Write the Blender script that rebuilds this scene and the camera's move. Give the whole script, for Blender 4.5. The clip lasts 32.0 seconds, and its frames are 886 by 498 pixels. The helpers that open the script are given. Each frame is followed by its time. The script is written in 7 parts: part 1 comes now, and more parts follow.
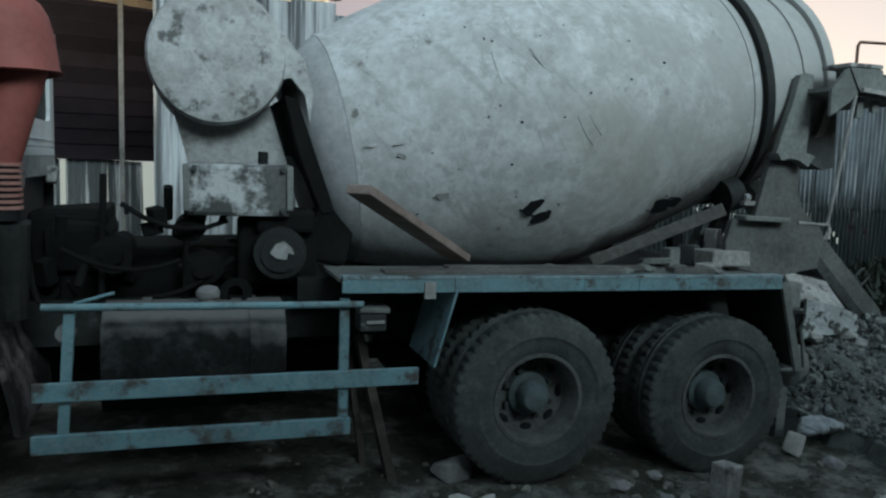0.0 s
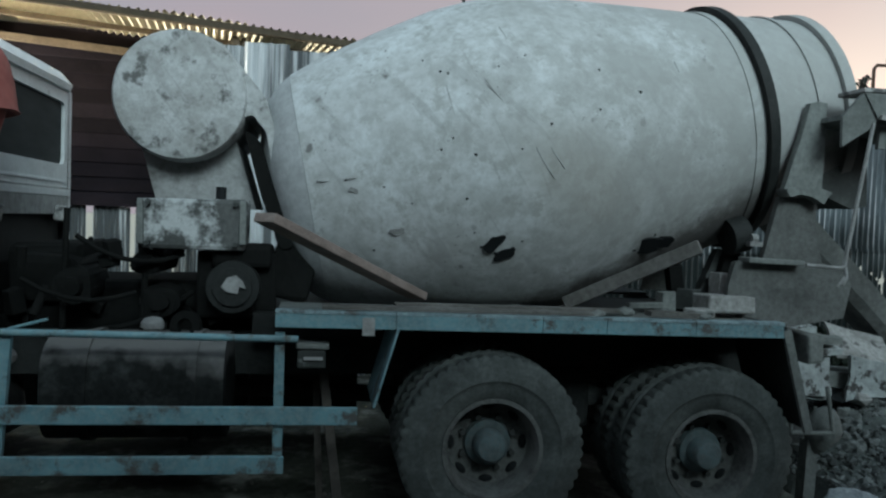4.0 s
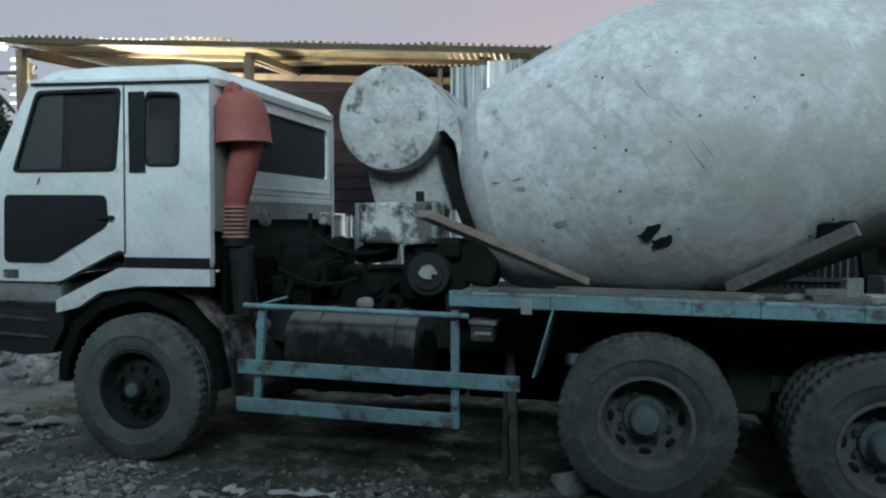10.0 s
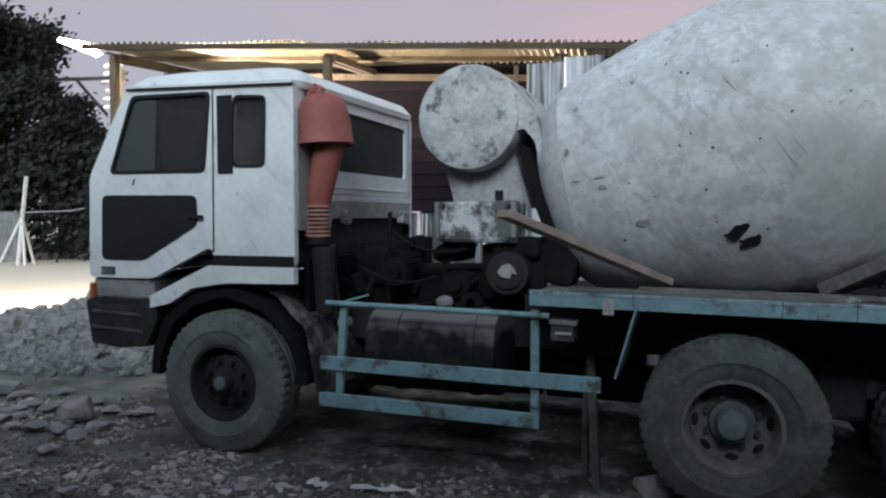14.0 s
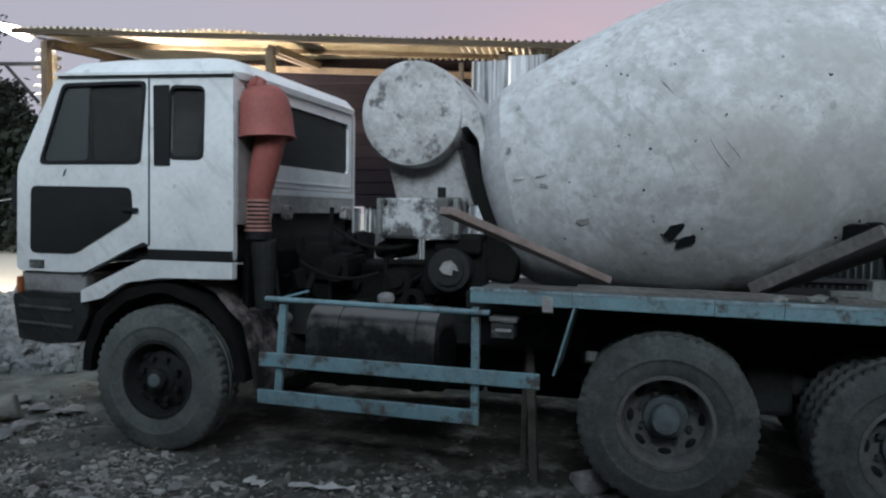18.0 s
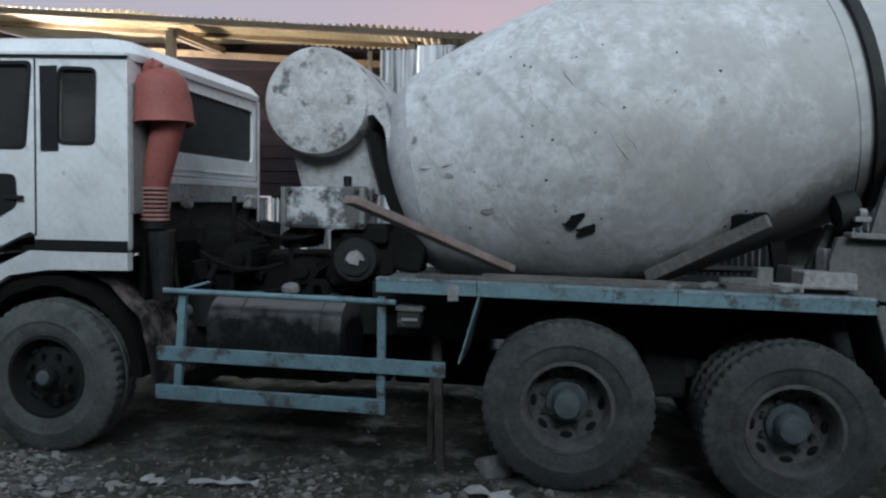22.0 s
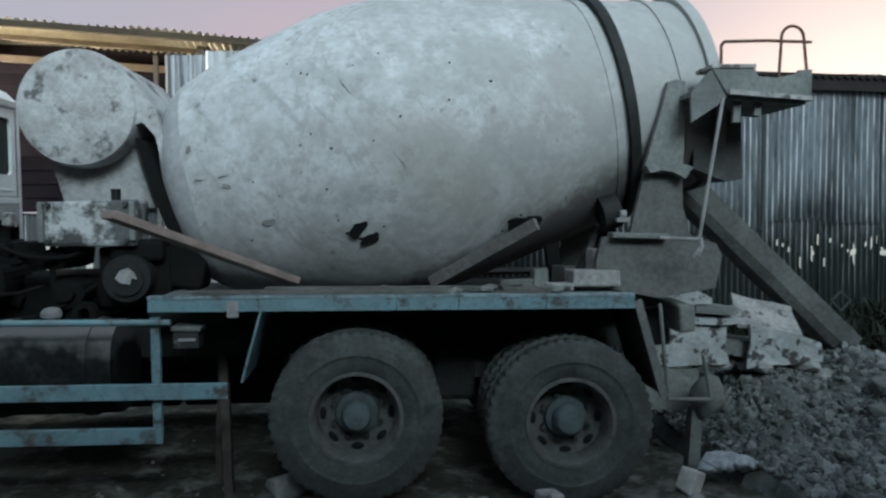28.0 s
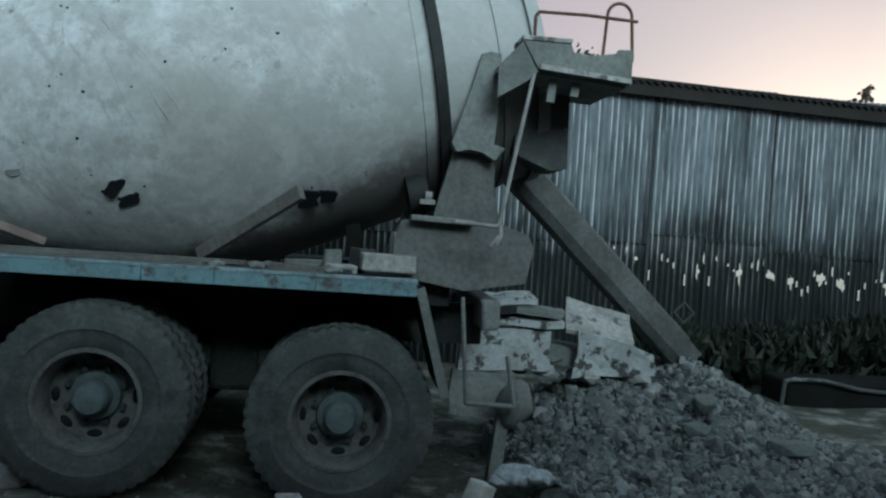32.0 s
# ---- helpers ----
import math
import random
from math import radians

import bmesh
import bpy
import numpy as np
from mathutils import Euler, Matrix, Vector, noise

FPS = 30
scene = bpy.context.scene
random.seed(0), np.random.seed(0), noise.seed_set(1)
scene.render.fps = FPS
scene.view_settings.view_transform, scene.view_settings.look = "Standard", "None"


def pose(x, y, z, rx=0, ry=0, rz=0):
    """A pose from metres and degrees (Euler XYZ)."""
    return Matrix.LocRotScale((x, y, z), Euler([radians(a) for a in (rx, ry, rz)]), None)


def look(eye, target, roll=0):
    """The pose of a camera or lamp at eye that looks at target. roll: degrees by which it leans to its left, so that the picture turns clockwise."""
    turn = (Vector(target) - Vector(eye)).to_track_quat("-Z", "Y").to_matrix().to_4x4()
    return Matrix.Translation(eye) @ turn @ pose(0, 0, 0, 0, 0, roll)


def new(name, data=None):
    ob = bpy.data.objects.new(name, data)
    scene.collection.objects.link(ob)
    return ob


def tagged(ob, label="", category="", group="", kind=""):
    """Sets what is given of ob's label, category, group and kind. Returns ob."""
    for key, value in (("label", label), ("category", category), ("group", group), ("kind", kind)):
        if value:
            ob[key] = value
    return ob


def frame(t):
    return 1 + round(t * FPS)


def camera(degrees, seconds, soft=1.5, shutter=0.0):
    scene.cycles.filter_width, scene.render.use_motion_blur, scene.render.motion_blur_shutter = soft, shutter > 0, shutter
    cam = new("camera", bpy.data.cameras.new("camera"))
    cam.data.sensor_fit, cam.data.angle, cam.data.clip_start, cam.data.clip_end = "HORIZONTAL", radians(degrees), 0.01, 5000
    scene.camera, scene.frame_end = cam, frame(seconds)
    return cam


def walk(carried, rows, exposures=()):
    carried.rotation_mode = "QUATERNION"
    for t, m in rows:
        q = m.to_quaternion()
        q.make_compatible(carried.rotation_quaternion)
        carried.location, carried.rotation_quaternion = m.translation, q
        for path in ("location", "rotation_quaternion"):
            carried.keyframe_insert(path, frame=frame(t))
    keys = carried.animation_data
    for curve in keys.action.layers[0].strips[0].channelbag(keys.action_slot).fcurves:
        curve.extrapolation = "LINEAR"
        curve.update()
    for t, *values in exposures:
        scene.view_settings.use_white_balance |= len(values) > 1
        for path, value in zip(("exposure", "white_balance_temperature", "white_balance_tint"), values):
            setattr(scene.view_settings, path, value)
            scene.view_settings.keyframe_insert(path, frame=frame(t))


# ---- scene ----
cam = camera(60.8, 32.0, soft=2.3, shutter=0.4)
PATH = [
    (0, (-1.953, -3.894, 1.85), (-1.317, -2.01, 1.633), 1.9),
    (0.5, (-1.767, -3.924, 1.78), (-1.118, -2.042, 1.582), 0.5),
    (1, (-1.643, -3.911, 1.758), (-0.934, -2.053, 1.544), -0.8),
    (1.5, (-1.468, -3.962, 1.83), (-0.754, -2.109, 1.587), -1.5),
    (2, (-1.347, -3.963, 1.849), (-0.687, -2.086, 1.647), -1.5),
    (2.5, (-1.216, -3.979, 1.839), (-0.663, -2.061, 1.704), -0.5),
    (4.5, (-0.847, -3.98, 1.732), (-0.547, -2.004, 1.659), 2.1),
    (5, (-0.687, -4.099, 1.789), (-0.255, -2.15, 1.664), 3.7),
    (5.5, (-0.554, -4.143, 1.811), (-0.063, -2.214, 1.62), 4.3),
    (6, (-0.45, -4.176, 1.74), (0.001, -2.233, 1.587), 3.7),
    (6.5, (-0.298, -4.188, 1.795), (-0.003, -2.217, 1.628), 4.2),
    (7, (-0.224, -4.193, 1.718), (-0.063, -2.202, 1.617), 1.6),
    (7.5, (-0.11, -4.26, 1.751), (-0.166, -2.261, 1.706), -1.1),
    (8, (-0.111, -4.374, 1.757), (-0.316, -2.387, 1.678), -0.6),
    (8.5, (-0.089, -4.466, 1.739), (-0.421, -2.497, 1.628), 0.0),
    (9, (-0.088, -4.51, 1.727), (-0.508, -2.558, 1.61), -0.0),
    (9.5, (-0.068, -4.513, 1.732), (-0.544, -2.573, 1.628), 0.1),
    (10, (-0.059, -4.545, 1.707), (-0.557, -2.609, 1.627), -0.0),
    (10.5, (-0.081, -4.541, 1.737), (-0.628, -2.62, 1.633), -0.4),
    (11, (-0.086, -4.547, 1.734), (-0.718, -2.652, 1.623), -0.7),
    (11.5, (-0.104, -4.557, 1.723), (-0.796, -2.684, 1.621), -0.4),
    (12, (-0.129, -4.575, 1.727), (-0.833, -2.706, 1.631), -0.1),
    (12.5, (-0.118, -4.56, 1.725), (-0.841, -2.698, 1.632), -0.0),
    (13, (-0.115, -4.564, 1.72), (-0.828, -2.697, 1.633), -0.2),
    (13.5, (-0.102, -4.559, 1.728), (-0.804, -2.688, 1.642), -0.1),
    (14, (-0.11, -4.57, 1.725), (-0.787, -2.691, 1.636), -0.1),
    (14.5, (-0.104, -4.561, 1.726), (-0.752, -2.672, 1.627), -0.2),
    (15, (-0.086, -4.546, 1.718), (-0.714, -2.65, 1.617), 0.0),
    (15.5, (-0.099, -4.564, 1.723), (-0.687, -2.655, 1.62), 0.3),
    (17.5, (-0.079, -4.548, 1.713), (-0.628, -2.627, 1.617), 0.8),
    (18, (-0.094, -4.558, 1.729), (-0.632, -2.634, 1.63), 0.7),
    (18.5, (-0.11, -4.57, 1.727), (-0.611, -2.636, 1.63), 0.8),
    (19, (-0.085, -4.556, 1.73), (-0.566, -2.618, 1.626), 0.7),
    (19.5, (-0.073, -4.55, 1.725), (-0.523, -2.605, 1.618), 1.0),
    (20, (-0.075, -4.554, 1.73), (-0.493, -2.601, 1.616), 0.9),
    (20.5, (-0.081, -4.555, 1.727), (-0.482, -2.598, 1.614), 0.9),
    (21, (-0.072, -4.545, 1.737), (-0.467, -2.588, 1.614), 1.0),
    (21.5, (-0.071, -4.54, 1.727), (-0.44, -2.578, 1.603), 1.1),
    (22, (-0.053, -4.539, 1.722), (-0.365, -2.568, 1.601), 0.9),
    (22.5, (-0.043, -4.532, 1.715), (-0.276, -2.549, 1.593), 0.7),
    (23, (-0.045, -4.529, 1.714), (-0.211, -2.539, 1.588), 0.8),
    (23.5, (-0.015, -4.531, 1.711), (-0.142, -2.539, 1.583), 0.7),
    (24, (0.002, -4.532, 1.709), (-0.087, -2.537, 1.593), 0.7),
    (24.5, (0.032, -4.53, 1.724), (-0.047, -2.533, 1.633), 0.8),
    (25, (0.049, -4.524, 1.741), (-0.028, -2.527, 1.679), 1.2),
    (25.5, (0.065, -4.529, 1.742), (0.012, -2.531, 1.7), 1.4),
    (27.5, (0.103, -4.496, 1.7), (0.225, -2.503, 1.587), -0.6),
    (28, (0.179, -4.464, 1.727), (0.335, -2.473, 1.63), -0.6),
    (28.5, (0.283, -4.407, 1.713), (0.504, -2.419, 1.674), 0.0),
    (29, (0.386, -4.334, 1.7), (0.607, -2.347, 1.676), 2.1),
    (29.5, (0.537, -4.242, 1.666), (0.839, -2.267, 1.594), 2.4),
    (30, (0.669, -4.234, 1.647), (0.983, -2.261, 1.566), 1.1),
    (30.5, (0.812, -4.234, 1.618), (1.115, -2.258, 1.575), 1.5),
    (31, (0.999, -4.225, 1.618), (1.268, -2.244, 1.574), 3.1),
    (31.5, (1.126, -4.171, 1.58), (1.401, -2.192, 1.515), 3.1),
    (32, (1.303, -4.083, 1.526), (1.556, -2.1, 1.465), 3.5),
]
EXPOSURES = [(0, -0.05, 6350, 9), (2.5, -0.05, 6350, 9), (6, -0.16, 6200, 6), (7, -0.11, 6150, 5), (8, -0.27, 6100, 7), (9, -0.01, 6000, 6), (11, 0.19, 6350, 14), (15, 0.22, 6480, 22), (20, 0.21, 6480, 22),
             (24, 0.20, 6450, 22), (25, 0.05, 6450, 20), (27.5, 0.21, 6300, 13), (28.2, 0.21, 6300, 13), (29, -0.11, 6250, 12), (30, -0.10, 6250, 12), (31, -0.02, 6200, 10), (32, 0.11, 6100, 6)]
walk(cam, [(t, look(eye, target, roll)) for t, eye, target, roll in PATH], EXPOSURES)

# ---- world, sun, lamps ----
world = bpy.data.worlds.new("dusk_sky")
scene.world = world
world.use_nodes = True
wn, wl = world.node_tree.nodes, world.node_tree.links
wn.clear()
sky = wn.new("ShaderNodeTexSky")
sky.sky_type, sky.sun_disc = "NISHITA", False
sky.sun_elevation, sky.sun_rotation = radians(4.0), radians(35.0)
sky.air_density, sky.dust_density, sky.ozone_density = 1.0, 3.0, 2.0
bg_sky, bg_veil = wn.new("ShaderNodeBackground"), wn.new("ShaderNodeBackground")
bg_sky.inputs["Strength"].default_value = 0.031
bg_veil.inputs["Color"].default_value, bg_veil.inputs["Strength"].default_value = (0.68, 0.565, 0.63, 1), 0.56
w_tc, w_mp, w_nz, w_mr, w_mx = [wn.new("ShaderNode" + k) for k in ("TexCoord", "Mapping", "TexNoise", "MapRange", "Mix")]
w_mp.inputs["Scale"].default_value = (1.0, 1.0, 3.5)
w_nz.inputs["Scale"].default_value, w_nz.inputs["Detail"].default_value = 1.9, 6
w_mr.inputs["From Min"].default_value, w_mr.inputs["From Max"].default_value = 0.38, 0.66
w_mx.data_type = "RGBA"
w_mx.inputs["A"].default_value, w_mx.inputs["B"].default_value = (0.68, 0.61, 0.68, 1), (0.79, 0.635, 0.685, 1)
wl.new(w_tc.outputs["Generated"], w_mp.inputs["Vector"])
wl.new(w_mp.outputs[0], w_nz.inputs["Vector"])
wl.new(w_nz.outputs["Fac"], w_mr.inputs["Value"])
wl.new(w_mr.outputs[0], w_mx.inputs["Factor"])
# pink near the horizon, cooler and lighter overhead
w_sep, w_up, w_top = [wn.new("ShaderNode" + k) for k in ("SeparateXYZ", "MapRange", "Mix")]
w_up.inputs["From Min"].default_value, w_up.inputs["From Max"].default_value = 0.36, 0.75
w_top.data_type = "RGBA"
w_top.inputs["B"].default_value = (0.60, 0.80, 0.93, 1)
wl.new(w_tc.outputs["Generated"], w_sep.inputs[0])
wl.new(w_sep.outputs["Z"], w_up.inputs["Value"])
wl.new(w_up.outputs[0], w_top.inputs["Factor"])
# greyer towards the front of the truck
w_side, w_grey = wn.new("ShaderNodeMapRange"), wn.new("ShaderNodeMix")
w_side.inputs["From Min"].default_value, w_side.inputs["From Max"].default_value = -0.12, -0.6
w_grey.data_type = "RGBA"
w_grey.inputs["B"].default_value = (0.63, 0.66, 0.735, 1)
wl.new(w_sep.outputs["X"], w_side.inputs["Value"])
wl.new(w_side.outputs[0], w_grey.inputs["Factor"])
wl.new(w_mx.outputs["Result"], w_grey.inputs["A"])
# brighter beyond the end of the tin wall
w_east, w_pale = wn.new("ShaderNodeMapRange"), wn.new("ShaderNodeMix")
w_east.inputs["From Min"].default_value, w_east.inputs["From Max"].default_value = 0.56, 0.84
w_pale.data_type = "RGBA"
w_pale.inputs["B"].default_value = (1.35, 1.28, 1.24, 1)
wl.new(w_sep.outputs["X"], w_east.inputs["Value"])
wl.new(w_east.outputs[0], w_pale.inputs["Factor"])
wl.new(w_grey.outputs["Result"], w_pale.inputs["A"])
wl.new(w_pale.outputs["Result"], w_top.inputs["A"])
wl.new(w_top.outputs["Result"], bg_veil.inputs["Color"])
add, wout = wn.new("ShaderNodeAddShader"), wn.new("ShaderNodeOutputWorld")
w_sat = wn.new("ShaderNodeHueSaturation")
w_sat.inputs["Saturation"].default_value = 0.72
wl.new(sky.outputs[0], w_sat.inputs["Color"])
wl.new(w_sat.outputs[0], bg_sky.inputs["Color"])
wl.new(bg_sky.outputs[0], add.inputs[0])
wl.new(bg_veil.outputs[0], add.inputs[1])
wl.new(add.outputs[0], wout.inputs["Surface"])

sun_data = bpy.data.lights.new("dusk_sun", "SUN")
sun_data.energy, sun_data.angle, sun_data.color = 2.6, radians(26), (0.77, 0.96, 1.0)
sun = new("dusk_sun", sun_data)
sun.matrix_world = look((3.5, -18, 12.0), (0, 1, 1.5))

# ---- materials ----
MATS = {}


def mat(name, base, second=None, third=None, rough=0.8, metal=0.0, big=1.5, small=25.0, bump=0.3, grain=0.25,
        spread=(0.42, 0.62), worn=None, worn_at=(0.58, 0.64), worn_scale=7.0, stretch=(1, 1, 1), spec=0.3, per_piece=0.0, bump_dist=0.01):
    """A procedural surface: a base colour, stains of a second one at large scale, grain of a third at small scale, patches worn to another, relief."""
    if name in MATS:
        return MATS[name]
    m = bpy.data.materials.new(name)
    m.use_nodes = True
    n, l = m.node_tree.nodes, m.node_tree.links
    bsdf = n["Principled BSDF"]
    tc, mp = n.new("ShaderNodeTexCoord"), n.new("ShaderNodeMapping")
    mp.inputs["Scale"].default_value = stretch
    l.new(tc.outputs["Object"], mp.inputs["Vector"])

    def cloud(scale, detail, rgh=0.6):
        t = n.new("ShaderNodeTexNoise")
        t.inputs["Scale"].default_value, t.inputs["Detail"].default_value, t.inputs["Roughness"].default_value = scale, detail, rgh
        l.new(mp.outputs[0], t.inputs["Vector"])
        return t.outputs["Fac"]

    def ramp(fac, lo, hi):
        r = n.new("ShaderNodeMapRange")
        r.inputs["From Min"].default_value, r.inputs["From Max"].default_value = lo, hi
        l.new(fac, r.inputs["Value"])
        return r.outputs[0]

    def mix(fac, a, b):
        x = n.new("ShaderNodeMix")
        x.data_type = "RGBA"
        l.new(fac, x.inputs["Factor"])
        for sock, v in ((x.inputs["A"], a), (x.inputs["B"], b)):
            if isinstance(v, tuple):
                sock.default_value = (*v, 1)
            else:
                l.new(v, sock)
        return x.outputs["Result"]

    def scaled(fac, k):
        s = n.new("ShaderNodeMath")
        s.operation, s.inputs[1].default_value = "MULTIPLY", k
        l.new(fac, s.inputs[0])
        return s.outputs[0]

    fine = cloud(small, 6)
    c = mix(ramp(cloud(big, 7, 0.65), *spread), base, second or tuple(v * 0.6 for v in base))
    c = mix(scaled(ramp(fine, 0.4, 0.7), grain), c, third or tuple(v * 0.4 for v in base))
    if worn:
        c = mix(ramp(cloud(worn_scale, 8, 0.7), *worn_at), c, worn)
    if per_piece:
        info, hsv = n.new("ShaderNodeObjectInfo"), n.new("ShaderNodeHueSaturation")
        r = n.new("ShaderNodeMapRange")
        r.inputs["To Min"].default_value, r.inputs["To Max"].default_value = 1 - per_piece, 1 + per_piece
        l.new(info.outputs["Random"], r.inputs["Value"])
        l.new(r.outputs[0], hsv.inputs["Value"])
        l.new(c, hsv.inputs["Color"])
        c = hsv.outputs[0]
    l.new(c, bsdf.inputs["Base Color"])
    rr = n.new("ShaderNodeMapRange")
    rr.inputs["To Min"].default_value, rr.inputs["To Max"].default_value = max(rough - 0.12, 0.03), min(rough + 0.12, 1)
    l.new(fine, rr.inputs["Value"])
    l.new(rr.outputs[0], bsdf.inputs["Roughness"])
    bsdf.inputs["Metallic"].default_value = metal
    bsdf.inputs["Specular IOR Level"].default_value = spec
    if bump:
        b = n.new("ShaderNodeBump")
        b.inputs["Strength"].default_value, b.inputs["Distance"].default_value = bump, bump_dist
        l.new(fine, b.inputs["Height"])
        l.new(b.outputs[0], bsdf.inputs["Normal"])
    MATS[name] = m
    return m


def glass(name, tint, rough=0.05, clear=0.04):
    if name in MATS:
        return MATS[name]
    m = bpy.data.materials.new(name)
    m.use_nodes = True
    n, l = m.node_tree.nodes, m.node_tree.links
    b = n["Principled BSDF"]
    b.inputs["Base Color"].default_value = (*tint, 1)
    b.inputs["Transmission Weight"].default_value = clear
    b.inputs["IOR"].default_value = 1.45
    b.inputs["Specular IOR Level"].default_value = 0.14
    t = n.new("ShaderNodeTexNoise")
    t.inputs["Scale"].default_value = 6.0
    r = n.new("ShaderNodeMapRange")
    r.inputs["To Min"].default_value, r.inputs["To Max"].default_value = rough, rough + 0.3
    l.new(t.outputs["Fac"], r.inputs["Value"])
    l.new(r.outputs[0], b.inputs["Roughness"])
    MATS[name] = m
    return m


def glow(name, colour, strength):
    m = bpy.data.materials.new(name)
    m.use_nodes = True
    b = m.node_tree.nodes["Principled BSDF"]
    b.inputs["Base Color"].default_value = (0.8, 0.8, 0.8, 1)
    b.inputs["Emission Color"].default_value = (*colour, 1)
    b.inputs["Emission Strength"].default_value = strength
    return m


M_DRUM = mat("cement_crusted_drum", (0.56, 0.588, 0.594), (0.45, 0.464, 0.46), (0.27, 0.27, 0.26), rough=0.68, big=2.6, small=19, bump=0.25, grain=0.5, spread=(0.38, 0.62),
             worn=(0.36, 0.37, 0.36), worn_at=(0.52, 0.62), worn_scale=7.5)


def scuffed(m, spots, scratch, rear_tone=0.0):
    """Adds sparse dark pits and slanting scratches to a surface."""
    n, l = m.node_tree.nodes, m.node_tree.links
    b = n["Principled BSDF"]
    col = b.inputs["Base Color"].links[0].from_socket
    tc = n.new("ShaderNodeTexCoord")

    def over(fac, colour):
        nonlocal col
        x = n.new("ShaderNodeMix")
        x.data_type = "RGBA"
        l.new(fac, x.inputs["Factor"])
        l.new(col, x.inputs["A"])
        x.inputs["B"].default_value = (*colour, 1)
        col = x.outputs["Result"]

    def span(sock, lo, hi):
        r = n.new("ShaderNodeMapRange")
        r.inputs["From Min"].default_value, r.inputs["From Max"].default_value = lo, hi
        l.new(sock, r.inputs["Value"])
        return r.outputs[0]

    def times(a, c):
        k = n.new("ShaderNodeMath")
        k.operation = "MULTIPLY"
        l.new(a, k.inputs[0])
        if isinstance(c, float):
            k.inputs[1].default_value = c
        else:
            l.new(c, k.inputs[1])
        return k.outputs[0]

    gate = n.new("ShaderNodeTexNoise")
    gate.inputs["Scale"].default_value = 2.3
    l.new(tc.outputs["Object"], gate.inputs["Vector"])
    v = n.new("ShaderNodeTexVoronoi")
    v.inputs["Scale"].default_value = 6.5
    wob, addv = n.new("ShaderNodeTexNoise"), n.new("ShaderNodeVectorMath")
    wob.inputs["Scale"].default_value = 14
    addv.operation = "MULTIPLY_ADD"
    addv.inputs[1].default_value = (0.06, 0.06, 0.06)
    l.new(tc.outputs["Object"], wob.inputs["Vector"])
    l.new(wob.outputs["Color"], addv.inputs[0])
    l.new(tc.outputs["Object"], addv.inputs[2])
    l.new(addv.outputs[0], v.inputs["Vector"])
    over(times(times(span(v.outputs["Distance"], 0.17, 0.10), span(gate.outputs["Fac"], 0.50, 0.60)), spots), (0.10, 0.10, 0.095))
    for turn, sc, lo in ((52, (1.0, 1.5, 24), 0.66), (64, (1.3, 1.5, 18), 0.68), (48, (1.2, 1.5, 6.5), 0.60), (-35, (1.5, 1.5, 30), 0.69)):
        mp, t = n.new("ShaderNodeMapping"), n.new("ShaderNodeTexNoise")
        mp.vector_type = "TEXTURE"
        mp.inputs["Rotation"].default_value = (0, radians(turn), 0)
        mp.inputs["Scale"].default_value = tuple(1 / k for k in sc)
        t.inputs["Scale"].default_value, t.inputs["Detail"].default_value = 1.6, 4
        l.new(tc.outputs["Object"], mp.inputs["Vector"])
        l.new(mp.outputs[0], t.inputs["Vector"])
        over(times(span(t.outputs["Fac"], lo, lo + 0.05), scratch), (0.22, 0.22, 0.215))
    # fine specks
    v2 = n.new("ShaderNodeTexVoronoi")
    v2.inputs["Scale"].default_value = 21.0
    l.new(addv.outputs[0], v2.inputs["Vector"])
    over(times(times(span(v2.outputs["Distance"], 0.16, 0.08), span(gate.outputs["Fac"], 0.46, 0.58)), spots), (0.12, 0.12, 0.115))
    if rear_tone:
        # patchy darker grey that grows from front to rear
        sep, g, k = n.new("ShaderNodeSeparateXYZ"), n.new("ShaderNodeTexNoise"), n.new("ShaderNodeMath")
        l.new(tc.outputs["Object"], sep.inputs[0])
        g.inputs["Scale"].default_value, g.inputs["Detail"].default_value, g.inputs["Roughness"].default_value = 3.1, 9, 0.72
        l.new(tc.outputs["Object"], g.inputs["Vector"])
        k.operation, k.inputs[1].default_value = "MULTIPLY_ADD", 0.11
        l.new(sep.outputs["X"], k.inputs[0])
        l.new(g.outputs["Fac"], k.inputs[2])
        over(times(span(k.outputs[0], 0.45, 0.66), rear_tone), (0.31, 0.318, 0.305))
        # brown cement stain spread slantwise over the middle
        mp, ln, bl = n.new("ShaderNodeMapping"), n.new("ShaderNodeVectorMath"), n.new("ShaderNodeMath")
        mp.vector_type = "TEXTURE"
        mp.inputs["Location"].default_value = (0.48, 0.15, 2.02)
        mp.inputs["Rotation"].default_value = (0, radians(38), 0)
        mp.inputs["Scale"].default_value = (0.62, 0.8, 0.36)
        ln.operation = "LENGTH"
        bl.operation, bl.inputs[1].default_value = "MULTIPLY_ADD", 1.6
        l.new(tc.outputs["Object"], mp.inputs["Vector"])
        l.new(mp.outputs[0], ln.inputs[0])
        l.new(g.outputs["Fac"], bl.inputs[0])
        l.new(ln.outputs["Value"], bl.inputs[2])
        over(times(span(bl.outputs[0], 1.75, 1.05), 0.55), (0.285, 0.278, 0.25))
        # brown-black below a slanting, uneven line on the rear cone
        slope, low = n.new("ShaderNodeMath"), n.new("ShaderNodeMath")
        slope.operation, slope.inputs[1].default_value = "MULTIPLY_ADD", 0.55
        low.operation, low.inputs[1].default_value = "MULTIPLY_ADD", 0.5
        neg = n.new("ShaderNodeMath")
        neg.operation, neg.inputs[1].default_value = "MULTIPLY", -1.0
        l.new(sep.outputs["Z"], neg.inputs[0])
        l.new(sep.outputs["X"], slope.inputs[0])
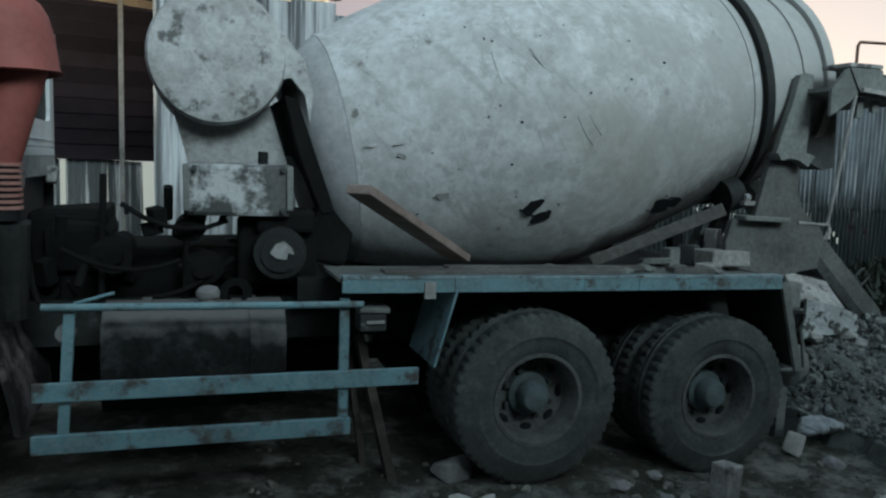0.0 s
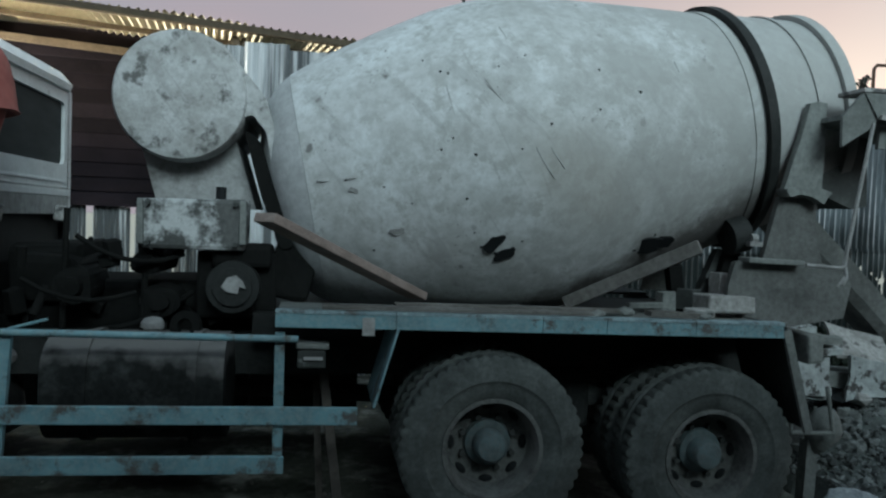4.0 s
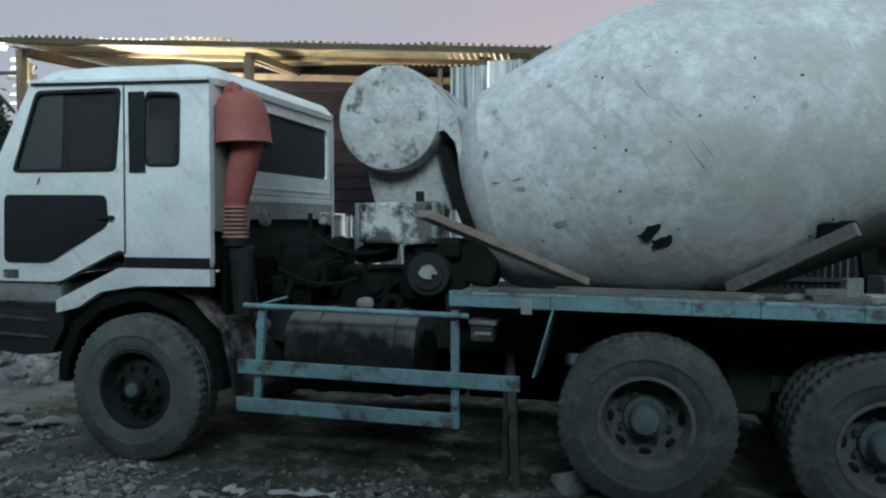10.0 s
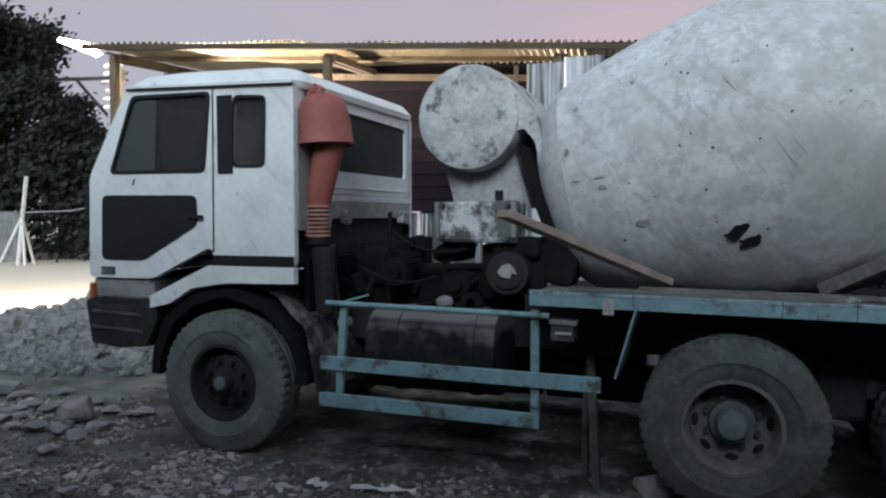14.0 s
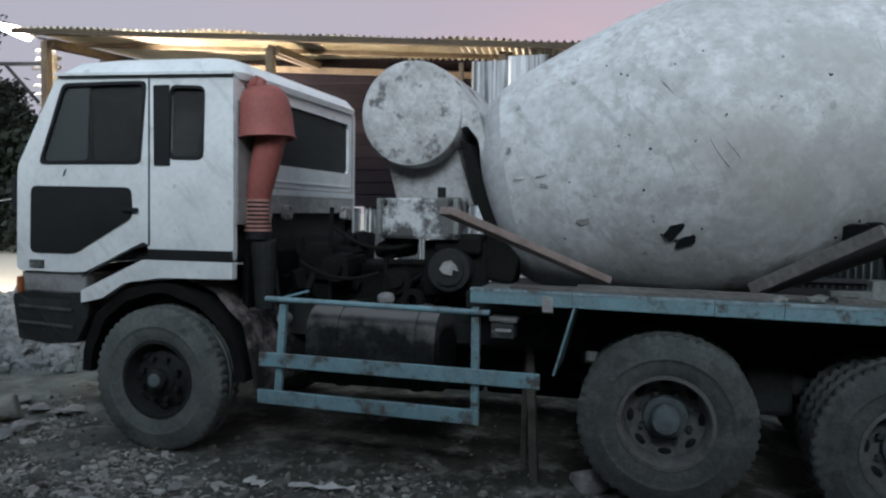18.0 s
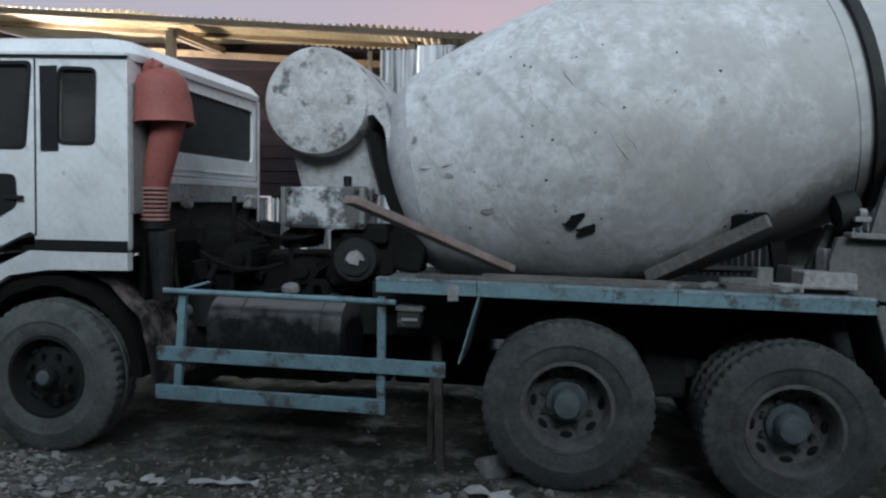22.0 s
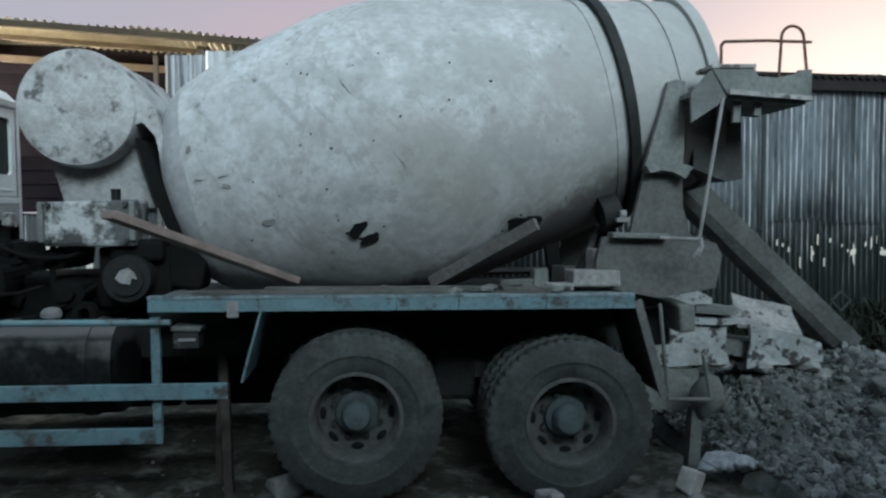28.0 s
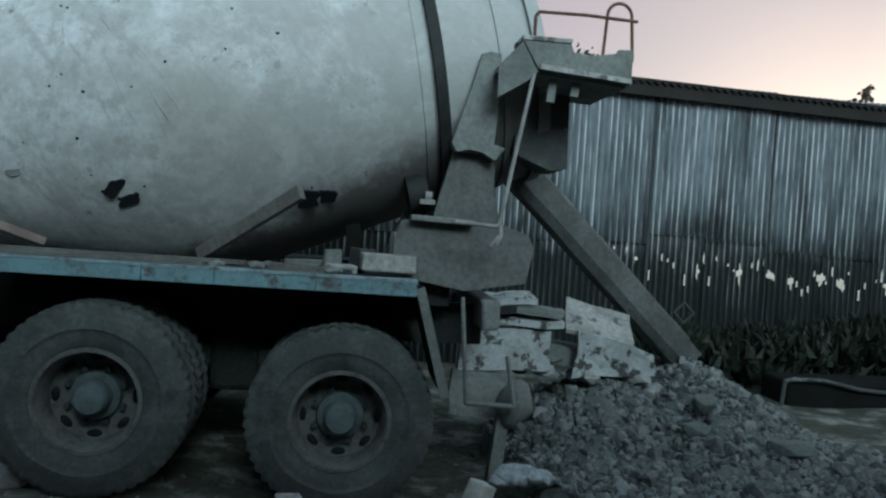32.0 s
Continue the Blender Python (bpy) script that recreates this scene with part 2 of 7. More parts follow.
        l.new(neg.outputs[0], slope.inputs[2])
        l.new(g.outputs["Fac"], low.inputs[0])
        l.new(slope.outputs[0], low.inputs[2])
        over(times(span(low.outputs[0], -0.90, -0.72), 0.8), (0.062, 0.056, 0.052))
    l.new(col, b.inputs["Base Color"])


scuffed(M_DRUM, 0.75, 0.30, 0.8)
M_TANK = mat("cement_crusted_tank", (0.47, 0.485, 0.485), (0.33, 0.335, 0.325), (0.20, 0.20, 0.19), rough=0.85, big=5.0, small=30, bump=0.6, grain=0.45,
             worn=(0.12, 0.122, 0.118), worn_at=(0.535, 0.625), worn_scale=6.2)
scuffed(M_TANK, 0.35, 0.3)
M_PEDESTAL = mat("stained_cement_pedestal", (0.34, 0.348, 0.345), (0.22, 0.224, 0.22), (0.13, 0.13, 0.125), rough=0.9, big=4.0, small=30, bump=0.6, grain=0.45,
                 worn=(0.085, 0.08, 0.072), worn_at=(0.56, 0.70), worn_scale=4.0)
# drum colour taken darker, to put the front cone's shade in
M_FRONTCONE = mat("shaded_front_cone", (0.45, 0.468, 0.472), (0.34, 0.35, 0.352), (0.20, 0.20, 0.198), rough=0.75, big=3, small=22, bump=0.3, grain=0.4)
M_SCRATCH = mat("faint_scratch", (0.42, 0.43, 0.425), (0.36, 0.365, 0.36), rough=0.8, big=9, small=40, bump=0.2)
M_PUMP = mat("whitewashed_pump", (0.12, 0.125, 0.122), (0.075, 0.08, 0.077), (0.05, 0.05, 0.048), rough=0.9, big=5, small=35, bump=0.6, grain=0.5,
             worn=(0.47, 0.49, 0.49), worn_at=(0.47, 0.56), worn_scale=3.4)
M_DENT = mat("bruised_cement", (0.27, 0.275, 0.27), (0.19, 0.19, 0.185), rough=0.8, big=9, small=40, bump=0.3)
M_CRUST = mat("grey_cement_crust", (0.212, 0.228, 0.217), (0.135, 0.145, 0.138), (0.078, 0.083, 0.079), rough=0.95, big=2.5, small=35, bump=0.6, grain=0.5)
M_GUARD = mat("muddy_guard", (0.016, 0.017, 0.017), (0.028, 0.027, 0.026), (0.05, 0.045, 0.043), rough=0.9, big=4, small=26, bump=0.5, grain=0.5,
              worn=(0.19, 0.155, 0.15), worn_at=(0.50, 0.62), worn_scale=3.4)
M_CHUTE = mat("caked_dark_chute", (0.155, 0.162, 0.157), (0.10, 0.104, 0.10), (0.055, 0.055, 0.05), rough=0.95, big=3, small=28, bump=0.6, grain=0.5)
M_CRUST_PALE = mat("pale_cement_crust", (0.42, 0.42, 0.41), (0.26, 0.26, 0.25), (0.12, 0.12, 0.11), rough=0.95, big=5, small=30, bump=0.6, grain=0.5,
                   worn=(0.10, 0.10, 0.10), worn_at=(0.56, 0.62), worn_scale=6)
M_SPLASH = mat("cement_splashed_board", (0.44, 0.48, 0.48), (0.30, 0.325, 0.325), (0.2, 0.2, 0.19), rough=0.95, big=5, small=30, bump=0.6, grain=0.4,
               worn=(0.07, 0.07, 0.068), worn_at=(0.54, 0.58), worn_scale=8)
M_LIME = mat("lime_washed_sheet", (0.34, 0.37, 0.37), (0.22, 0.245, 0.245), (0.12, 0.135, 0.135), rough=0.95, big=4, small=30, bump=0.6, grain=0.4,
             worn=(0.09, 0.10, 0.10), worn_at=(0.58, 0.63), worn_scale=5)
M_BLUE = mat("worn_blue_paint", (0.15, 0.30, 0.345), (0.11, 0.19, 0.215), (0.28, 0.345, 0.345), rough=0.6, big=3, small=40, bump=0.3, grain=0.5,
             worn=(0.085, 0.085, 0.08), worn_at=(0.54, 0.62), worn_scale=4.6)
M_BLUEPALE = mat("highlit_blue_paint", (0.27, 0.37, 0.40), (0.16, 0.23, 0.26), (0.10, 0.12, 0.12), rough=0.6, big=5, small=40, bump=0.3, grain=0.5,
                 worn=(0.10, 0.10, 0.095), worn_at=(0.55, 0.62), worn_scale=6)
M_BLACK = mat("black_greasy_metal", (0.0115, 0.0135, 0.013), (0.018, 0.020, 0.0195), (0.032, 0.035, 0.033), rough=0.7, big=5, small=30, bump=0.5, grain=0.5,
              worn=(0.054, 0.059, 0.056), worn_at=(0.60, 0.70), worn_scale=6)
M_FUEL = mat("dust_patched_tank", (0.010, 0.0112, 0.011), (0.017, 0.019, 0.0185), (0.03, 0.033, 0.032), rough=0.9, spec=0.1, big=4, small=30, bump=0.3, grain=0.4,
             worn=(0.06, 0.065, 0.064), worn_at=(0.55, 0.75), worn_scale=3.0)
# pale dust lying on the upper half of the tank
nt = M_FUEL.node_tree
bs_ = nt.nodes["Principled BSDF"]
src = bs_.inputs["Base Color"].links[0].from_socket
tc_, sep, nz, ad, mr, mx = [nt.nodes.new("ShaderNode" + k) for k in ("TexCoord", "SeparateXYZ", "TexNoise", "Math", "MapRange", "Mix")]
mx.data_type = "RGBA"
nz.inputs["Scale"].default_value, nz.inputs["Detail"].default_value = 3.5, 7
ad.operation = "MULTIPLY_ADD"
ad.inputs[1].default_value = 0.55
nt.links.new(tc_.outputs["Object"], sep.inputs[0])
nt.links.new(tc_.outputs["Object"], nz.inputs["Vector"])
nt.links.new(nz.outputs["Fac"], ad.inputs[0])
nt.links.new(sep.outputs["Z"], ad.inputs[2])
nt.links.new(ad.outputs[0], mr.inputs["Value"])
mr.inputs["From Min"].default_value, mr.inputs["From Max"].default_value = 1.17, 1.27
mr.inputs["To Max"].default_value = 0.5
nt.links.new(mr.outputs[0], mx.inputs["Factor"])
nt.links.new(src, mx.inputs["A"])
mx.inputs["B"].default_value = (0.25, 0.245, 0.24, 1)
nt.links.new(mx.outputs["Result"], bs_.inputs["Base Color"])
M_DARKSTEEL = mat("dusty_dark_steel", (0.0405, 0.045, 0.043), (0.0765, 0.083, 0.08), (0.0315, 0.035, 0.034), rough=0.75, big=4, small=30, bump=0.4, grain=0.5,
                  worn=(0.171, 0.185, 0.18), worn_at=(0.60, 0.68), worn_scale=5)
M_TYRE = mat("dusty_rubber", (0.066, 0.075, 0.072), (0.105, 0.117, 0.112), (0.035, 0.039, 0.037), rough=0.92, big=6, small=45, bump=0.5, grain=0.5,
             worn=(0.0405, 0.045, 0.043), worn_at=(0.55, 0.68), worn_scale=5)
M_TYREDUST = mat("caked_rubber", (0.0945, 0.107, 0.102), (0.135, 0.15, 0.143), (0.054, 0.06, 0.058), rough=0.95, big=5, small=45, bump=0.5, grain=0.5,
                 worn=(0.0495, 0.055, 0.053), worn_at=(0.56, 0.68), worn_scale=6)
M_RIM = mat("muddy_rim", (0.125, 0.13, 0.124), (0.06, 0.062, 0.06), (0.19, 0.195, 0.188), rough=0.85, big=7, small=40, bump=0.5, grain=0.5)
M_HUB = mat("dusty_blue_hub", (0.105, 0.150, 0.158), (0.07, 0.092, 0.096), (0.15, 0.15, 0.145), rough=0.8, big=8, small=40, bump=0.4, grain=0.5)
M_BELLOWS = mat("pink_bellows", (0.38, 0.20, 0.17), (0.25, 0.12, 0.10), (0.2, 0.15, 0.13), rough=0.8, big=6, small=30, bump=0.2)
M_WHITE = mat("dirty_white_paint", (0.66, 0.70, 0.70), (0.56, 0.60, 0.60), (0.40, 0.40, 0.38), rough=0.45, big=2.4, small=25, bump=0.06, grain=0.25,
              worn=(0.33, 0.325, 0.30), worn_at=(0.63, 0.76), worn_scale=4.2, spec=0.5)
scuffed(M_WHITE, 0.35, 0.18)
M_CABDIRT = mat("grimy_cab_paint", (0.36, 0.38, 0.375), (0.24, 0.25, 0.24), (0.13, 0.13, 0.12), rough=0.7, big=3, small=18, bump=0.15, grain=0.5)
M_GREYPAINT = mat("dull_grey_paint", (0.22, 0.23, 0.23), (0.14, 0.14, 0.14), (0.30, 0.30, 0.29), rough=0.7, big=4, small=30, bump=0.2, grain=0.5)
M_RED = mat("faded_red_plastic", (0.27, 0.080, 0.065), (0.20, 0.058, 0.05), (0.30, 0.13, 0.11), rough=0.65, big=4, small=30, bump=0.1, grain=0.3)
M_AMBER = mat("dull_amber_lens", (0.30, 0.10, 0.035), (0.20, 0.07, 0.03), (0.10, 0.05, 0.03), rough=0.35, bump=0.1, grain=0.4)
M_RUST = mat("rusty_pipe", (0.115, 0.062, 0.042), (0.075, 0.042, 0.03), (0.17, 0.11, 0.085), rough=0.85, big=8, small=40, bump=0.4, grain=0.5)
# oil black of the gear; also stands in for deep shade
M_OILSHADE = mat("oil_and_shade_black", (0.007, 0.0075, 0.0072), (0.010, 0.011, 0.0105), (0.022, 0.022, 0.020), rough=0.9, big=4, small=30, bump=0.4, spec=0.1)
M_TRIM = mat("dark_trim", (0.009, 0.011, 0.012), (0.014, 0.016, 0.017), (0.026, 0.027, 0.027), rough=0.6, bump=0.1, spec=0.2)
M_WOOD = mat("weathered_plank", (0.31, 0.25, 0.225), (0.22, 0.175, 0.155), (0.14, 0.11, 0.095), rough=0.85, big=3, small=30, bump=0.4, grain=0.5, stretch=(0.4, 3, 3))
M_DARKWOOD = mat("muddy_dark_timber", (0.085, 0.075, 0.066), (0.05, 0.044, 0.039), (0.028, 0.025, 0.022), rough=0.9, big=4, small=30, bump=0.4, grain=0.5)
M_OLDWOOD = mat("grey_old_timber", (0.165, 0.16, 0.15), (0.10, 0.096, 0.088), (0.0475, 0.045, 0.04), rough=0.9, big=3, small=30, bump=0.4, grain=0.5)
M_TIN = mat("galvanised_tin", (0.32, 0.375, 0.40), (0.18, 0.21, 0.225), (0.09, 0.105, 0.11), rough=0.36, metal=0.6, big=1.0, small=9, bump=0.12, grain=0.6, stretch=(5, 1, 0.5), spread=(0.36, 0.64), per_piece=0.18,
            worn=(0.0594, 0.072, 0.072), worn_at=(0.54, 0.68), worn_scale=0.8)


def streaked(m, amount, colour, pitch=0.076):
    """Paints glints of light on the corrugations' crests in uneven patches, and darkens the foot."""
    n, l = m.node_tree.nodes, m.node_tree.links
    b = n["Principled BSDF"]
    col = b.inputs["Base Color"].links[0].from_socket
    tc, sep, mp, t, g = [n.new("ShaderNode" + k) for k in ("TexCoord", "SeparateXYZ", "Mapping", "TexNoise", "TexNoise")]
    l.new(tc.outputs["Object"], sep.inputs[0])
    l.new(tc.outputs["Object"], mp.inputs["Vector"])
    mp.inputs["Scale"].default_value = (9, 1, 0.9)
    t.inputs["Scale"].default_value, t.inputs["Detail"].default_value = 1.5, 4
    g.inputs["Scale"].default_value, g.inputs["Detail"].default_value = 1.0, 3
    l.new(mp.outputs[0], t.inputs["Vector"])
    l.new(tc.outputs["Object"], g.inputs["Vector"])

    def calc(op, a, c):
        k = n.new("ShaderNodeMath")
        k.operation = op
        for sock, v in zip(k.inputs, (a, c)):
            if isinstance(v, (int, float)):
                sock.default_value = v
            else:
                l.new(v, sock)
        return k.outputs[0]

    def span(sock, lo, hi, to=0.0, top=1.0):
        r = n.new("ShaderNodeMapRange")
        r.inputs["From Min"].default_value, r.inputs["From Max"].default_value = lo, hi
        r.inputs["To Min"].default_value, r.inputs["To Max"].default_value = to, top
        l.new(sock, r.inputs["Value"])
        return r.outputs[0]

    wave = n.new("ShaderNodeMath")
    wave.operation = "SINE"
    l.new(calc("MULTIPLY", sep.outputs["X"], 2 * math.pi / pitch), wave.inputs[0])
    # glint along each crest, put into the colour
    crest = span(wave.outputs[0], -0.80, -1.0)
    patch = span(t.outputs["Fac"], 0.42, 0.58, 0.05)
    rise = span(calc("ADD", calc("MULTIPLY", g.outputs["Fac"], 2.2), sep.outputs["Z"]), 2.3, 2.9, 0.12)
    # darker towards the foot, below an uneven line
    foot_tone = n.new("ShaderNodeMix")
    foot_tone.data_type = "RGBA"
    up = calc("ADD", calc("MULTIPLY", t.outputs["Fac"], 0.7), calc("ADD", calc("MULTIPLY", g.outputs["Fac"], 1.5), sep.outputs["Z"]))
    l.new(span(up, 3.25, 2.45, 0.0, 0.96), foot_tone.inputs["Factor"])
    l.new(col, foot_tone.inputs["A"])
    foot_tone.inputs["B"].default_value = (0.022, 0.029, 0.028, 1)
    col = foot_tone.outputs["Result"]
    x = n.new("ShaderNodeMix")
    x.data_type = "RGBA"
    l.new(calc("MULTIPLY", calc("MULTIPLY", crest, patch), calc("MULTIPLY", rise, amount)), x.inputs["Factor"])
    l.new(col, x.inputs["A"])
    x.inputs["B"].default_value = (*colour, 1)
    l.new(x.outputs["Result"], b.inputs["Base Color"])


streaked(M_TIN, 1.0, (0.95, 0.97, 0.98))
M_TINBRIGHT = mat("bright_tin", (0.10, 0.11, 0.115), (0.50, 0.53, 0.54), (0.08, 0.085, 0.086), rough=0.40, metal=0.15, big=1.0, small=9, bump=0.12, grain=0.4, stretch=(11, 1, 0.3), spread=(0.42, 0.54), per_piece=0.15)
M_TINLINED = mat("grimy_lined_tin", (0.10, 0.11, 0.115), (0.62, 0.65, 0.66), (0.05, 0.055, 0.056), rough=0.45, metal=0.2, big=1.0, small=9, bump=0.12, grain=0.5, stretch=(15, 1, 0.35), spread=(0.53, 0.60), per_piece=0.2)
M_TINLOW = mat("mud_stained_tin", (0.036, 0.045, 0.044), (0.018, 0.022, 0.022), (0.065, 0.075, 0.074), rough=0.7, metal=0.3, big=1.2, small=14, bump=0.2, grain=0.5, stretch=(4, 1, 0.6))
M_PAPER = mat("dirty_paper", (0.62, 0.62, 0.60), (0.45, 0.45, 0.43), (0.3, 0.3, 0.28), rough=0.9, big=8, small=40, bump=0.2)
M_ROOFTIN = mat("rusty_roof_tin", (0.018, 0.016, 0.015), (0.011, 0.010, 0.009), (0.032, 0.028, 0.026), rough=0.8, metal=0.2, big=2, small=20, bump=0.2)
M_RAFTER = mat("brown_rafter", (0.15, 0.115, 0.075), (0.10, 0.075, 0.05), (0.06, 0.045, 0.03), rough=0.85, big=3, small=30, bump=0.3, grain=0.5)
M_FASCIA = mat("dark_fascia", (0.075, 0.058, 0.038), (0.05, 0.038, 0.026), (0.11, 0.09, 0.06), rough=0.9, big=3, small=30, bump=0.3, grain=0.5, stretch=(0.3, 1, 1))
M_SHEETWOOD = mat("yellowed_roof_lining", (0.70, 0.65, 0.51), (0.60, 0.54, 0.41), (0.38, 0.32, 0.22), rough=0.85, big=2, small=20, bump=0.2, grain=0.3)
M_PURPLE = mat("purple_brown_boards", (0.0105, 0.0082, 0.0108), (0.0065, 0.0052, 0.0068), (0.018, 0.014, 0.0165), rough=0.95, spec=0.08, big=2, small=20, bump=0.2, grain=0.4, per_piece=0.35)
M_MUD = mat("trampled_mud", (0.050, 0.054, 0.041), (0.025, 0.029, 0.020), (0.112, 0.115, 0.098), rough=0.95, big=0.9, small=14, bump=0.8, grain=0.5, bump_dist=0.04,
            worn=(0.22, 0.22, 0.198), worn_at=(0.50, 0.64), worn_scale=2.9)
# the yard's mud gives way to pale sand beyond the front heap
nt = M_MUD.node_tree
bs_ = nt.nodes["Principled BSDF"]
src = bs_.inputs["Base Color"].links[0].from_socket
tc_, sep, nz, ad, mr, mx = [nt.nodes.new("ShaderNode" + k) for k in ("TexCoord", "SeparateXYZ", "TexNoise", "Math", "MapRange", "Mix")]
mx.data_type = "RGBA"
nz.inputs["Scale"].default_value, nz.inputs["Detail"].default_value = 0.5, 6
ad.operation = "MULTIPLY_ADD"
ad.inputs[1].default_value = 5.0
nt.links.new(tc_.outputs["Object"], sep.inputs[0])
nt.links.new(tc_.outputs["Object"], nz.inputs["Vector"])
nt.links.new(nz.outputs["Fac"], ad.inputs[0])
# ground past the wall coloured pale too, so its slits look lit
far_ = nt.nodes.new("ShaderNodeMath")
far_.operation = "MULTIPLY_ADD"
far_.inputs[1].default_value = -12.0
step_ = nt.nodes.new("ShaderNodeMath")
step_.operation = "GREATER_THAN"
step_.inputs[1].default_value = 7.5
nt.links.new(sep.outputs["Y"], step_.inputs[0])
nt.links.new(step_.outputs[0], far_.inputs[0])
nt.links.new(sep.outputs["X"], far_.inputs[2])
low_ = nt.nodes.new("ShaderNodeMath")
low_.operation = "MULTIPLY_ADD"
low_.inputs[1].default_value = -40.0
nt.links.new(step_.outputs[0], low_.inputs[0])
nt.links.new(far_.outputs[0], low_.inputs[2])
nt.links.new(low_.outputs[0], ad.inputs[2])
nt.links.new(ad.outputs[0], mr.inputs["Value"])
mr.inputs["From Min"].default_value, mr.inputs["From Max"].default_value = -6.2, -7.8
nt.links.new(mr.outputs[0], mx.inputs["Factor"])
nt.links.new(src, mx.inputs["A"])
mx.inputs["B"].default_value = (0.56, 0.51, 0.41, 1)
mr2, mx2 = nt.nodes.new("ShaderNodeMapRange"), nt.nodes.new("ShaderNodeMix")
mx2.data_type = "RGBA"
mr2.inputs["From Min"].default_value, mr2.inputs["From Max"].default_value = 1.2, -3.2
mr2.inputs["To Max"].default_value = 0.85
mx2.inputs["B"].default_value = (0.135, 0.155, 0.147, 1)
nz2, mul2 = nt.nodes.new("ShaderNodeTexNoise"), nt.nodes.new("ShaderNodeMath")
nz2.inputs["Scale"].default_value, nz2.inputs["Detail"].default_value = 2.2, 8
mul2.operation = "MULTIPLY"
mrn = nt.nodes.new("ShaderNodeMapRange")
mrn.inputs["From Min"].default_value, mrn.inputs["From Max"].default_value = 0.36, 0.62
nt.links.new(tc_.outputs["Object"], nz2.inputs["Vector"])
nt.links.new(nz2.outputs["Fac"], mrn.inputs["Value"])
nt.links.new(ad.outputs[0], mr2.inputs["Value"])
nt.links.new(mr2.outputs[0], mul2.inputs[0])
nt.links.new(mrn.outputs[0], mul2.inputs[1])
nt.links.new(mul2.outputs[0], mx2.inputs["Factor"])
nt.links.new(src, mx2.inputs["A"])
nt.links.remove(mx.inputs["A"].links[0])
nt.links.new(mx2.outputs["Result"], mx.inputs["A"])
nt.links.new(mx.outputs["Result"], bs_.inputs["Base Color"])
M_GRAVEL = mat("grey_gravel", (0.112, 0.127, 0.121), (0.07, 0.079, 0.075), (0.19, 0.205, 0.198), rough=0.95, big=6, small=50, bump=0.4, grain=0.5)
M_GRAVELBIT = mat("broken_gravel", (0.195, 0.21, 0.205), (0.115, 0.126, 0.122), (0.31, 0.328, 0.32), rough=0.95, big=6, small=50, bump=0.3, grain=0.5)
M_YARDBIT = mat("trodden_stone", (0.23, 0.226, 0.20), (0.13, 0.128, 0.11), (0.36, 0.355, 0.32), rough=0.95, big=6, small=50, bump=0.3, grain=0.5)
M_YARDFLAKE = mat("trodden_pale_flake", (0.38, 0.375, 0.345), (0.24, 0.236, 0.21), (0.52, 0.515, 0.48), rough=0.95, big=6, small=50, bump=0.3, grain=0.5)
for m_ in (M_GRAVELBIT, M_YARDBIT, M_YARDFLAKE):
    nt = m_.node_tree
    geo, hsv_ = nt.nodes.new("ShaderNodeNewGeometry"), nt.nodes.new("ShaderNodeHueSaturation")
    rng_ = nt.nodes.new("ShaderNodeMapRange")
    rng_.inputs["To Min"].default_value, rng_.inputs["To Max"].default_value = 0.35, 1.2
    bs_ = nt.nodes["Principled BSDF"]
    src = bs_.inputs["Base Color"].links[0].from_socket
    nt.links.new(geo.outputs["Random Per Island"], rng_.inputs["Value"])
    nt.links.new(rng_.outputs[0], hsv_.inputs["Value"])
    nt.links.new(src, hsv_.inputs["Color"])
    nt.links.new(hsv_.outputs[0], bs_.inputs["Base Color"])
M_GRAVEL_PALE = mat("pale_broken_rock", (0.20, 0.215, 0.213), (0.125, 0.134, 0.133), (0.30, 0.315, 0.312), rough=0.95, big=5, small=40, bump=0.5, grain=0.5)
M_STONE = mat("pale_stone", (0.34, 0.345, 0.34), (0.22, 0.22, 0.215), (0.13, 0.13, 0.125), rough=0.95, big=8, small=50, bump=0.5, grain=0.4)
M_SACK = mat("dirty_sacking", (0.40, 0.44, 0.46), (0.28, 0.31, 0.33), (0.12, 0.13, 0.13), rough=0.9, big=9, small=40, bump=0.5, grain=0.6)
M_LEAF = mat("dark_leaves", (0.012, 0.019, 0.012), (0.006, 0.010, 0.006), (0.022, 0.031, 0.019), rough=0.7, big=2, small=8, bump=0, grain=0.5)
M_BARK = mat("bark", (0.09, 0.075, 0.06), (0.05, 0.04, 0.035), (0.12, 0.10, 0.08), rough=0.95, big=5, small=30, bump=0.6)
M_GLASS = glass("dusty_dark_glass", (0.022, 0.026, 0.027))
M_CABGLASS = glass("dusty_cab_glass", (0.38, 0.40, 0.40), 0.03, 0.94)
M_BACKGLASS = glass("dusty_back_glass", (0.026, 0.031, 0.031), 0.45)
M_VENT = glass("pale_vent_glass", (0.055, 0.062, 0.062), 0.3)
M_SEAT = mat("dark_seat_cloth", (0.03, 0.03, 0.032), rough=0.95, bump=0.1)

# ---- building helpers ----


def part(name, bm, material, parent, label="", smooth=False):
    """Links bm, in world places, as one mesh under parent."""
    me = bpy.data.meshes.new(name)
    bm.normal_update()
    bm.to_mesh(me)
    bm.free()
    for p in me.polygons:
        p.use_smooth = smooth
    if smooth:
        me.set_sharp_from_angle(angle=radians(40))
    me.materials.append(material)
    ob = new(name, me)
    if parent is not None:
        ob.parent = parent
        o = Vector(parent["place"]) if "place" in parent else Vector()
        ob.matrix_parent_inverse = Matrix.Translation(-o)
        ob["place"] = (0.0, 0.0, 0.0) if "place" not in parent else tuple(parent["place"])
        ob["place"] = (0.0, 0.0, 0.0)
    if label:
        ob["label"] = label
    return ob


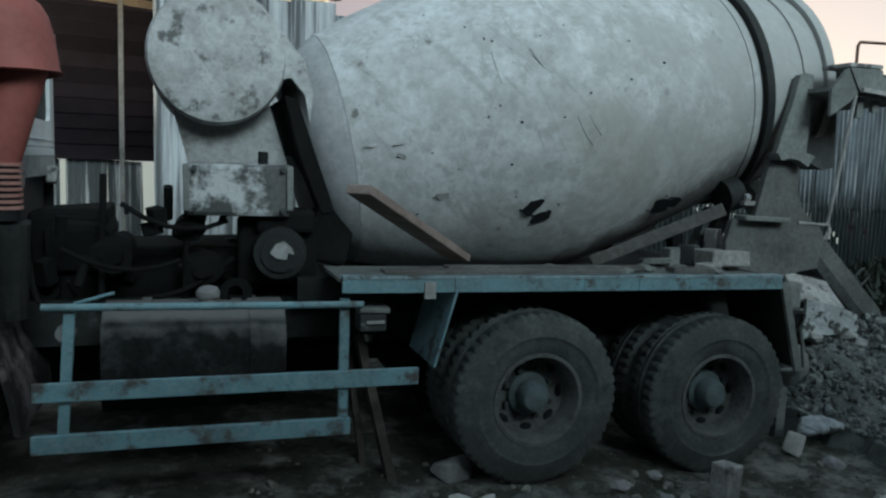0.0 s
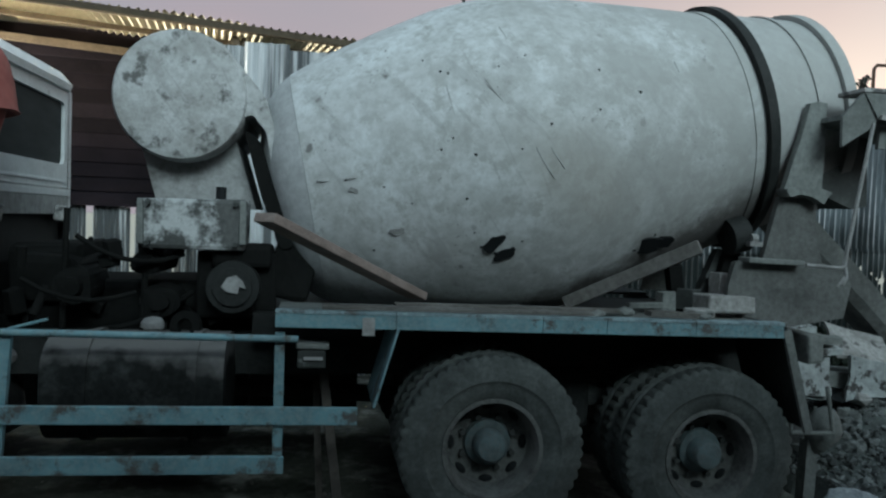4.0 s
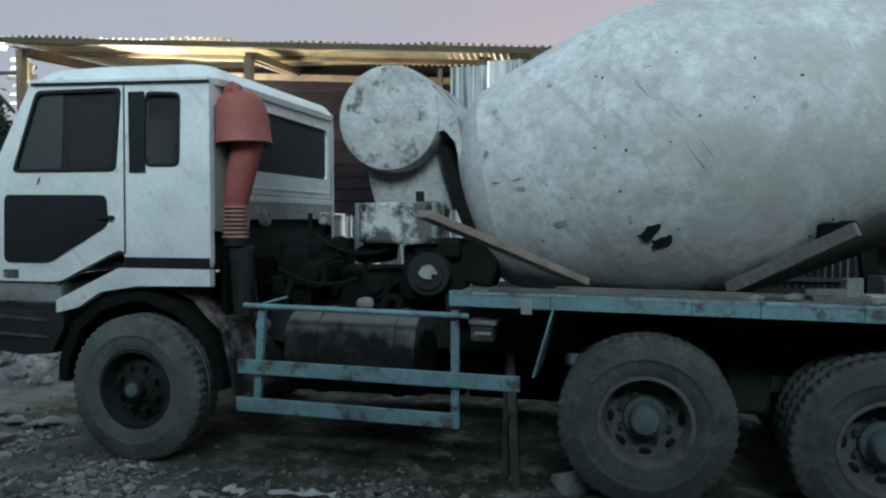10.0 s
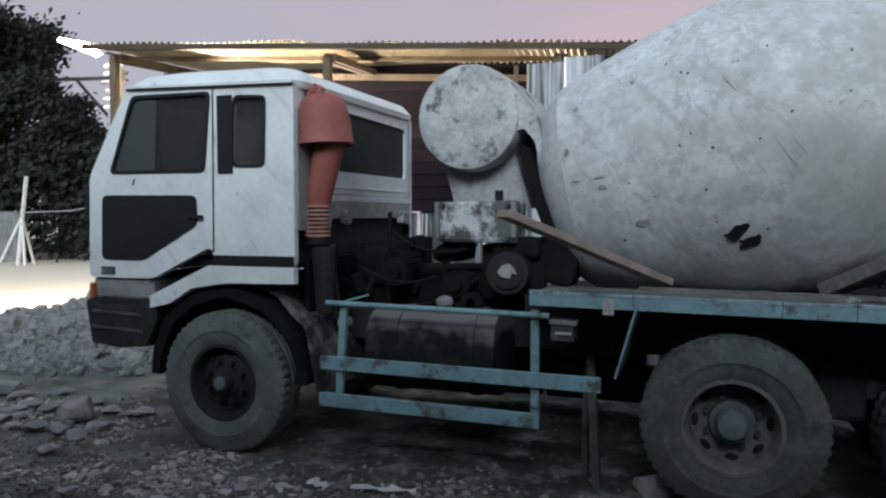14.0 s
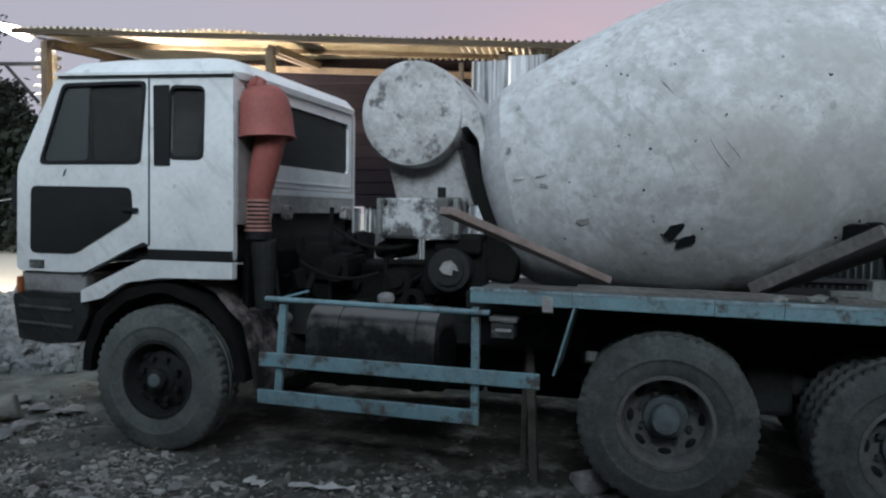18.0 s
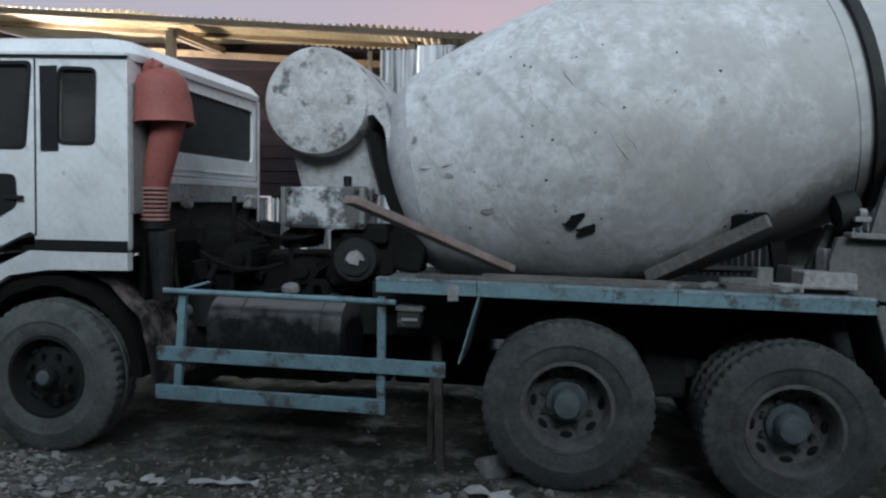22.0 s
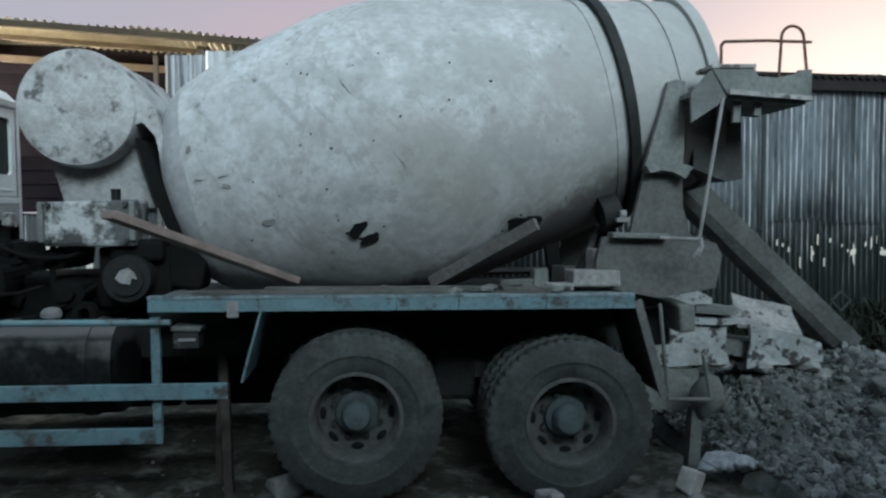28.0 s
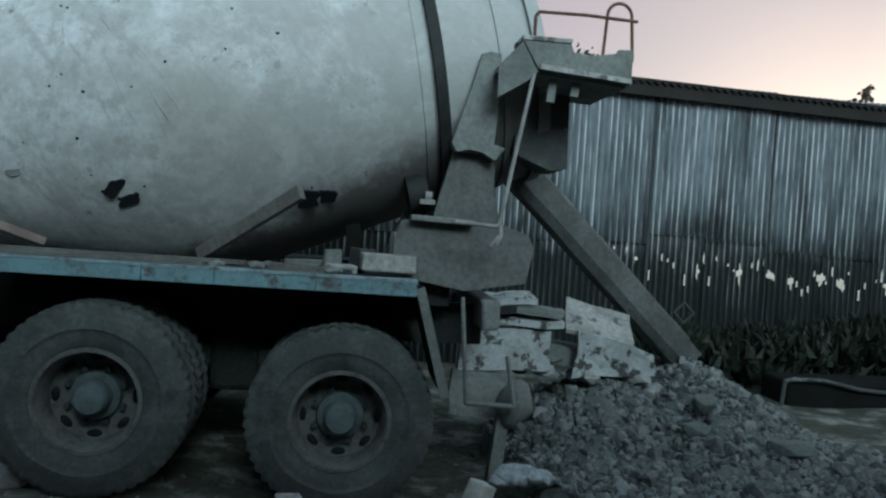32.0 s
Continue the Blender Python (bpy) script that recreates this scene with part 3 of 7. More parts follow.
def thing(name, place, label, category, group="", kind=""):
    e = new(name)
    e.empty_display_size = 0.1
    e.location = place
    e["place"] = tuple(float(v) for v in place)
    return tagged(e, label, category, group, kind)


def solid(name, bm, material, label, category, group="", kind="", smooth=False):
    """A top-level thing or piece of the setting that is one mesh."""
    return tagged(part(name, bm, material, None, "", smooth), label, category, group, kind)


def B():
    return bmesh.new()


def box(bm, c, s, rot=(0, 0, 0), bevel=0.0):
    m = pose(*c, *rot) @ Matrix.Diagonal((*s, 1))
    v = bmesh.ops.create_cube(bm, size=1.0, matrix=m)["verts"]
    if bevel:
        edges = list({e for x in v for e in x.link_edges})
        bmesh.ops.bevel(bm, geom=edges, offset=bevel, segments=2, affect="EDGES", profile=0.5)
    return bm


def beam(bm, a, b, w, h, up=(0, 0, 1), bevel=0.0):
    """A bar of width w and height h from a to b."""
    a, b = Vector(a), Vector(b)
    d = (b - a).normalized()
    side = d.cross(Vector(up)).normalized()
    top = side.cross(d)
    m = Matrix((d, side, top)).transposed().to_4x4()
    m.translation = (a + b) / 2
    v = bmesh.ops.create_cube(bm, size=1.0, matrix=m @ Matrix.Diagonal(((b - a).length, w, h, 1)))["verts"]
    if bevel:
        bmesh.ops.bevel(bm, geom=list({e for x in v for e in x.link_edges}), offset=bevel, segments=2, affect="EDGES", profile=0.5)
    return bm


def rod(bm, a, b, r, seg=10, r2=None):
    a, b = Vector(a), Vector(b)
    m = (b - a).to_track_quat("Z", "Y").to_matrix().to_4x4()
    m.translation = (a + b) / 2
    bmesh.ops.create_cone(bm, cap_ends=True, segments=seg, radius1=r, radius2=r if r2 is None else r2, depth=(b - a).length, matrix=m)
    return bm


def pipe(bm, pts, r, seg=8):
    """A round bar through the points, its bends closed by balls."""
    for a, b in zip(pts, pts[1:]):
        rod(bm, a, b, r, seg)
    for p in pts[1:-1]:
        bmesh.ops.create_icosphere(bm, subdivisions=1, radius=r * 1.02, matrix=Matrix.Translation(p))
    return bm


def lathe(bm, profile, place, axis, seg=48, closed=False, start=0.0, sweep=360.0):
    """Turns a profile of (s along the axis, radius) about the axis through place."""
    axis = Vector(axis).normalized()
    q = axis.to_track_quat("Z", "Y").to_matrix()
    rings = []
    full = sweep >= 359.9
    count = seg if full else seg + 1
    for s, r in profile:
        ring = []
        for i in range(count):
            a = radians(start + sweep * i / seg)
            ring.append(bm.verts.new(Vector(place) + q @ Vector((r * math.cos(a), r * math.sin(a), s))))
        rings.append(ring)
    pairs = list(zip(rings, rings[1:])) + ([(rings[-1], rings[0])] if closed else [])
    for p, n in pairs:
        for i in range(seg):
            j = (i + 1) % count
            bm.faces.new((p[i], p[j], n[j], n[i]))
    if not closed and full:
        for ring, flip in ((rings[0], True), (rings[-1], False)):
            bm.faces.new(ring[::-1] if flip else ring)
    bmesh.ops.recalc_face_normals(bm, faces=bm.faces)
    return bm


def plate(bm, outer, holes, m, thick):
    """A flat plate with openings: outlines of (u, v) laid by the matrix m, as thick as given along m's z."""
    edges = []
    for loop in (outer, *holes):
        vs = [bm.verts.new((u, v, 0)) for u, v in loop]
        edges += [bm.edges.new((vs[i], vs[(i + 1) % len(vs)])) for i in range(len(vs))]
    faces = [g for g in bmesh.ops.triangle_fill(bm, use_beauty=True, edges=edges)["geom"] if isinstance(g, bmesh.types.BMFace)]
    out = bmesh.ops.extrude_face_region(bm, geom=faces)["geom"]
    moved = [g for g in out if isinstance(g, bmesh.types.BMVert)]
    bmesh.ops.translate(bm, vec=(0, 0, thick), verts=moved)
    mine = list({v for f in faces for v in f.verts} | set(moved))
    bmesh.ops.transform(bm, matrix=m, verts=mine)
    bmesh.ops.recalc_face_normals(bm, faces=bm.faces)
    return bm


def round_poly(pts, r, n=4):
    """The outline with its corners rounded."""
    out = []
    k = len(pts)
    for i in range(k):
        p, a, b = Vector(pts[i]), Vector(pts[i - 1]), Vector(pts[(i + 1) % k])
        u, w = (a - p), (b - p)
        d = min(r, u.length * 0.45, w.length * 0.45)
        s, e = p + u.normalized() * d, p + w.normalized() * d
        for j in range(n + 1):
            t = j / n
            q = s * (1 - t) ** 2 + p * 2 * t * (1 - t) + e * t ** 2
            out.append((q.x, q.y))
    return out


SIDE = Matrix(((1, 0, 0, 0), (0, 0, 1, 0), (0, 1, 0, 0), (0, 0, 0, 1)))  # (u, v, w) -> (x = u, y = w, z = v)


def side_at(y):
    return Matrix.Translation((0, y, 0)) @ SIDE


def rough_up(bm, amount, scale, seed=0.0):
    for v in bm.verts:
        v.co += Vector(noise.noise_vector(v.co * scale + Vector((seed, seed * 2, 0)))) * amount
    return bm

# ---- ground ----


def smooth_step(a, b, v):
    t = min(max((v - a) / (b - a), 0), 1)
    return t * t * (3 - 2 * t)


def heap(x, y, cx, cy, rx, ry, h):
    d = math.hypot((x - cx) / rx, (y - cy) / ry)
    return h * max(0.0, 1 - d) ** 0.9 if d < 1 else 0.0


def ground_z(x, y):
    z = 0.05 * noise.noise((x * 0.5, y * 0.5, 0.3)) + 0.025 * noise.noise((x * 1.9, y * 1.9, 1.7))
    near = 1 - smooth_step(0.0, 0.5, abs(y - 0.3) - 1.2)
    z *= 1 - 0.7 * near
    z -= 0.09 * smooth_step(0.4, 1.5, x) * (1 - smooth_step(2.6, 3.4, x))
    z -= 0.02
    far = max(abs(x), abs(y))
    return z * (1 - smooth_step(14, 30, far))


HEAP_TOP = 0.82


def heap_z(x, y):
    """Gravel heaps: behind the truck under the chute, and in front of the cab."""
    return max(heap(x, y, 3.88, 1.25, 1.0, 2.0, 0.64), heap(x, y, 3.25, 1.2, 0.85, 1.5, 0.52), heap(x, y, 4.2, -0.1, 1.6, 1.7, 0.28), heap(x, y, -7.3, 3.3, 2.2, 1.75, HEAP_TOP), heap(x, y, -8.5, 2.9, 1.7, 1.4, 0.5))


bm = B()
steps = [-400, -120, -60, -30, -20, -15] + [-12 + 0.25 * i for i in range(89)] + [11, 13, 16, 22, 35, 60, 120, 400]
ysteps = [-400, -120, -50, -25, -14, -10] + [-7 + 0.25 * i for i in range(57)] + [8.5, 10, 13, 18, 26, 40, 70, 130, 400]
grid = [[bm.verts.new((x, y, ground_z(x, y))) for x in steps] for y in ysteps]
for r0, r1 in zip(grid, grid[1:]):
    for i in range(len(steps) - 1):
        bm.faces.new((r0[i], r0[i + 1], r1[i + 1], r1[i]))
ground = solid("ground", bm, M_MUD, "dark trampled mud of the yard strewn with stones", "ground", kind="structure", smooth=True)

# ---- the mixer truck ----
truck = thing("concrete_mixer_truck", (0, 1.2, 0), "old white and blue concrete mixer truck crusted with dried cement", "truck")

YC = 1.2
AX = Vector((0.9816, 0, 0.1908)).normalized()
AB = Vector((0.2, YC, 2.17))

# drum
drum_profile = [(-1.56, 0.15), (-1.54, 0.35), (-1.48, 0.55), (-1.40, 0.665), (-1.33, 0.725), (-1.06, 0.845), (-0.66, 0.962), (-0.3, 1.05), (-0.05, 1.083), (0.18, 1.083), (0.574, 1.02), (1.0, 0.937),
                (1.40, 0.853), (1.60, 0.812), (1.80, 0.78), (2.1, 0.722), (2.28, 0.688)]
bm = B()
lathe(bm, [(-1.278, 0.757)] + [p for p in drum_profile if p[0] > -1.27], AB, AX, 96)
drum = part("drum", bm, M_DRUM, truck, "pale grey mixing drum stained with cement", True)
bm = B()
lathe(bm, [p for p in drum_profile if p[0] < -1.3] + [(-1.28, 0.752)], AB, AX, 96)
part("front_cone", bm, M_FRONTCONE, drum, "front cone greyed for its shade", True)
bm = B()
lathe(bm, [(1.578, 0.79), (1.578, 0.866), (1.645, 0.860), (1.645, 0.77)], AB, AX, 96, closed=True)
part("track_ring", bm, M_BLACK, drum, "greasy black track ring", True)
bm = B()
lathe(bm, [(1.49, 0.80), (1.49, 0.842), (1.55, 0.834), (1.55, 0.79)], AB, AX, 96, closed=True)
part("drum_band", bm, M_DRUM, drum, "", True)
# torn black patches on the drum
marks = [("rust_hole", cx, cz, w, h, turn) for cx, cz, w, h, turn in ((0.018, 1.622, 0.072, 0.034, 48), (0.095, 1.562, 0.062, 0.036, 30), (1.02, 1.63, 0.13, 0.06, 10), (1.15, 1.66, 0.08, 0.055, 0))]
marks += [("pit", cx, cz, r * 0.62, r * 0.48, cx * 200) for cx, cz, r in ((-0.413, 2.672, 0.011), (-0.32, 2.60, 0.016), (-0.279, 2.587, 0.014), (-0.317, 2.142, 0.012), (-0.129, 2.119, 0.016), (-0.622, 1.925, 0.011), (-0.161, 1.874, 0.015),
          (0.002, 2.634, 0.010), (0.29, 2.309, 0.014), (0.16, 2.711, 0.010), (0.60, 2.653, 0.012), (-0.254, 2.209, 0.011), (-0.464, 1.837, 0.009), (-0.10, 1.684, 0.011), (0.18, 1.641, 0.012), (0.59, 2.413, 0.010), (0.126, 2.16, 0.010), (0.855, 2.539, 0.018), (-0.66, 1.56, 0.013), (-0.05, 1.60, 0.016), (0.06, 1.645, 0.02), (0.13, 1.60, 0.016), (0.04, 1.565, 0.018), (0.96, 1.60, 0.02), (1.08, 1.70, 0.018))]
marks += [("scratch", (x0 + x1) / 2, (z0 + z1) / 2, math.hypot(x1 - x0, z1 - z0) / 2, w * 0.5, math.degrees(math.atan2(z1 - z0, x1 - x0))) for x0, z0, x1, z1, w in (
          (-0.078, 2.55, 0.086, 2.341, 0.006), (-0.293, 2.53, -0.246, 2.33, 0.007), (0.203, 2.174, 0.311, 2.017, 0.008), (0.14, 2.355, 0.192, 2.316, 0.008), (0.278, 2.192, 0.375, 2.066, 0.006), (0.038, 2.909, 0.067, 2.809, 0.006), (1.116, 2.762, 1.132, 2.691, 0.008),
          (-0.99, 1.955, -0.87, 1.965, 0.016), (-0.86, 1.965, -0.70, 1.99, 0.014))]
marks += [("dent", -0.51, 1.675, 0.06, 0.020, 5), ("dent", -0.78, 1.90, 0.05, 0.014, -10)]
for mark, cx, cz, w, h, turn in marks:
    q = (Vector((cx, 0, cz)) - Vector((AB.x, 0, AB.z)))
    sx = q.dot(Vector((AX.x, 0, AX.z)))
    hgt = q.dot(Vector((-AX.z, 0, AX.x)))
    rad = np.interp(sx, [p[0] for p in drum_profile], [p[1] for p in drum_profile])
    yy = YC - math.sqrt(max(rad * rad - hgt * hgt, 0.01)) - 0.004
    nrm = Vector((0, -math.sqrt(max(rad * rad - hgt * hgt, 0.01)), 0)) + Vector((-AX.z, 0, AX.x)) * hgt
    m = Matrix.Translation((cx, yy, cz)) @ Matrix((Vector((1, 0, 0)), nrm.normalized().cross(Vector((1, 0, 0))).normalized(), nrm.normalized())).transposed().to_4x4() @ Matrix.Rotation(radians(turn), 4, "Z")
    bm = B()
    vs = []
    for i in range(30):
        a = 2 * math.pi * i / 30
        k = 1 + (0.4 if mark == "rust_hole" else 0.7) * noise.noise((cx * 9 + math.cos(a) * 1.3, cz * 9 + math.sin(a) * 1.3, 5)) + 0.07 * noise.noise((math.cos(a) * 5, math.sin(a) * 5, cx * 7))
        vs.append(bm.verts.new(m @ Vector((w * k * math.cos(a), h * k * math.sin(a), 0.004 if mark == "rust_hole" else -0.001))))
    f = bm.faces.new(vs)
    ex = bmesh.ops.extrude_face_region(bm, geom=[f])["geom"]
    bmesh.ops.translate(bm, vec=-nrm.normalized() * (0.012 if mark == "rust_hole" else 0.006), verts=[g for g in ex if isinstance(g, bmesh.types.BMVert)])
    bmesh.ops.recalc_face_normals(bm, faces=bm.faces)
    part(mark, bm, {"dent": M_DENT, "scratch": M_SCRATCH}.get(mark, M_TRIM), drum, {"rust_hole": "black torn patch", "pit": "small black rust pit", "scratch": "dark scratch", "dent": "dark grey dent"}[mark])
bm = B()
lathe(bm, [(2.22, 0.66), (2.22, 0.735), (2.30, 0.728), (2.30, 0.56), (2.25, 0.56)], AB, AX, 64, closed=True)
part("mouth_rim", bm, M_DRUM, drum, "", True)
bm = B()
lathe(bm, [(2.00, 0.72), (2.00, 0.754), (2.04, 0.746), (2.04, 0.71)], AB, AX, 64, closed=True)
part("neck_band", bm, M_DRUM, drum, "", True)

# water tank
bm = B()
lathe(bm, [(0, 0.05), (0, 0.30), (0.02, 0.37), (0.05, 0.385), (1.1, 0.385), (1.13, 0.37), (1.15, 0.05)], (-1.80, 0.62, 2.43), (0, 1, 0), 56)
tank = part("water_tank", bm, M_TANK, truck, "round water tank crusted with cement", True)
bm = B()
plate(bm, [(-2.05, 2.15), (-1.50, 2.2), (-1.37, 1.78), (-1.95, 1.78)], [], side_at(0.82), 0.64)
part("tank_pedestal", bm, M_PEDESTAL, truck, "cement-crusted tank pedestal")

bm = B()
plate(bm, round_poly([(-1.66, 2.78), (-1.56, 2.74), (-1.31, 2.44), (-1.258, 2.26), (-1.258, 1.98), (-1.305, 2.24), (-1.387, 2.34), (-1.468, 2.31), (-1.60, 2.45)], 0.02, 3), [], side_at(0.66), 1.1)
part("tank_shroud", bm, M_TANK, truck, "cement-crusted shroud behind the tank")
# black plate standing in for the shadow behind the shroud
bm = B()
plate(bm, round_poly([(-1.43, 2.24), (-1.35, 2.20), (-1.235, 1.87), (-1.125, 1.56), (-1.20, 1.54), (-1.33, 1.87)], 0.03, 3), [], side_at(0.62), 0.9)
part("front_pedestal", bm, M_OILSHADE, truck)
# chassis
for y in (0.78, 1.62):
    bm = B()
    box(bm, (-0.9, y, 0.9), (6.2, 0.08, 0.26))
    part("chassis_beam", bm, M_BLACK, truck)
for x, z in ((-3.5, 0.5), (0, 0.5), (1.3, 0.42)):
    bm = B()
    rod(bm, (x, 0.15, z), (x, 2.25, z), 0.07, 14)
    if x > -1:
        bmesh.ops.create_uvsphere(bm, u_segments=16, v_segments=10, radius=0.24, matrix=Matrix.Translation((x, YC, z)))
    part("axle", bm, M_BLACK, truck, "", True)

# wheels


def tyre_mesh(R, W):
    """One closed tyre: smooth walls with a raised bead line, grooves cut across the tread's shoulders."""
    bm = B()
    k, seg = W / 2, 150
    prof = [(-k * 0.9, 0.53, 0), (-k * 1.0, 0.56, 0), (-k * 1.08, 0.68, 0), (-k * 1.09, 0.715, 0), (-k * 1.16, 0.735, 0), (-k * 1.15, 0.76, 0), (-k * 1.07, 0.84, 0), (-k * 1.02, 0.90, 0.006),
            (-k * 0.97, 0.955, 0.02), (-k * 0.86, 0.992, 0.03), (-k * 0.35, 1.0, 0.026), (-k * 0.30, 0.972, 0), (-k * 0.05, 0.972, 0), (0, 1.0, 0), (k * 0.05, 0.972, 0), (k * 0.30, 0.972, 0),
            (k * 0.35, 1.0, 0.026), (k * 0.86, 0.992, 0.03), (k * 0.97, 0.955, 0.02), (k * 1.02, 0.90, 0.006), (k * 1.07, 0.84, 0), (k * 1.08, 0.68, 0), (k * 1.0, 0.56, 0), (k * 0.9, 0.53, 0)]
    rings = []
    for s, r, cut in prof:
        ring = []
        for i in range(seg):
            a = 2 * math.pi * i / seg
            rr = R * (r - (cut if i % 3 == 0 else 0) - 0.006 * max(0, noise.noise((a * 2.5, s * 9, 4))))
            ring.append(bm.verts.new((rr * math.cos(a), s, rr * math.sin(a))))
        rings.append(ring)
    for p, n in zip(rings, rings[1:] + rings[:1]):
        for i in range(seg):
            j = (i + 1) % seg
            bm.faces.new((p[i], p[j], n[j], n[i]))
    bmesh.ops.recalc_face_normals(bm, faces=bm.faces)
    return bm


def wheel(place, kind, face=-1, caption=""):
    """face: -1 looks to -y. kind: front (domed) or rear (deep dish)."""
    x, y, z = place
    tb = tyre_mesh(0.527, 0.27)
    bmesh.ops.transform(tb, matrix=Matrix.Translation(place), verts=tb.verts)
    t = part("wheel", tb, M_TYRE if kind == "rear" else M_TYREDUST, truck, caption, True)
    f = face
    rb = B()
    if kind == "rear":
        prof = [(0.10 * f, 0.29), (0.135 * f, 0.285), (0.135 * f, 0.262), (0.09 * f, 0.252), (-0.02 * f, 0.235), (-0.045 * f, 0.20), (-0.05 * f, 0.10), (-0.075 * f, 0.10), (-0.075 * f, 0.24)]
    else:
        prof = [(0.10 * f, 0.29), (0.135 * f, 0.285), (0.135 * f, 0.262), (0.05 * f, 0.245), (0.02 * f, 0.225), (0.06 * f, 0.16), (0.075 * f, 0.10), (0.04 * f, 0.09), (0.0, 0.24)]
    lathe(rb, prof, place, (0, 1, 0), 48, closed=True)
    r = part("rim", rb, M_RIM if kind == "rear" else M_BLACK, t, "mud-caked steel rim", True)
    hb = B()
    if kind == "rear":
        lathe(hb, [(0.06 * f * -1, 0.14), (-0.01 * f, 0.13), (0.0, 0.095), (0.08 * f, 0.088), (0.10 * f, 0.075), (0.108 * f, 0.03)], place, (0, 1, 0), 28)
    else:
        lathe(hb, [(0.02 * f, 0.12), (0.08 * f, 0.11), (0.09 * f, 0.075), (0.15 * f, 0.07), (0.165 * f, 0.03)], place, (0, 1, 0), 28)
    part("hub", hb, M_HUB if kind == "rear" else M_BLACK, t, "faded blue hub cap" if kind == "rear" else "", True)
    if kind == "front":
        cb_ = B()
        lathe(cb_, [(0.150 * f, 0.052), (0.172 * f, 0.045), (0.180 * f, 0.015)], place, (0, 1, 0), 20)
        part("hub_cap", cb_, M_HUB, t, "small worn hub cap", True)
    for i in range(8):
        a = 2 * math.pi * (i + 0.5) / 8
        nb = B()
        c = Vector(place) + Vector((0.155 * math.cos(a), (0.055 if kind == "rear" else -0.07) * 1.0 * (1 if f < 0 else -1), 0.155 * math.sin(a)))
        rod(nb, c, c + Vector((0, 0.045 * f, 0)), 0.018, 6)
        part("wheel_nut", nb, M_DARKSTEEL if kind == "rear" else M_BLACK, t)
    for i in range(8):
        a = 2 * math.pi * i / 8
        ob_ = B()
        yy = 0.036 if kind == "rear" else -0.035
        c = Vector(place) + Vector((0.212 * math.cos(a), yy * (1 if f < 0 else -1), 0.212 * math.sin(a)))
        m = Matrix.Translation(c) @ Matrix.Rotation(-a, 4, "Y") @ Matrix.Diagonal((0.024, 0.02, 0.042, 1))
        bmesh.ops.create_uvsphere(ob_, u_segments=10, v_segments=6, radius=1.0, matrix=m)
        part("rim_slot", ob_, M_TRIM, t)
    return t


wheel((-3.5, 0.18, 0.5), "front", -1, "dusty worn front wheel of the truck")
wheel((-3.5, 2.22, 0.5), "front", 1)
for x, z, y0 in ((0.0, 0.495, 0.16), (1.32, 0.415, 0.20)):
    wheel((x, y0, z), "rear", -1, "dusty double rear wheel of the truck")
    wheel((x, y0 + 0.33, z), "rear", -1)
    wheel((x, 2.4 - y0, z), "rear", 1)
    wheel((x, 2.4 - y0 - 0.33, z), "rear", 1)

# mudguard deck over the rear wheels
seams = [-1.19, -0.56, 0.25, 0.62, 1.15, 1.70]
for a, b in zip(seams, seams[1:]):
    za, zb = 1.25 - 0.012 * (a + 1.19), 1.25 - 0.012 * (b + 1.19)
    bm = B()
    beam(bm, (a + 0.002, 0.012, za - 0.046), (b - 0.002, 0.012, zb - 0.046), 0.02, 0.074)
    part("deck_edge", bm, M_BLUE, truck, "chipped blue deck edge")
    # the top edge's highlight is put into the lip's paler colour
    bm = B()
    beam(bm, (a + 0.002, 0.035, za), (b - 0.002, 0.035, zb), 0.075, 0.016)
    rough_up(bm, 0.004, 7, a)
    part("deck_lip", bm, M_BLUEPALE, truck, "worn blue deck lip, paled as a highlight")
for y0, y1 in ((0.07, 0.30), (0.31, 0.60)):
    bm = B()
    box(bm, (0.25, (y0 + y1) / 2, 1.205), (2.88, y1 - y0, 0.02), (0, 0.7, 0))
    part("deck_board", bm, M_CRUST, truck)
bm = B()
beam(bm, (1.70, 0.30, 1.20), (1.87, 0.30, 0.60), 0.6, 0.02, up=(1, 0, 0.3))
part("mud_flap", bm, M_BLACK, truck, "dark rear mud flap")
bm = B()
beam(bm, (1.715, 0.012, 1.18), (1.885, 0.012, 0.58), 0.025, 0.05, up=(1, 0, 0.3))
part("flap_edge", bm, M_CRUST, truck)
bm = B()
beam(bm, (-0.545, 0.25, 1.165), (-0.665, 0.25, 0.74), 0.5, 0.012, up=(1, 0, 0.3))
part("mud_flap", bm, M_BLUE, truck, "blue front mud flap")
bm = B()
box(bm, (-0.705, -0.004, 1.175), (0.065, 0.01, 0.095))
part("marker_lamp", bm, M_STONE, truck, "white marker lamp")

# side guard
bm = B()
rod(bm, (-2.62, 0.03, 1.125), (-1.07, 0.03, 1.10), 0.019, 10)
rod(bm, (-2.48, 0.03, 1.14), (-2.30, 0.03, 1.19), 0.008, 6)
part("guard_tube", bm, M_BLUE, truck, "thin blue guard tube", True)
for (x0, z0), (x1, z1) in (((-2.67, 0.712), (-0.75, 0.69)), ((-2.68, 0.455), (-1.13, 0.435))):
    bm = B()
    beam(bm, (x0, 0.03, z0), (x1, 0.03, z1), 0.03, 0.095, bevel=0.006)
    part("guard_rail", bm, M_BLUE, truck, "chipped blue guard rail")
for x0, x1 in ((-2.50, -2.545), (-1.165, -1.165)):
    bm = B()
    beam(bm, (x0, 0.065, 1.13), (x1, 0.065, 0.44), 0.035, 0.05, up=(1, 0, 0))
    part("guard_post", bm, M_BLUE, truck)
bm = B()
box(bm, (-1.0, 0.15, 0.985), (0.15, 0.14, 0.10), bevel=0.01)
rough_up(bm, 0.004, 15)
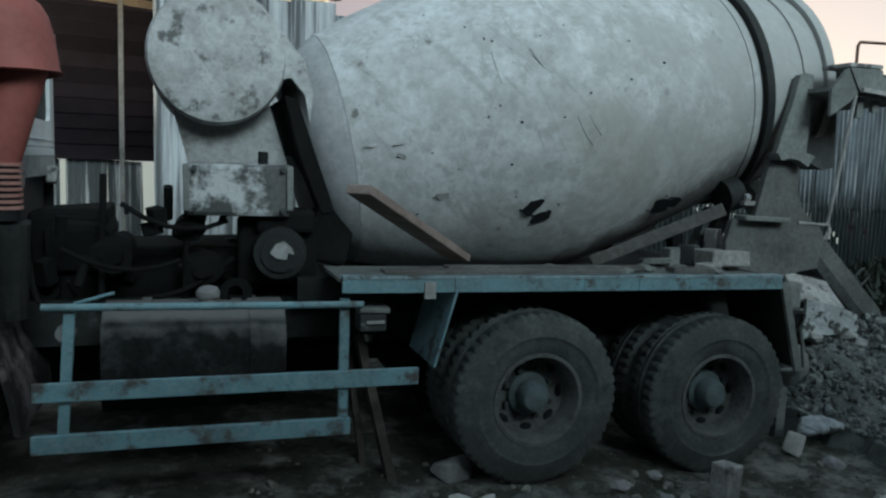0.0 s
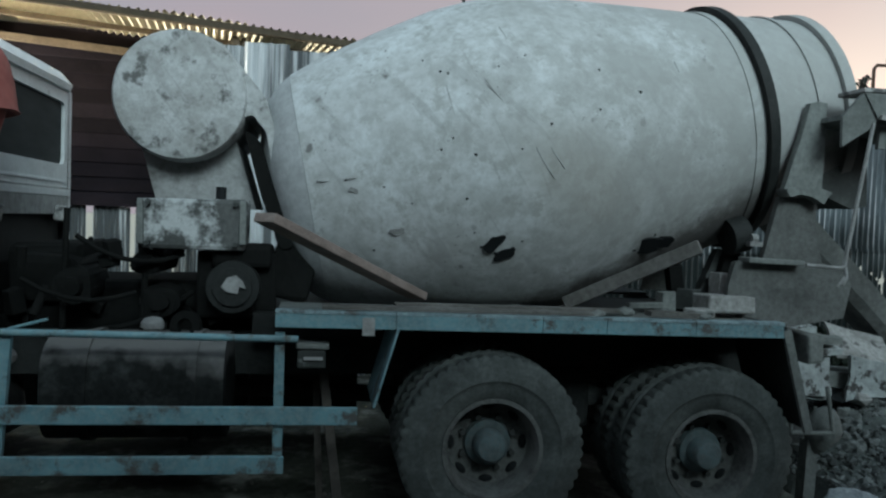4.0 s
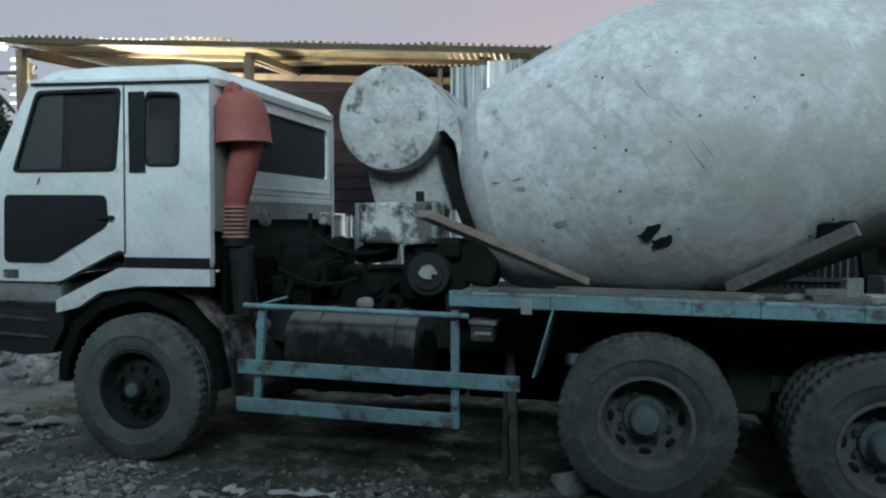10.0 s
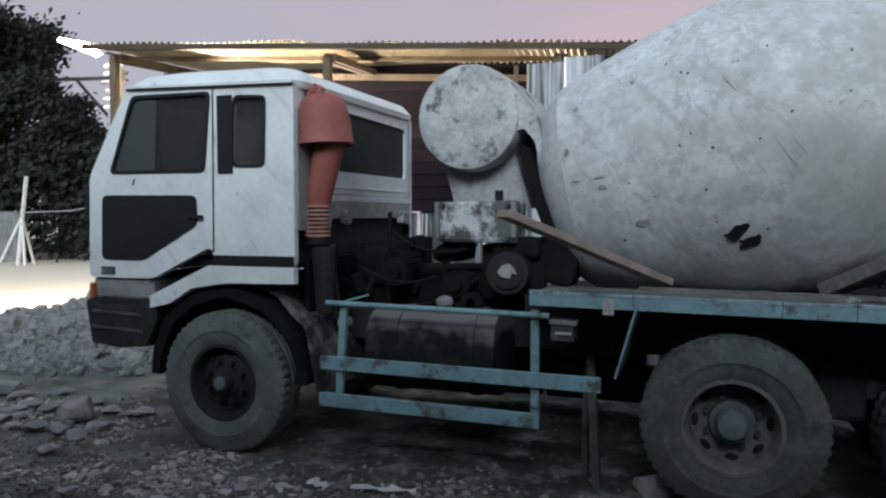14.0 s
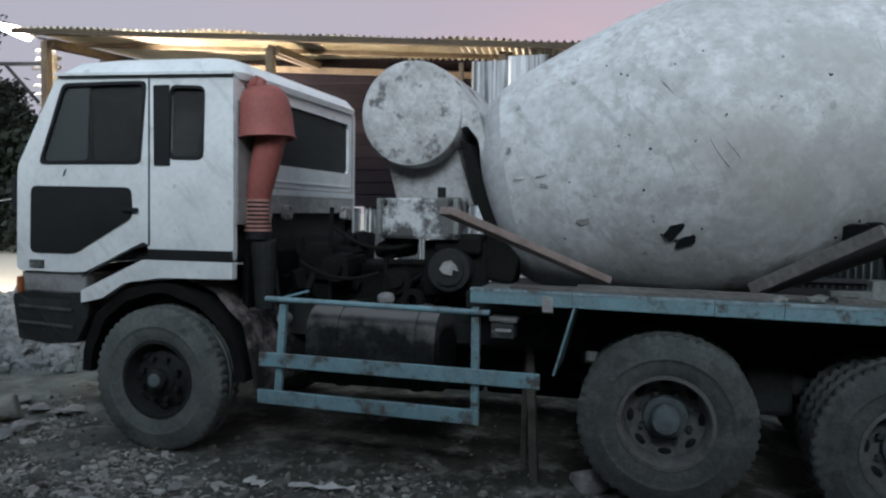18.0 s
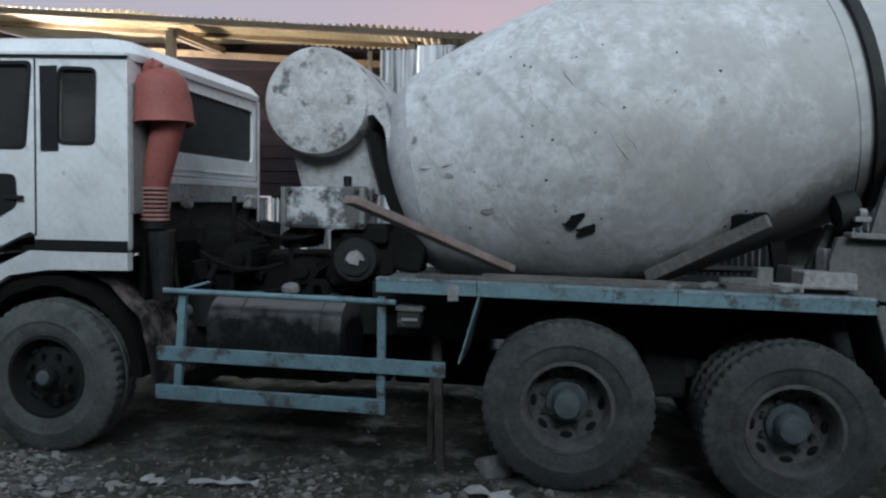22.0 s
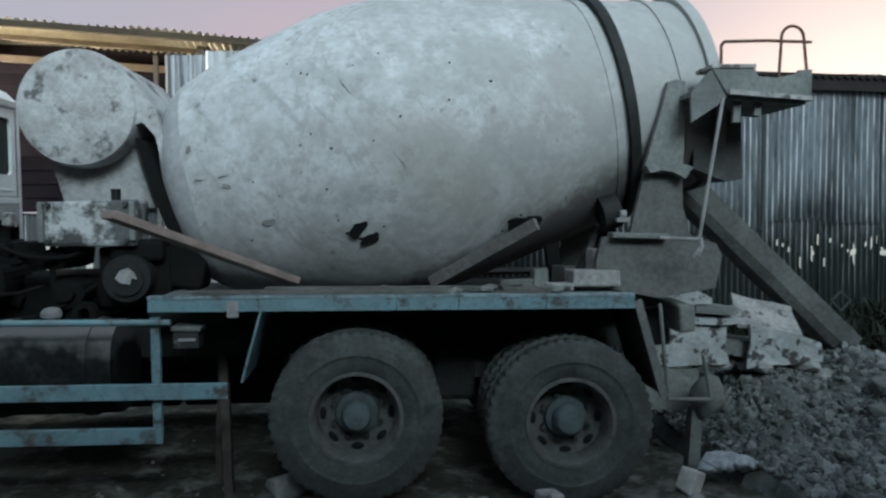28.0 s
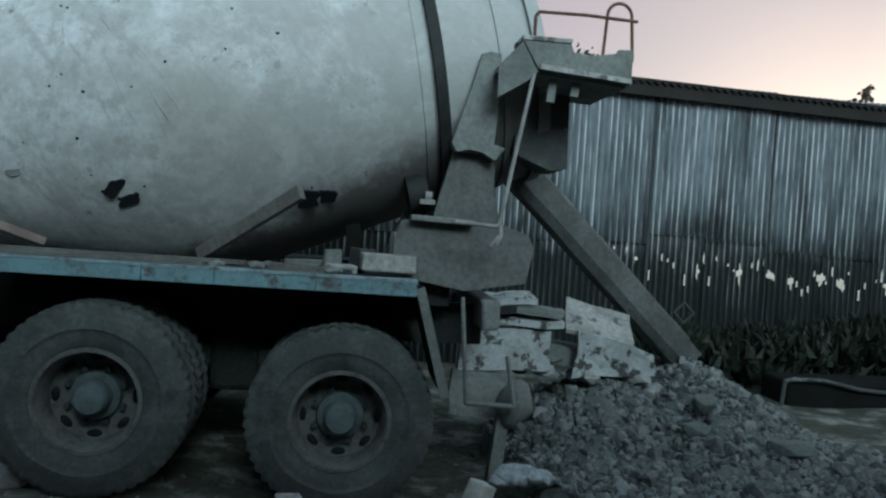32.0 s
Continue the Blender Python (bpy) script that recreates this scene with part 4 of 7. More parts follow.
bat = part("battery_box", bm, M_DARKSTEEL, truck, "dusty battery box")
bm = B()
box(bm, (-0.995, 0.148, 1.055), (0.175, 0.16, 0.03), (0, 2, 0), bevel=0.008)
part("lid", bm, M_CRUST, bat)
bm = B()
box(bm, (-0.99, 0.072, 0.99), (0.10, 0.012, 0.016))
part("latch", bm, M_STONE, bat)

# fuel tank
bm = B()
plate(bm, round_poly([(0.14, 0.50), (0.72, 0.50), (0.72, 1.07), (0.14, 1.07)], 0.27, 8), [], Matrix.Translation((-2.38, 0, 0)) @ Matrix(((0, 0, 1, 0), (1, 0, 0, 0), (0, 1, 0, 0), (0, 0, 0, 1))), 0.92)
ft = part("fuel_tank", bm, M_FUEL, truck, "dusty dark fuel tank", True)
for x in (-2.2, -1.65):
    bm = B()
    plate(bm, round_poly([(0.127, 0.487), (0.733, 0.487), (0.733, 1.083), (0.127, 1.083)], 0.28, 8), [], Matrix.Translation((x, 0, 0)) @ Matrix(((0, 0, 1, 0), (1, 0, 0, 0), (0, 1, 0, 0), (0, 0, 0, 1))), 0.05)
    part("strap", bm, M_FUEL, ft, "", True)

# cab
CY0, CY1 = 0.05, 2.22
outer = round_poly([(-4.72, 1.25), (-4.70, 2.03), (-4.32, 2.70), (-2.88, 2.66), (-2.88, 1.36), (-3.54, 1.36), (-3.58, 1.50), (-4.12, 1.25)], 0.05, 3)
win1 = round_poly([(-4.49, 2.055), (-4.27, 2.62), (-3.575, 2.615), (-3.63, 2.05)], 0.05, 3)
win2 = round_poly([(-3.385, 2.08), (-3.37, 2.58), (-3.10, 2.565), (-3.115, 2.075)], 0.05, 3)
blk = round_poly([(-4.585, 1.39), (-4.57, 1.885), (-3.70, 1.875), (-3.69, 1.66), (-4.19, 1.39)], 0.05, 3)
bm = B()
plate(bm, outer, [win1, win2], side_at(CY0), 0.05)
cab = part("cab", bm, M_WHITE, truck, "dirty white truck cab")
bm = B()
plate(bm, outer, [win1, win2], side_at(CY1 - 0.05), 0.05)
part("side_wall", bm, M_WHITE, cab)
bm = B()
plate(bm, outer, [win1, win2], side_at(CY1 - 0.075), 0.02)
part("door_lining", bm, M_SEAT, cab)
bm = B()
box(bm, (-3.60, 1.13, 2.628), (1.38, 2.05, 0.02))
part("headliner", bm, M_SEAT, cab)
bm = B()
box(bm, (-4.36, 1.13, 1.97), (0.40, 2.04, 0.14), (0, -8, 0), bevel=0.03)
part("dashboard", bm, M_SEAT, cab)
YZ = Matrix(((0, 0, 1, 0), (1, 0, 0, 0), (0, 1, 0, 0), (0, 0, 0, 1)))
bm = B()
plate(bm, [(CY0 + 0.05, 1.72), (CY1 - 0.05, 1.72), (CY1 - 0.05, 2.65), (CY0 + 0.05, 2.65)], [round_poly([(0.42, 2.07), (CY1 - 0.15, 2.07), (CY1 - 0.15, 2.53), (0.42, 2.55)], 0.06, 3)], Matrix.Translation((-2.93, 0, 0)) @ YZ, 0.05)
part("back_wall", bm, M_WHITE, cab)
bm = B()
box(bm, (-2.879, 1.20, 1.945), (0.012, 1.72, 0.022), bevel=0.005)
part("pressed_rib", bm, M_WHITE, cab)
bm = B()
box(bm, (-2.879, 1.20, 1.80), (0.014, 1.92, 0.20), bevel=0.006)
part("skirt_panel", bm, M_CABDIRT, cab, "grimy grey lower back panel")
# narrow grey plate laid on the cab's rear corner
bm = B()
box(bm, (-2.872, 0.20, 2.05), (0.018, 0.24, 0.86), bevel=0.006)
part("corner_plate", bm, M_GREYPAINT, cab, "grey plate behind the air intake")
for y_ in (0.78, 1.91):
    bm = B()
    box(bm, (-2.85, y_, 1.71), (0.07, 0.09, 0.11), (0, 8, 0), bevel=0.015)
    rough_up(bm, 0.006, 14, y_)
    part("cab_mount", bm, M_CRUST_PALE, cab)
bm = B()
box(bm, (-2.91, 1.24, 2.30), (0.012, 1.70, 0.50))
part("back_window", bm, M_BACKGLASS, cab, "dark rear window")
# front with windscreen
bm = B()
box(bm, (-4.69, 1.175, 1.64), (0.05, 2.15, 0.78))
part("front_panel", bm, M_WHITE, cab)
bm = B()
beam(bm, (-4.68, 1.175, 2.04), (-4.31, 1.175, 2.68), 2.1, 0.012, up=(1, 0, 0))
part("windscreen", bm, M_CABGLASS, cab)
# roof cap
bm = B()
rings = []
for z, inset, fr in ((2.655, 0.0, 0.0), (2.70, -0.012, 0.0), (2.78, 0.05, 0.06), (2.82, 0.16, 0.18)):
    ring = round_poly([(-4.35 + inset + fr, CY0 + inset), (-2.85 - inset, CY0 + inset), (-2.85 - inset, CY1 - inset), (-4.35 + inset + fr, CY1 - inset)], 0.16, 5)
    rings.append([bm.verts.new((x, y, z - 0.03 * (x + 4.3) / 1.4)) for x, y in ring])
for p, q in zip(rings, rings[1:]):
    for i in range(len(p)):
        j = (i + 1) % len(p)
        bm.faces.new((p[i], p[j], q[j], q[i]))
bm.faces.new(rings[0][::-1])
bm.faces.new(rings[-1])
part("roof", bm, M_WHITE, cab, "rounded white cab roof", True)
for nm, poly, y in (("door_window", win1, 0.075), ("quarter_window", win2, 0.075)):
    bm = B()
    cx, cz = sum(p[0] for p in poly) / len(poly), sum(p[1] for p in poly) / len(poly)
    plate(bm, [(cx + (u - cx) * 1.02, cz + (v - cz) * 1.02) for u, v in poly], [], side_at(y), 0.008)
    part(nm, bm, M_CABGLASS, cab, "dark dusty side window")
bm = B()
plate(bm, blk, [], side_at(CY0 - 0.012), 0.013)
part("lower_panel", bm, M_TRIM, cab, "black lower door panel")
bm = B()
box(bm, (-3.22, CY0 - 0.006, 1.40), (0.67, 0.014, 0.075))
part("step_trim", bm, M_TRIM, cab)
bm = B()
box(bm, (-3.443, CY0 - 0.004, 2.31), (0.128, 0.010, 0.56))
part("pillar_trim", bm, M_TRIM, cab)
bm = B()
box(bm, (-3.70, CY0 - 0.02, 1.715), (0.13, 0.025, 0.03), bevel=0.006)
part("door_handle", bm, M_TRIM, cab)
# light through the windscreen, put into this pane's greyer colour
bm = B()
plate(bm, round_poly([(-4.47, 2.07), (-4.265, 2.605), (-4.06, 2.605), (-4.09, 2.07)], 0.03, 3), [], side_at(0.068), 0.006)
part("vent_window", bm, M_VENT, cab, "front pane of the door window, greyed for sky showing through")
# mirror at the front corner
bm = B()
box(bm, (-4.86, 0.22, 1.82), (0.05, 0.16, 0.30), (0, 0, 20), bevel=0.015)
part("mirror", bm, M_TRIM, cab, "dark wing mirror")
bm = B()
plate(bm, [(-4.29, 1.955), (-4.275, 2.0), (-4.255, 2.01), (-4.275, 1.955)], [], side_at(CY0 - 0.003), 0.003)
part("paint_chip", bm, M_TRIM, cab)
# wheel arch
bm = B()
arch = [(-4.13, 1.03), (-4.13, 1.12), (-3.60, 1.36), (-2.88, 1.36), (-2.88, 1.245), (-3.45, 1.235), (-3.75, 1.19), (-3.95, 1.07)]
plate(bm, arch, [], side_at(0.035), 0.06)
part("wheel_arch", bm, M_WHITE, cab)
bm = B()
lathe(bm, [(0, 0.60), (0, 0.68), (0.4, 0.68), (0.4, 0.60)], (-3.5, 0.09, 0.52), (0, 1, 0), 32, closed=True, start=0, sweep=180)
rough_up(bm, 0.02, 6)
part("arch_liner", bm, M_OILSHADE, cab)
# bumper
bm = B()
plate(bm, round_poly([(-4.72, 0.72), (-4.76, 1.08), (-4.13, 1.08), (-4.10, 0.95), (-4.2, 0.72)], 0.04, 3), [], side_at(0.06), 2.15)
bmesh.ops.subdivide_edges(bm, edges=[e for e in bm.edges if e.calc_length() > 0.3], cuts=6)
rough_up(bm, 0.035, 3.5, 2)
rough_up(bm, 0.012, 11, 4)
part("bumper", bm, M_BLACK, cab, "dark dented bumper")
for z_ in (0.86, 0.985):
    bm = B()
    beam(bm, (-4.70, 0.045, z_), (-4.22, 0.05, z_ - 0.015), 0.012, 0.02)
    rough_up(bm, 0.012, 5, z_)
    part("bumper_crease", bm, M_DARKSTEEL, cab)
bm = B()
box(bm, (-4.42, 1.14, 1.165), (0.58, 2.12, 0.16), bevel=0.02)
part("lower_corner", bm, M_GREYPAINT, cab, "dull grey lower cab corner")
bm = B()
box(bm, (-2.955, 1.13, 1.56), (0.03, 2.05, 0.36))
part("back_lower", bm, M_BLACK, cab)
# black box added to keep the gap under the cab's rear dark
bm = B()
box(bm, (-2.93, 1.16, 1.20), (0.05, 1.75, 0.42), bevel=0.01)
rough_up(bm, 0.01, 4)
part("rear_frame", bm, M_OILSHADE, cab)
bm = B()
rod(bm, (-2.79, 0.30, 1.50), (-2.80, 0.34, 1.02), 0.085, 14, 0.07)
rough_up(bm, 0.02, 8)
part("intake_elbow", bm, M_BLACK, cab)
for y in (0.45, 2.0):
    bm = B()
    rod(bm, (-2.90, y, 1.70), (-2.83, y, 1.70), 0.06, 14)
    part("cab_mount", bm, M_CRUST_PALE, cab, "", True)
bm = B()
box(bm, (-2.875, 1.2, 1.86), (0.012, 1.9, 0.05), bevel=0.004)
part("pressed_bead", bm, M_WHITE, cab)
# rubber round the windows
for poly in (win1, win2):
    bm = B()
    cx, cz = sum(p[0] for p in poly) / len(poly), sum(p[1] for p in poly) / len(poly)
    plate(bm, [(cx + (u - cx) * 1.03, cz + (v - cz) * 1.04) for u, v in poly], [[(cx + (u - cx) * 0.965, cz + (v - cz) * 0.955) for u, v in poly]], side_at(CY0 - 0.006), 0.016)
    part("window_rubber", bm, M_TRIM, cab)
# door gaps
for (x0, z0), (x1, z1) in (((-3.545, 2.64), (-3.555, 1.46)), ((-3.555, 1.47), (-3.68, 1.44)), ((-3.68, 1.44), (-4.13, 1.22))):
    bm = B()
    beam(bm, (x0, CY0 - 0.001, z0), (x1, CY0 - 0.001, z1), 0.006, 0.012)
    part("door_gap", bm, M_TRIM, cab)
# rain gutter
bm = B()
beam(bm, (-4.33, CY0 - 0.015, 2.692), (-2.87, CY0 - 0.015, 2.655), 0.03, 0.02)
part("rain_gutter", bm, M_WHITE, cab)
bm = B()
beam(bm, (-4.30, CY0 - 0.01, 2.676), (-2.87, CY0 - 0.01, 2.640), 0.03, 0.010)
part("gutter_gap", bm, M_TRIM, cab)
# sliding window bar and badge
bm = B()
box(bm, (-4.06, 0.088, 2.335), (0.03, 0.012, 0.54), (0, -3, 0))
part("window_bar", bm, M_TRIM, cab)
bm = B()
box(bm, (-4.53, CY0 - 0.006, 1.305), (0.13, 0.012, 0.06), bevel=0.004)
part("badge", bm, M_DARKSTEEL, cab, "small dark badge with unreadable bars")
bm = B()
box(bm, (-4.705, 0.12, 1.14), (0.045, 0.15, 0.13), bevel=0.015)
part("corner_lamp", bm, M_AMBER, cab, "dull amber corner lamp")
# seats and wheel inside
for y in (0.55, 1.7):
    bm = B()
    box(bm, (-3.55, y, 1.75), (0.5, 0.5, 0.16), bevel=0.03)
    box(bm, (-3.28, y, 2.1), (0.14, 0.5, 0.7), (0, 10, 0), bevel=0.03)
    part("seat", bm, M_SEAT, cab)
bm = B()
lathe(bm, [(0, 0.20), (0.02, 0.22), (0, 0.24), (-0.02, 0.22)], (-4.1, 1.7, 2.0), (-0.5, 0, 0.85), 24, closed=True)
part("steering_wheel", bm, M_TRIM, cab, "", True)
bm = B()
box(bm, (-3.8, 1.2, 1.37), (1.7, 2.1, 0.05))
part("cab_floor", bm, M_BLACK, cab)

# air intake
bm = B()
SN = Vector((-2.78, 0.28, 2.60))
lathe(bm, [(0.0, 0.05), (0.012, 0.105), (0.05, 0.15), (0.11, 0.178), (0.20, 0.193), (0.355, 0.205), (0.375, 0.215), (0.382, 0.195), (0.30, 0.11)], SN, (0.07, -0.03, -1), 32)
rod(bm, SN + Vector((-0.08, -0.05, -0.02)), SN + Vector((0.0, -0.05, 0.035)), 0.035, 12, 0.045)
rod(bm, SN + Vector((0.0, -0.05, 0.0)), SN + Vector((0.03, -0.05, 0.04)), 0.05, 12, 0.03)
rough_up(bm, 0.006, 8)
snork = part("air_intake", bm, M_RED, truck, "faded red air intake snorkel", True)
bm = B()
rod(bm, (SN.x - 0.045, 0.28, 1.80), (SN.x + 0.075, 0.28, 2.30), 0.09, 18, 0.115)
part("duct", bm, M_RED, snork, "", True)
for i in range(8):
    bm = B()
    rod(bm, (SN.x - 0.045, 0.28, 1.80 - 0.03 * i), (SN.x - 0.045, 0.28, 1.784 - 0.03 * i), 0.098, 18)
    part("bellows_rib", bm, M_BELLOWS, snork, "", True)
bm = B()
rod(bm, (SN.x - 0.045, 0.28, 1.80), (SN.x - 0.045, 0.28, 1.52), 0.085, 16)
part("bellows_core", bm, M_TRIM, snork, "", True)

# drive gear, pumps and hoses between cab and drum
bm = B()
box(bm, (-2.05, 1.25, 1.12), (1.3, 0.8, 0.40), bevel=0.05)
rough_up(bm, 0.03, 6)
part("gearbox", bm, M_OILSHADE, truck)
bm = B()
box(bm, (-2.55, 1.1, 1.33), (0.34, 0.7, 0.28), bevel=0.06)
rough_up(bm, 0.03, 7)
part("air_cleaner", bm, M_OILSHADE, truck)
bm = B()
box(bm, (-1.69, 0.64, 1.68), (0.60, 0.30, 0.29), bevel=0.025)
rough_up(bm, 0.022, 7)
pump = part("pump", bm, M_PUMP, truck, "dark pump housing splashed with white cement")
for x_ in (-1.97, -1.41):
    bm = B()
    box(bm, (x_, 0.475, 1.69), (0.035, 0.03, 0.25), bevel=0.006)
    rough_up(bm, 0.008, 12)
    part("flange", bm, M_CRUST, pump)
for x_, z_ in ((-1.93, 1.80), (-1.45, 1.80), (-1.93, 1.57), (-1.45, 1.57)):
    bm = B()
    rod(bm, (x_, 0.455, z_), (x_, 0.49, z_), 0.016, 6)
    part("bolt", bm, M_DARKSTEEL, pump)
bm = B()
box(bm, (-1.46, 0.67, 1.32), (0.46, 0.08, 0.40), bevel=0.02)
rough_up(bm, 0.015, 8)
part("pulley_plate", bm, M_OILSHADE, truck)
bm = B()
rod(bm, (-1.55, 0.60, 1.82), (-1.55, 0.60, 1.90), 0.03, 10)
part("filler_cap", bm, M_TRIM, truck)
bm = B()
box(bm, (-1.42, 0.70, 1.50), (0.34, 0.30, 0.14), bevel=0.03)
part("pump_bracket", bm, M_OILSHADE, truck)
bm = B()
rod(bm, (-1.46, 0.48, 1.325), (-1.46, 0.62, 1.325), 0.15, 24)
rod(bm, (-1.46, 0.46, 1.325), (-1.46, 0.49, 1.325), 0.11, 24)
pul = part("pulley", bm, M_BLACK, truck, "greasy black pulley", True)
bm = B()
plate(bm, [(-1.52, 1.33), (-1.49, 1.38), (-1.44, 1.395), (-1.40, 1.36), (-1.385, 1.32), (-1.42, 1.33), (-1.43, 1.29), (-1.49, 1.30)], [], side_at(0.445), 0.02)
part("cement_splash", bm, M_STONE, pul, "white cement splash")
for i, (p, q) in enumerate((((-2.6, 0.5, 1.35), (-2.0, 0.55, 1.28)), ((-2.3, 0.45, 1.6), (-1.75, 0.6, 1.5)), ((-2.75, 0.4, 1.5), (-2.65, 0.35, 1.1)))):
    mid = ((p[0] + q[0]) / 2, (p[1] + q[1]) / 2 - 0.05, min(p[2], q[2]) - 0.12)
    pts = [tuple((1 - t) ** 2 * a + 2 * t * (1 - t) * m_ + t * t * b for a, m_, b in zip(p, mid, q)) for t in (0, 0.2, 0.4, 0.6, 0.8, 1)]
    bm = B()
    pipe(bm, pts, 0.014, 8)
    part("hose", bm, M_OILSHADE, truck, "", True)
for x, z, r in ((-2.36, 1.30, 0.13), (-1.95, 1.45, 0.10), (-1.88, 1.22, 0.12)):
    bm = B()
    rod(bm, (x, 0.60, z), (x, 0.95, z), r * 0.85, 18)
    rod(bm, (x, 0.57, z), (x, 0.61, z), r * 0.45, 12)
    rough_up(bm, 0.03, 9)
    part("air_reservoir", bm, M_OILSHADE, truck)
# black block added so the gap below the drum's front stays dark
bm = B()
box(bm, (-1.13, 0.80, 1.40), (0.26, 0.30, 0.34), (0, 12, 0), bevel=0.04)
rough_up(bm, 0.03, 7)
part("gear_housing", bm, M_OILSHADE, truck, "black filler closing the gap under the drum's front")
# black block added to hide the pale background behind the cab
bm = B()
box(bm, (-2.62, 1.25, 1.22), (0.42, 0.7, 0.62), bevel=0.06)
rough_up(bm, 0.05, 5)
part("engine_block", bm, M_OILSHADE, truck, "black filler closing the gap behind the cab")
# valves, brackets and hoses among the drive gear
gear_rng = random.Random(21)
for i in range(46):
    x_, y_, z_ = gear_rng.uniform(-2.85, -1.28), gear_rng.uniform(0.42, 1.3), 1.06 + 0.5 * gear_rng.random() ** 1.6
    s_ = gear_rng.uniform(0.03, 0.10)
    bm = B()
    k = gear_rng.random() * 0.86
    if k < 0.35:
        box(bm, (x_, y_, z_), (s_ * gear_rng.uniform(0.6, 1.8), s_, s_ * gear_rng.uniform(0.6, 1.8)), (gear_rng.uniform(-20, 20), gear_rng.uniform(-25, 25), gear_rng.uniform(-40, 40)), bevel=0.006)
        nm = "valve_box"
    elif k < 0.6:
        a_ = Vector((x_, y_, z_))
        rod(bm, a_, a_ + Vector((gear_rng.gauss(0, 0.05), gear_rng.gauss(0, 0.05), gear_rng.uniform(0.08, 0.22))), s_ * 0.35, 10)
        nm = "fitting"
    elif k < 0.72:
        lathe(bm, [(-0.02, s_ * 0.5), (-0.02, s_), (0.02, s_), (0.02, s_ * 0.5)], (x_, y_, z_), (gear_rng.gauss(0, 0.3), 1, gear_rng.gauss(0, 0.2)), 18, closed=True)
        nm = "flange"
    else:
        p, q = Vector((x_, y_, z_)), Vector((x_ + gear_rng.uniform(-0.5, 0.5), y_ + gear_rng.uniform(-0.2, 0.2), 1.06 + 0.45 * gear_rng.random()))
        mid = (p + q) / 2 + Vector((0, -0.08, gear_rng.uniform(-0.2, 0.2)))
        pipe(bm, [tuple(p * (1 - t) ** 2 + mid * 2 * t * (1 - t) + q * t * t) for t in (0, 0.2, 0.4, 0.6, 0.8, 1)], gear_rng.uniform(0.007, 0.016), 7)
        nm = "hose"
    rough_up(bm, 0.006, 15, i)
    part(nm, bm, M_OILSHADE if gear_rng.random() < 0.85 else M_BLACK, truck)
for x_ in (-2.42, -1.98):
    bm = B()
    rod(bm, (x_, 0.62, 1.05), (x_ + 0.02, 0.62, 1.75), 0.018, 8)
    part("stand_pipe", bm, M_OILSHADE, truck)
bm = B()
rod(bm, (-2.53, 0.10, 0.98), (-2.53, 0.16, 0.98), 0.045, 14)
part("reflector", bm, M_GREYPAINT, truck)
bm = B()
lathe(bm, [(0.0, 0.045), (0.05, 0.045), (0.055, 0.06), (0.085, 0.06), (0.105, 0.045), (0.115, 0.015)], (-1.86, 0.32, 1.055), (0, 0, 1), 20)
rough_up(bm, 0.006, 20)
part("tank_cap", bm, M_GREYPAINT, truck, "", True)
bm = B()
rings = []
for i in range(8):
    a0 = radians(-4 + 12 * i)
    rings.append([bm.verts.new((-3.5 + r_ * math.cos(a0), y_, 0.52 + r_ * math.sin(a0))) for r_, y_ in ((0.735, 0.14), (0.765, 0.14), (0.765, 0.98), (0.735, 0.98))])
for p, q in zip(rings, rings[1:]):
    for i in range(4):
        bm.faces.new((p[i], p[(i + 1) % 4], q[(i + 1) % 4], q[i]))
bm.faces.new(rings[0][::-1])
bm.faces.new(rings[-1])
bmesh.ops.recalc_face_normals(bm, faces=bm.faces)
rough_up(bm, 0.03, 5)
part("mudguard", bm, M_GUARD, truck, "bent mudguard with reddish dried mud behind the wheel")
# unseen black boxes added to darken under the chassis; far-side deck and flaps
for x0, x1, z0, z1 in ((-2.95, -1.50, 0.16, 1.08), (-1.47, -0.66, 0.16, 1.05)):
    bm = B()
    box(bm, ((x0 + x1) / 2, 2.02, (z0 + z1) / 2), (x1 - x0, 0.42, z1 - z0), bevel=0.03)
    part("tool_box", bm, M_BLACK, truck)
bm = B()
box(bm, (0.25, 2.12, 1.205), (2.88, 0.50, 0.02))
part("deck_board", bm, M_BLACK, truck)
for xa, xb in ((-0.545, -0.665), (1.70, 1.87)):
    bm = B()
    beam(bm, (xa, 2.13, 1.19), (xb, 2.13, 0.58), 0.55, 0.012, up=(1, 0, 0.3))
    part("mud_flap", bm, M_BLACK, truck)
for x_ in (-2.9, -0.75, 0.65, 1.75):
    bm = B()
    box(bm, (x_, YC, 0.90), (0.10, 0.76, 0.22), bevel=0.01)
    part("cross_member", bm, M_BLACK, truck)
# springs of the rear axles
for y in (0.78, 1.62):
    bm = B()
    for i in range(6):
        beam(bm, (-0.05 + 0.1 * i, y, 0.60 + 0.024 * i), (1.35 - 0.1 * i, y, 0.57 + 0.024 * i), 0.09, 0.02)
    part("leaf_spring", bm, M_DARKSTEEL, truck)
    bm = B()
    box(bm, (0.65, y, 0.62), (0.3, 0.16, 0.4), bevel=0.04)
    part("spring_seat", bm, M_BLACK, truck)
bm = B()
rod(bm, (-2.0, YC, 0.62), (-0.2, YC, 0.52), 0.06, 14)
part("drive_shaft", bm, M_BLACK, truck, "", True)
bm = B()
box(bm, (0.3, YC, 1.10), (3.3, 1.3, 0.14))
part("sub_frame", bm, M_BLACK, truck)
bm = B()
rod(bm, (2.01, 1.03, 0.74), (2.02, 1.03, 0.93), 0.075, 16)
rough_up(bm, 0.006, 12)
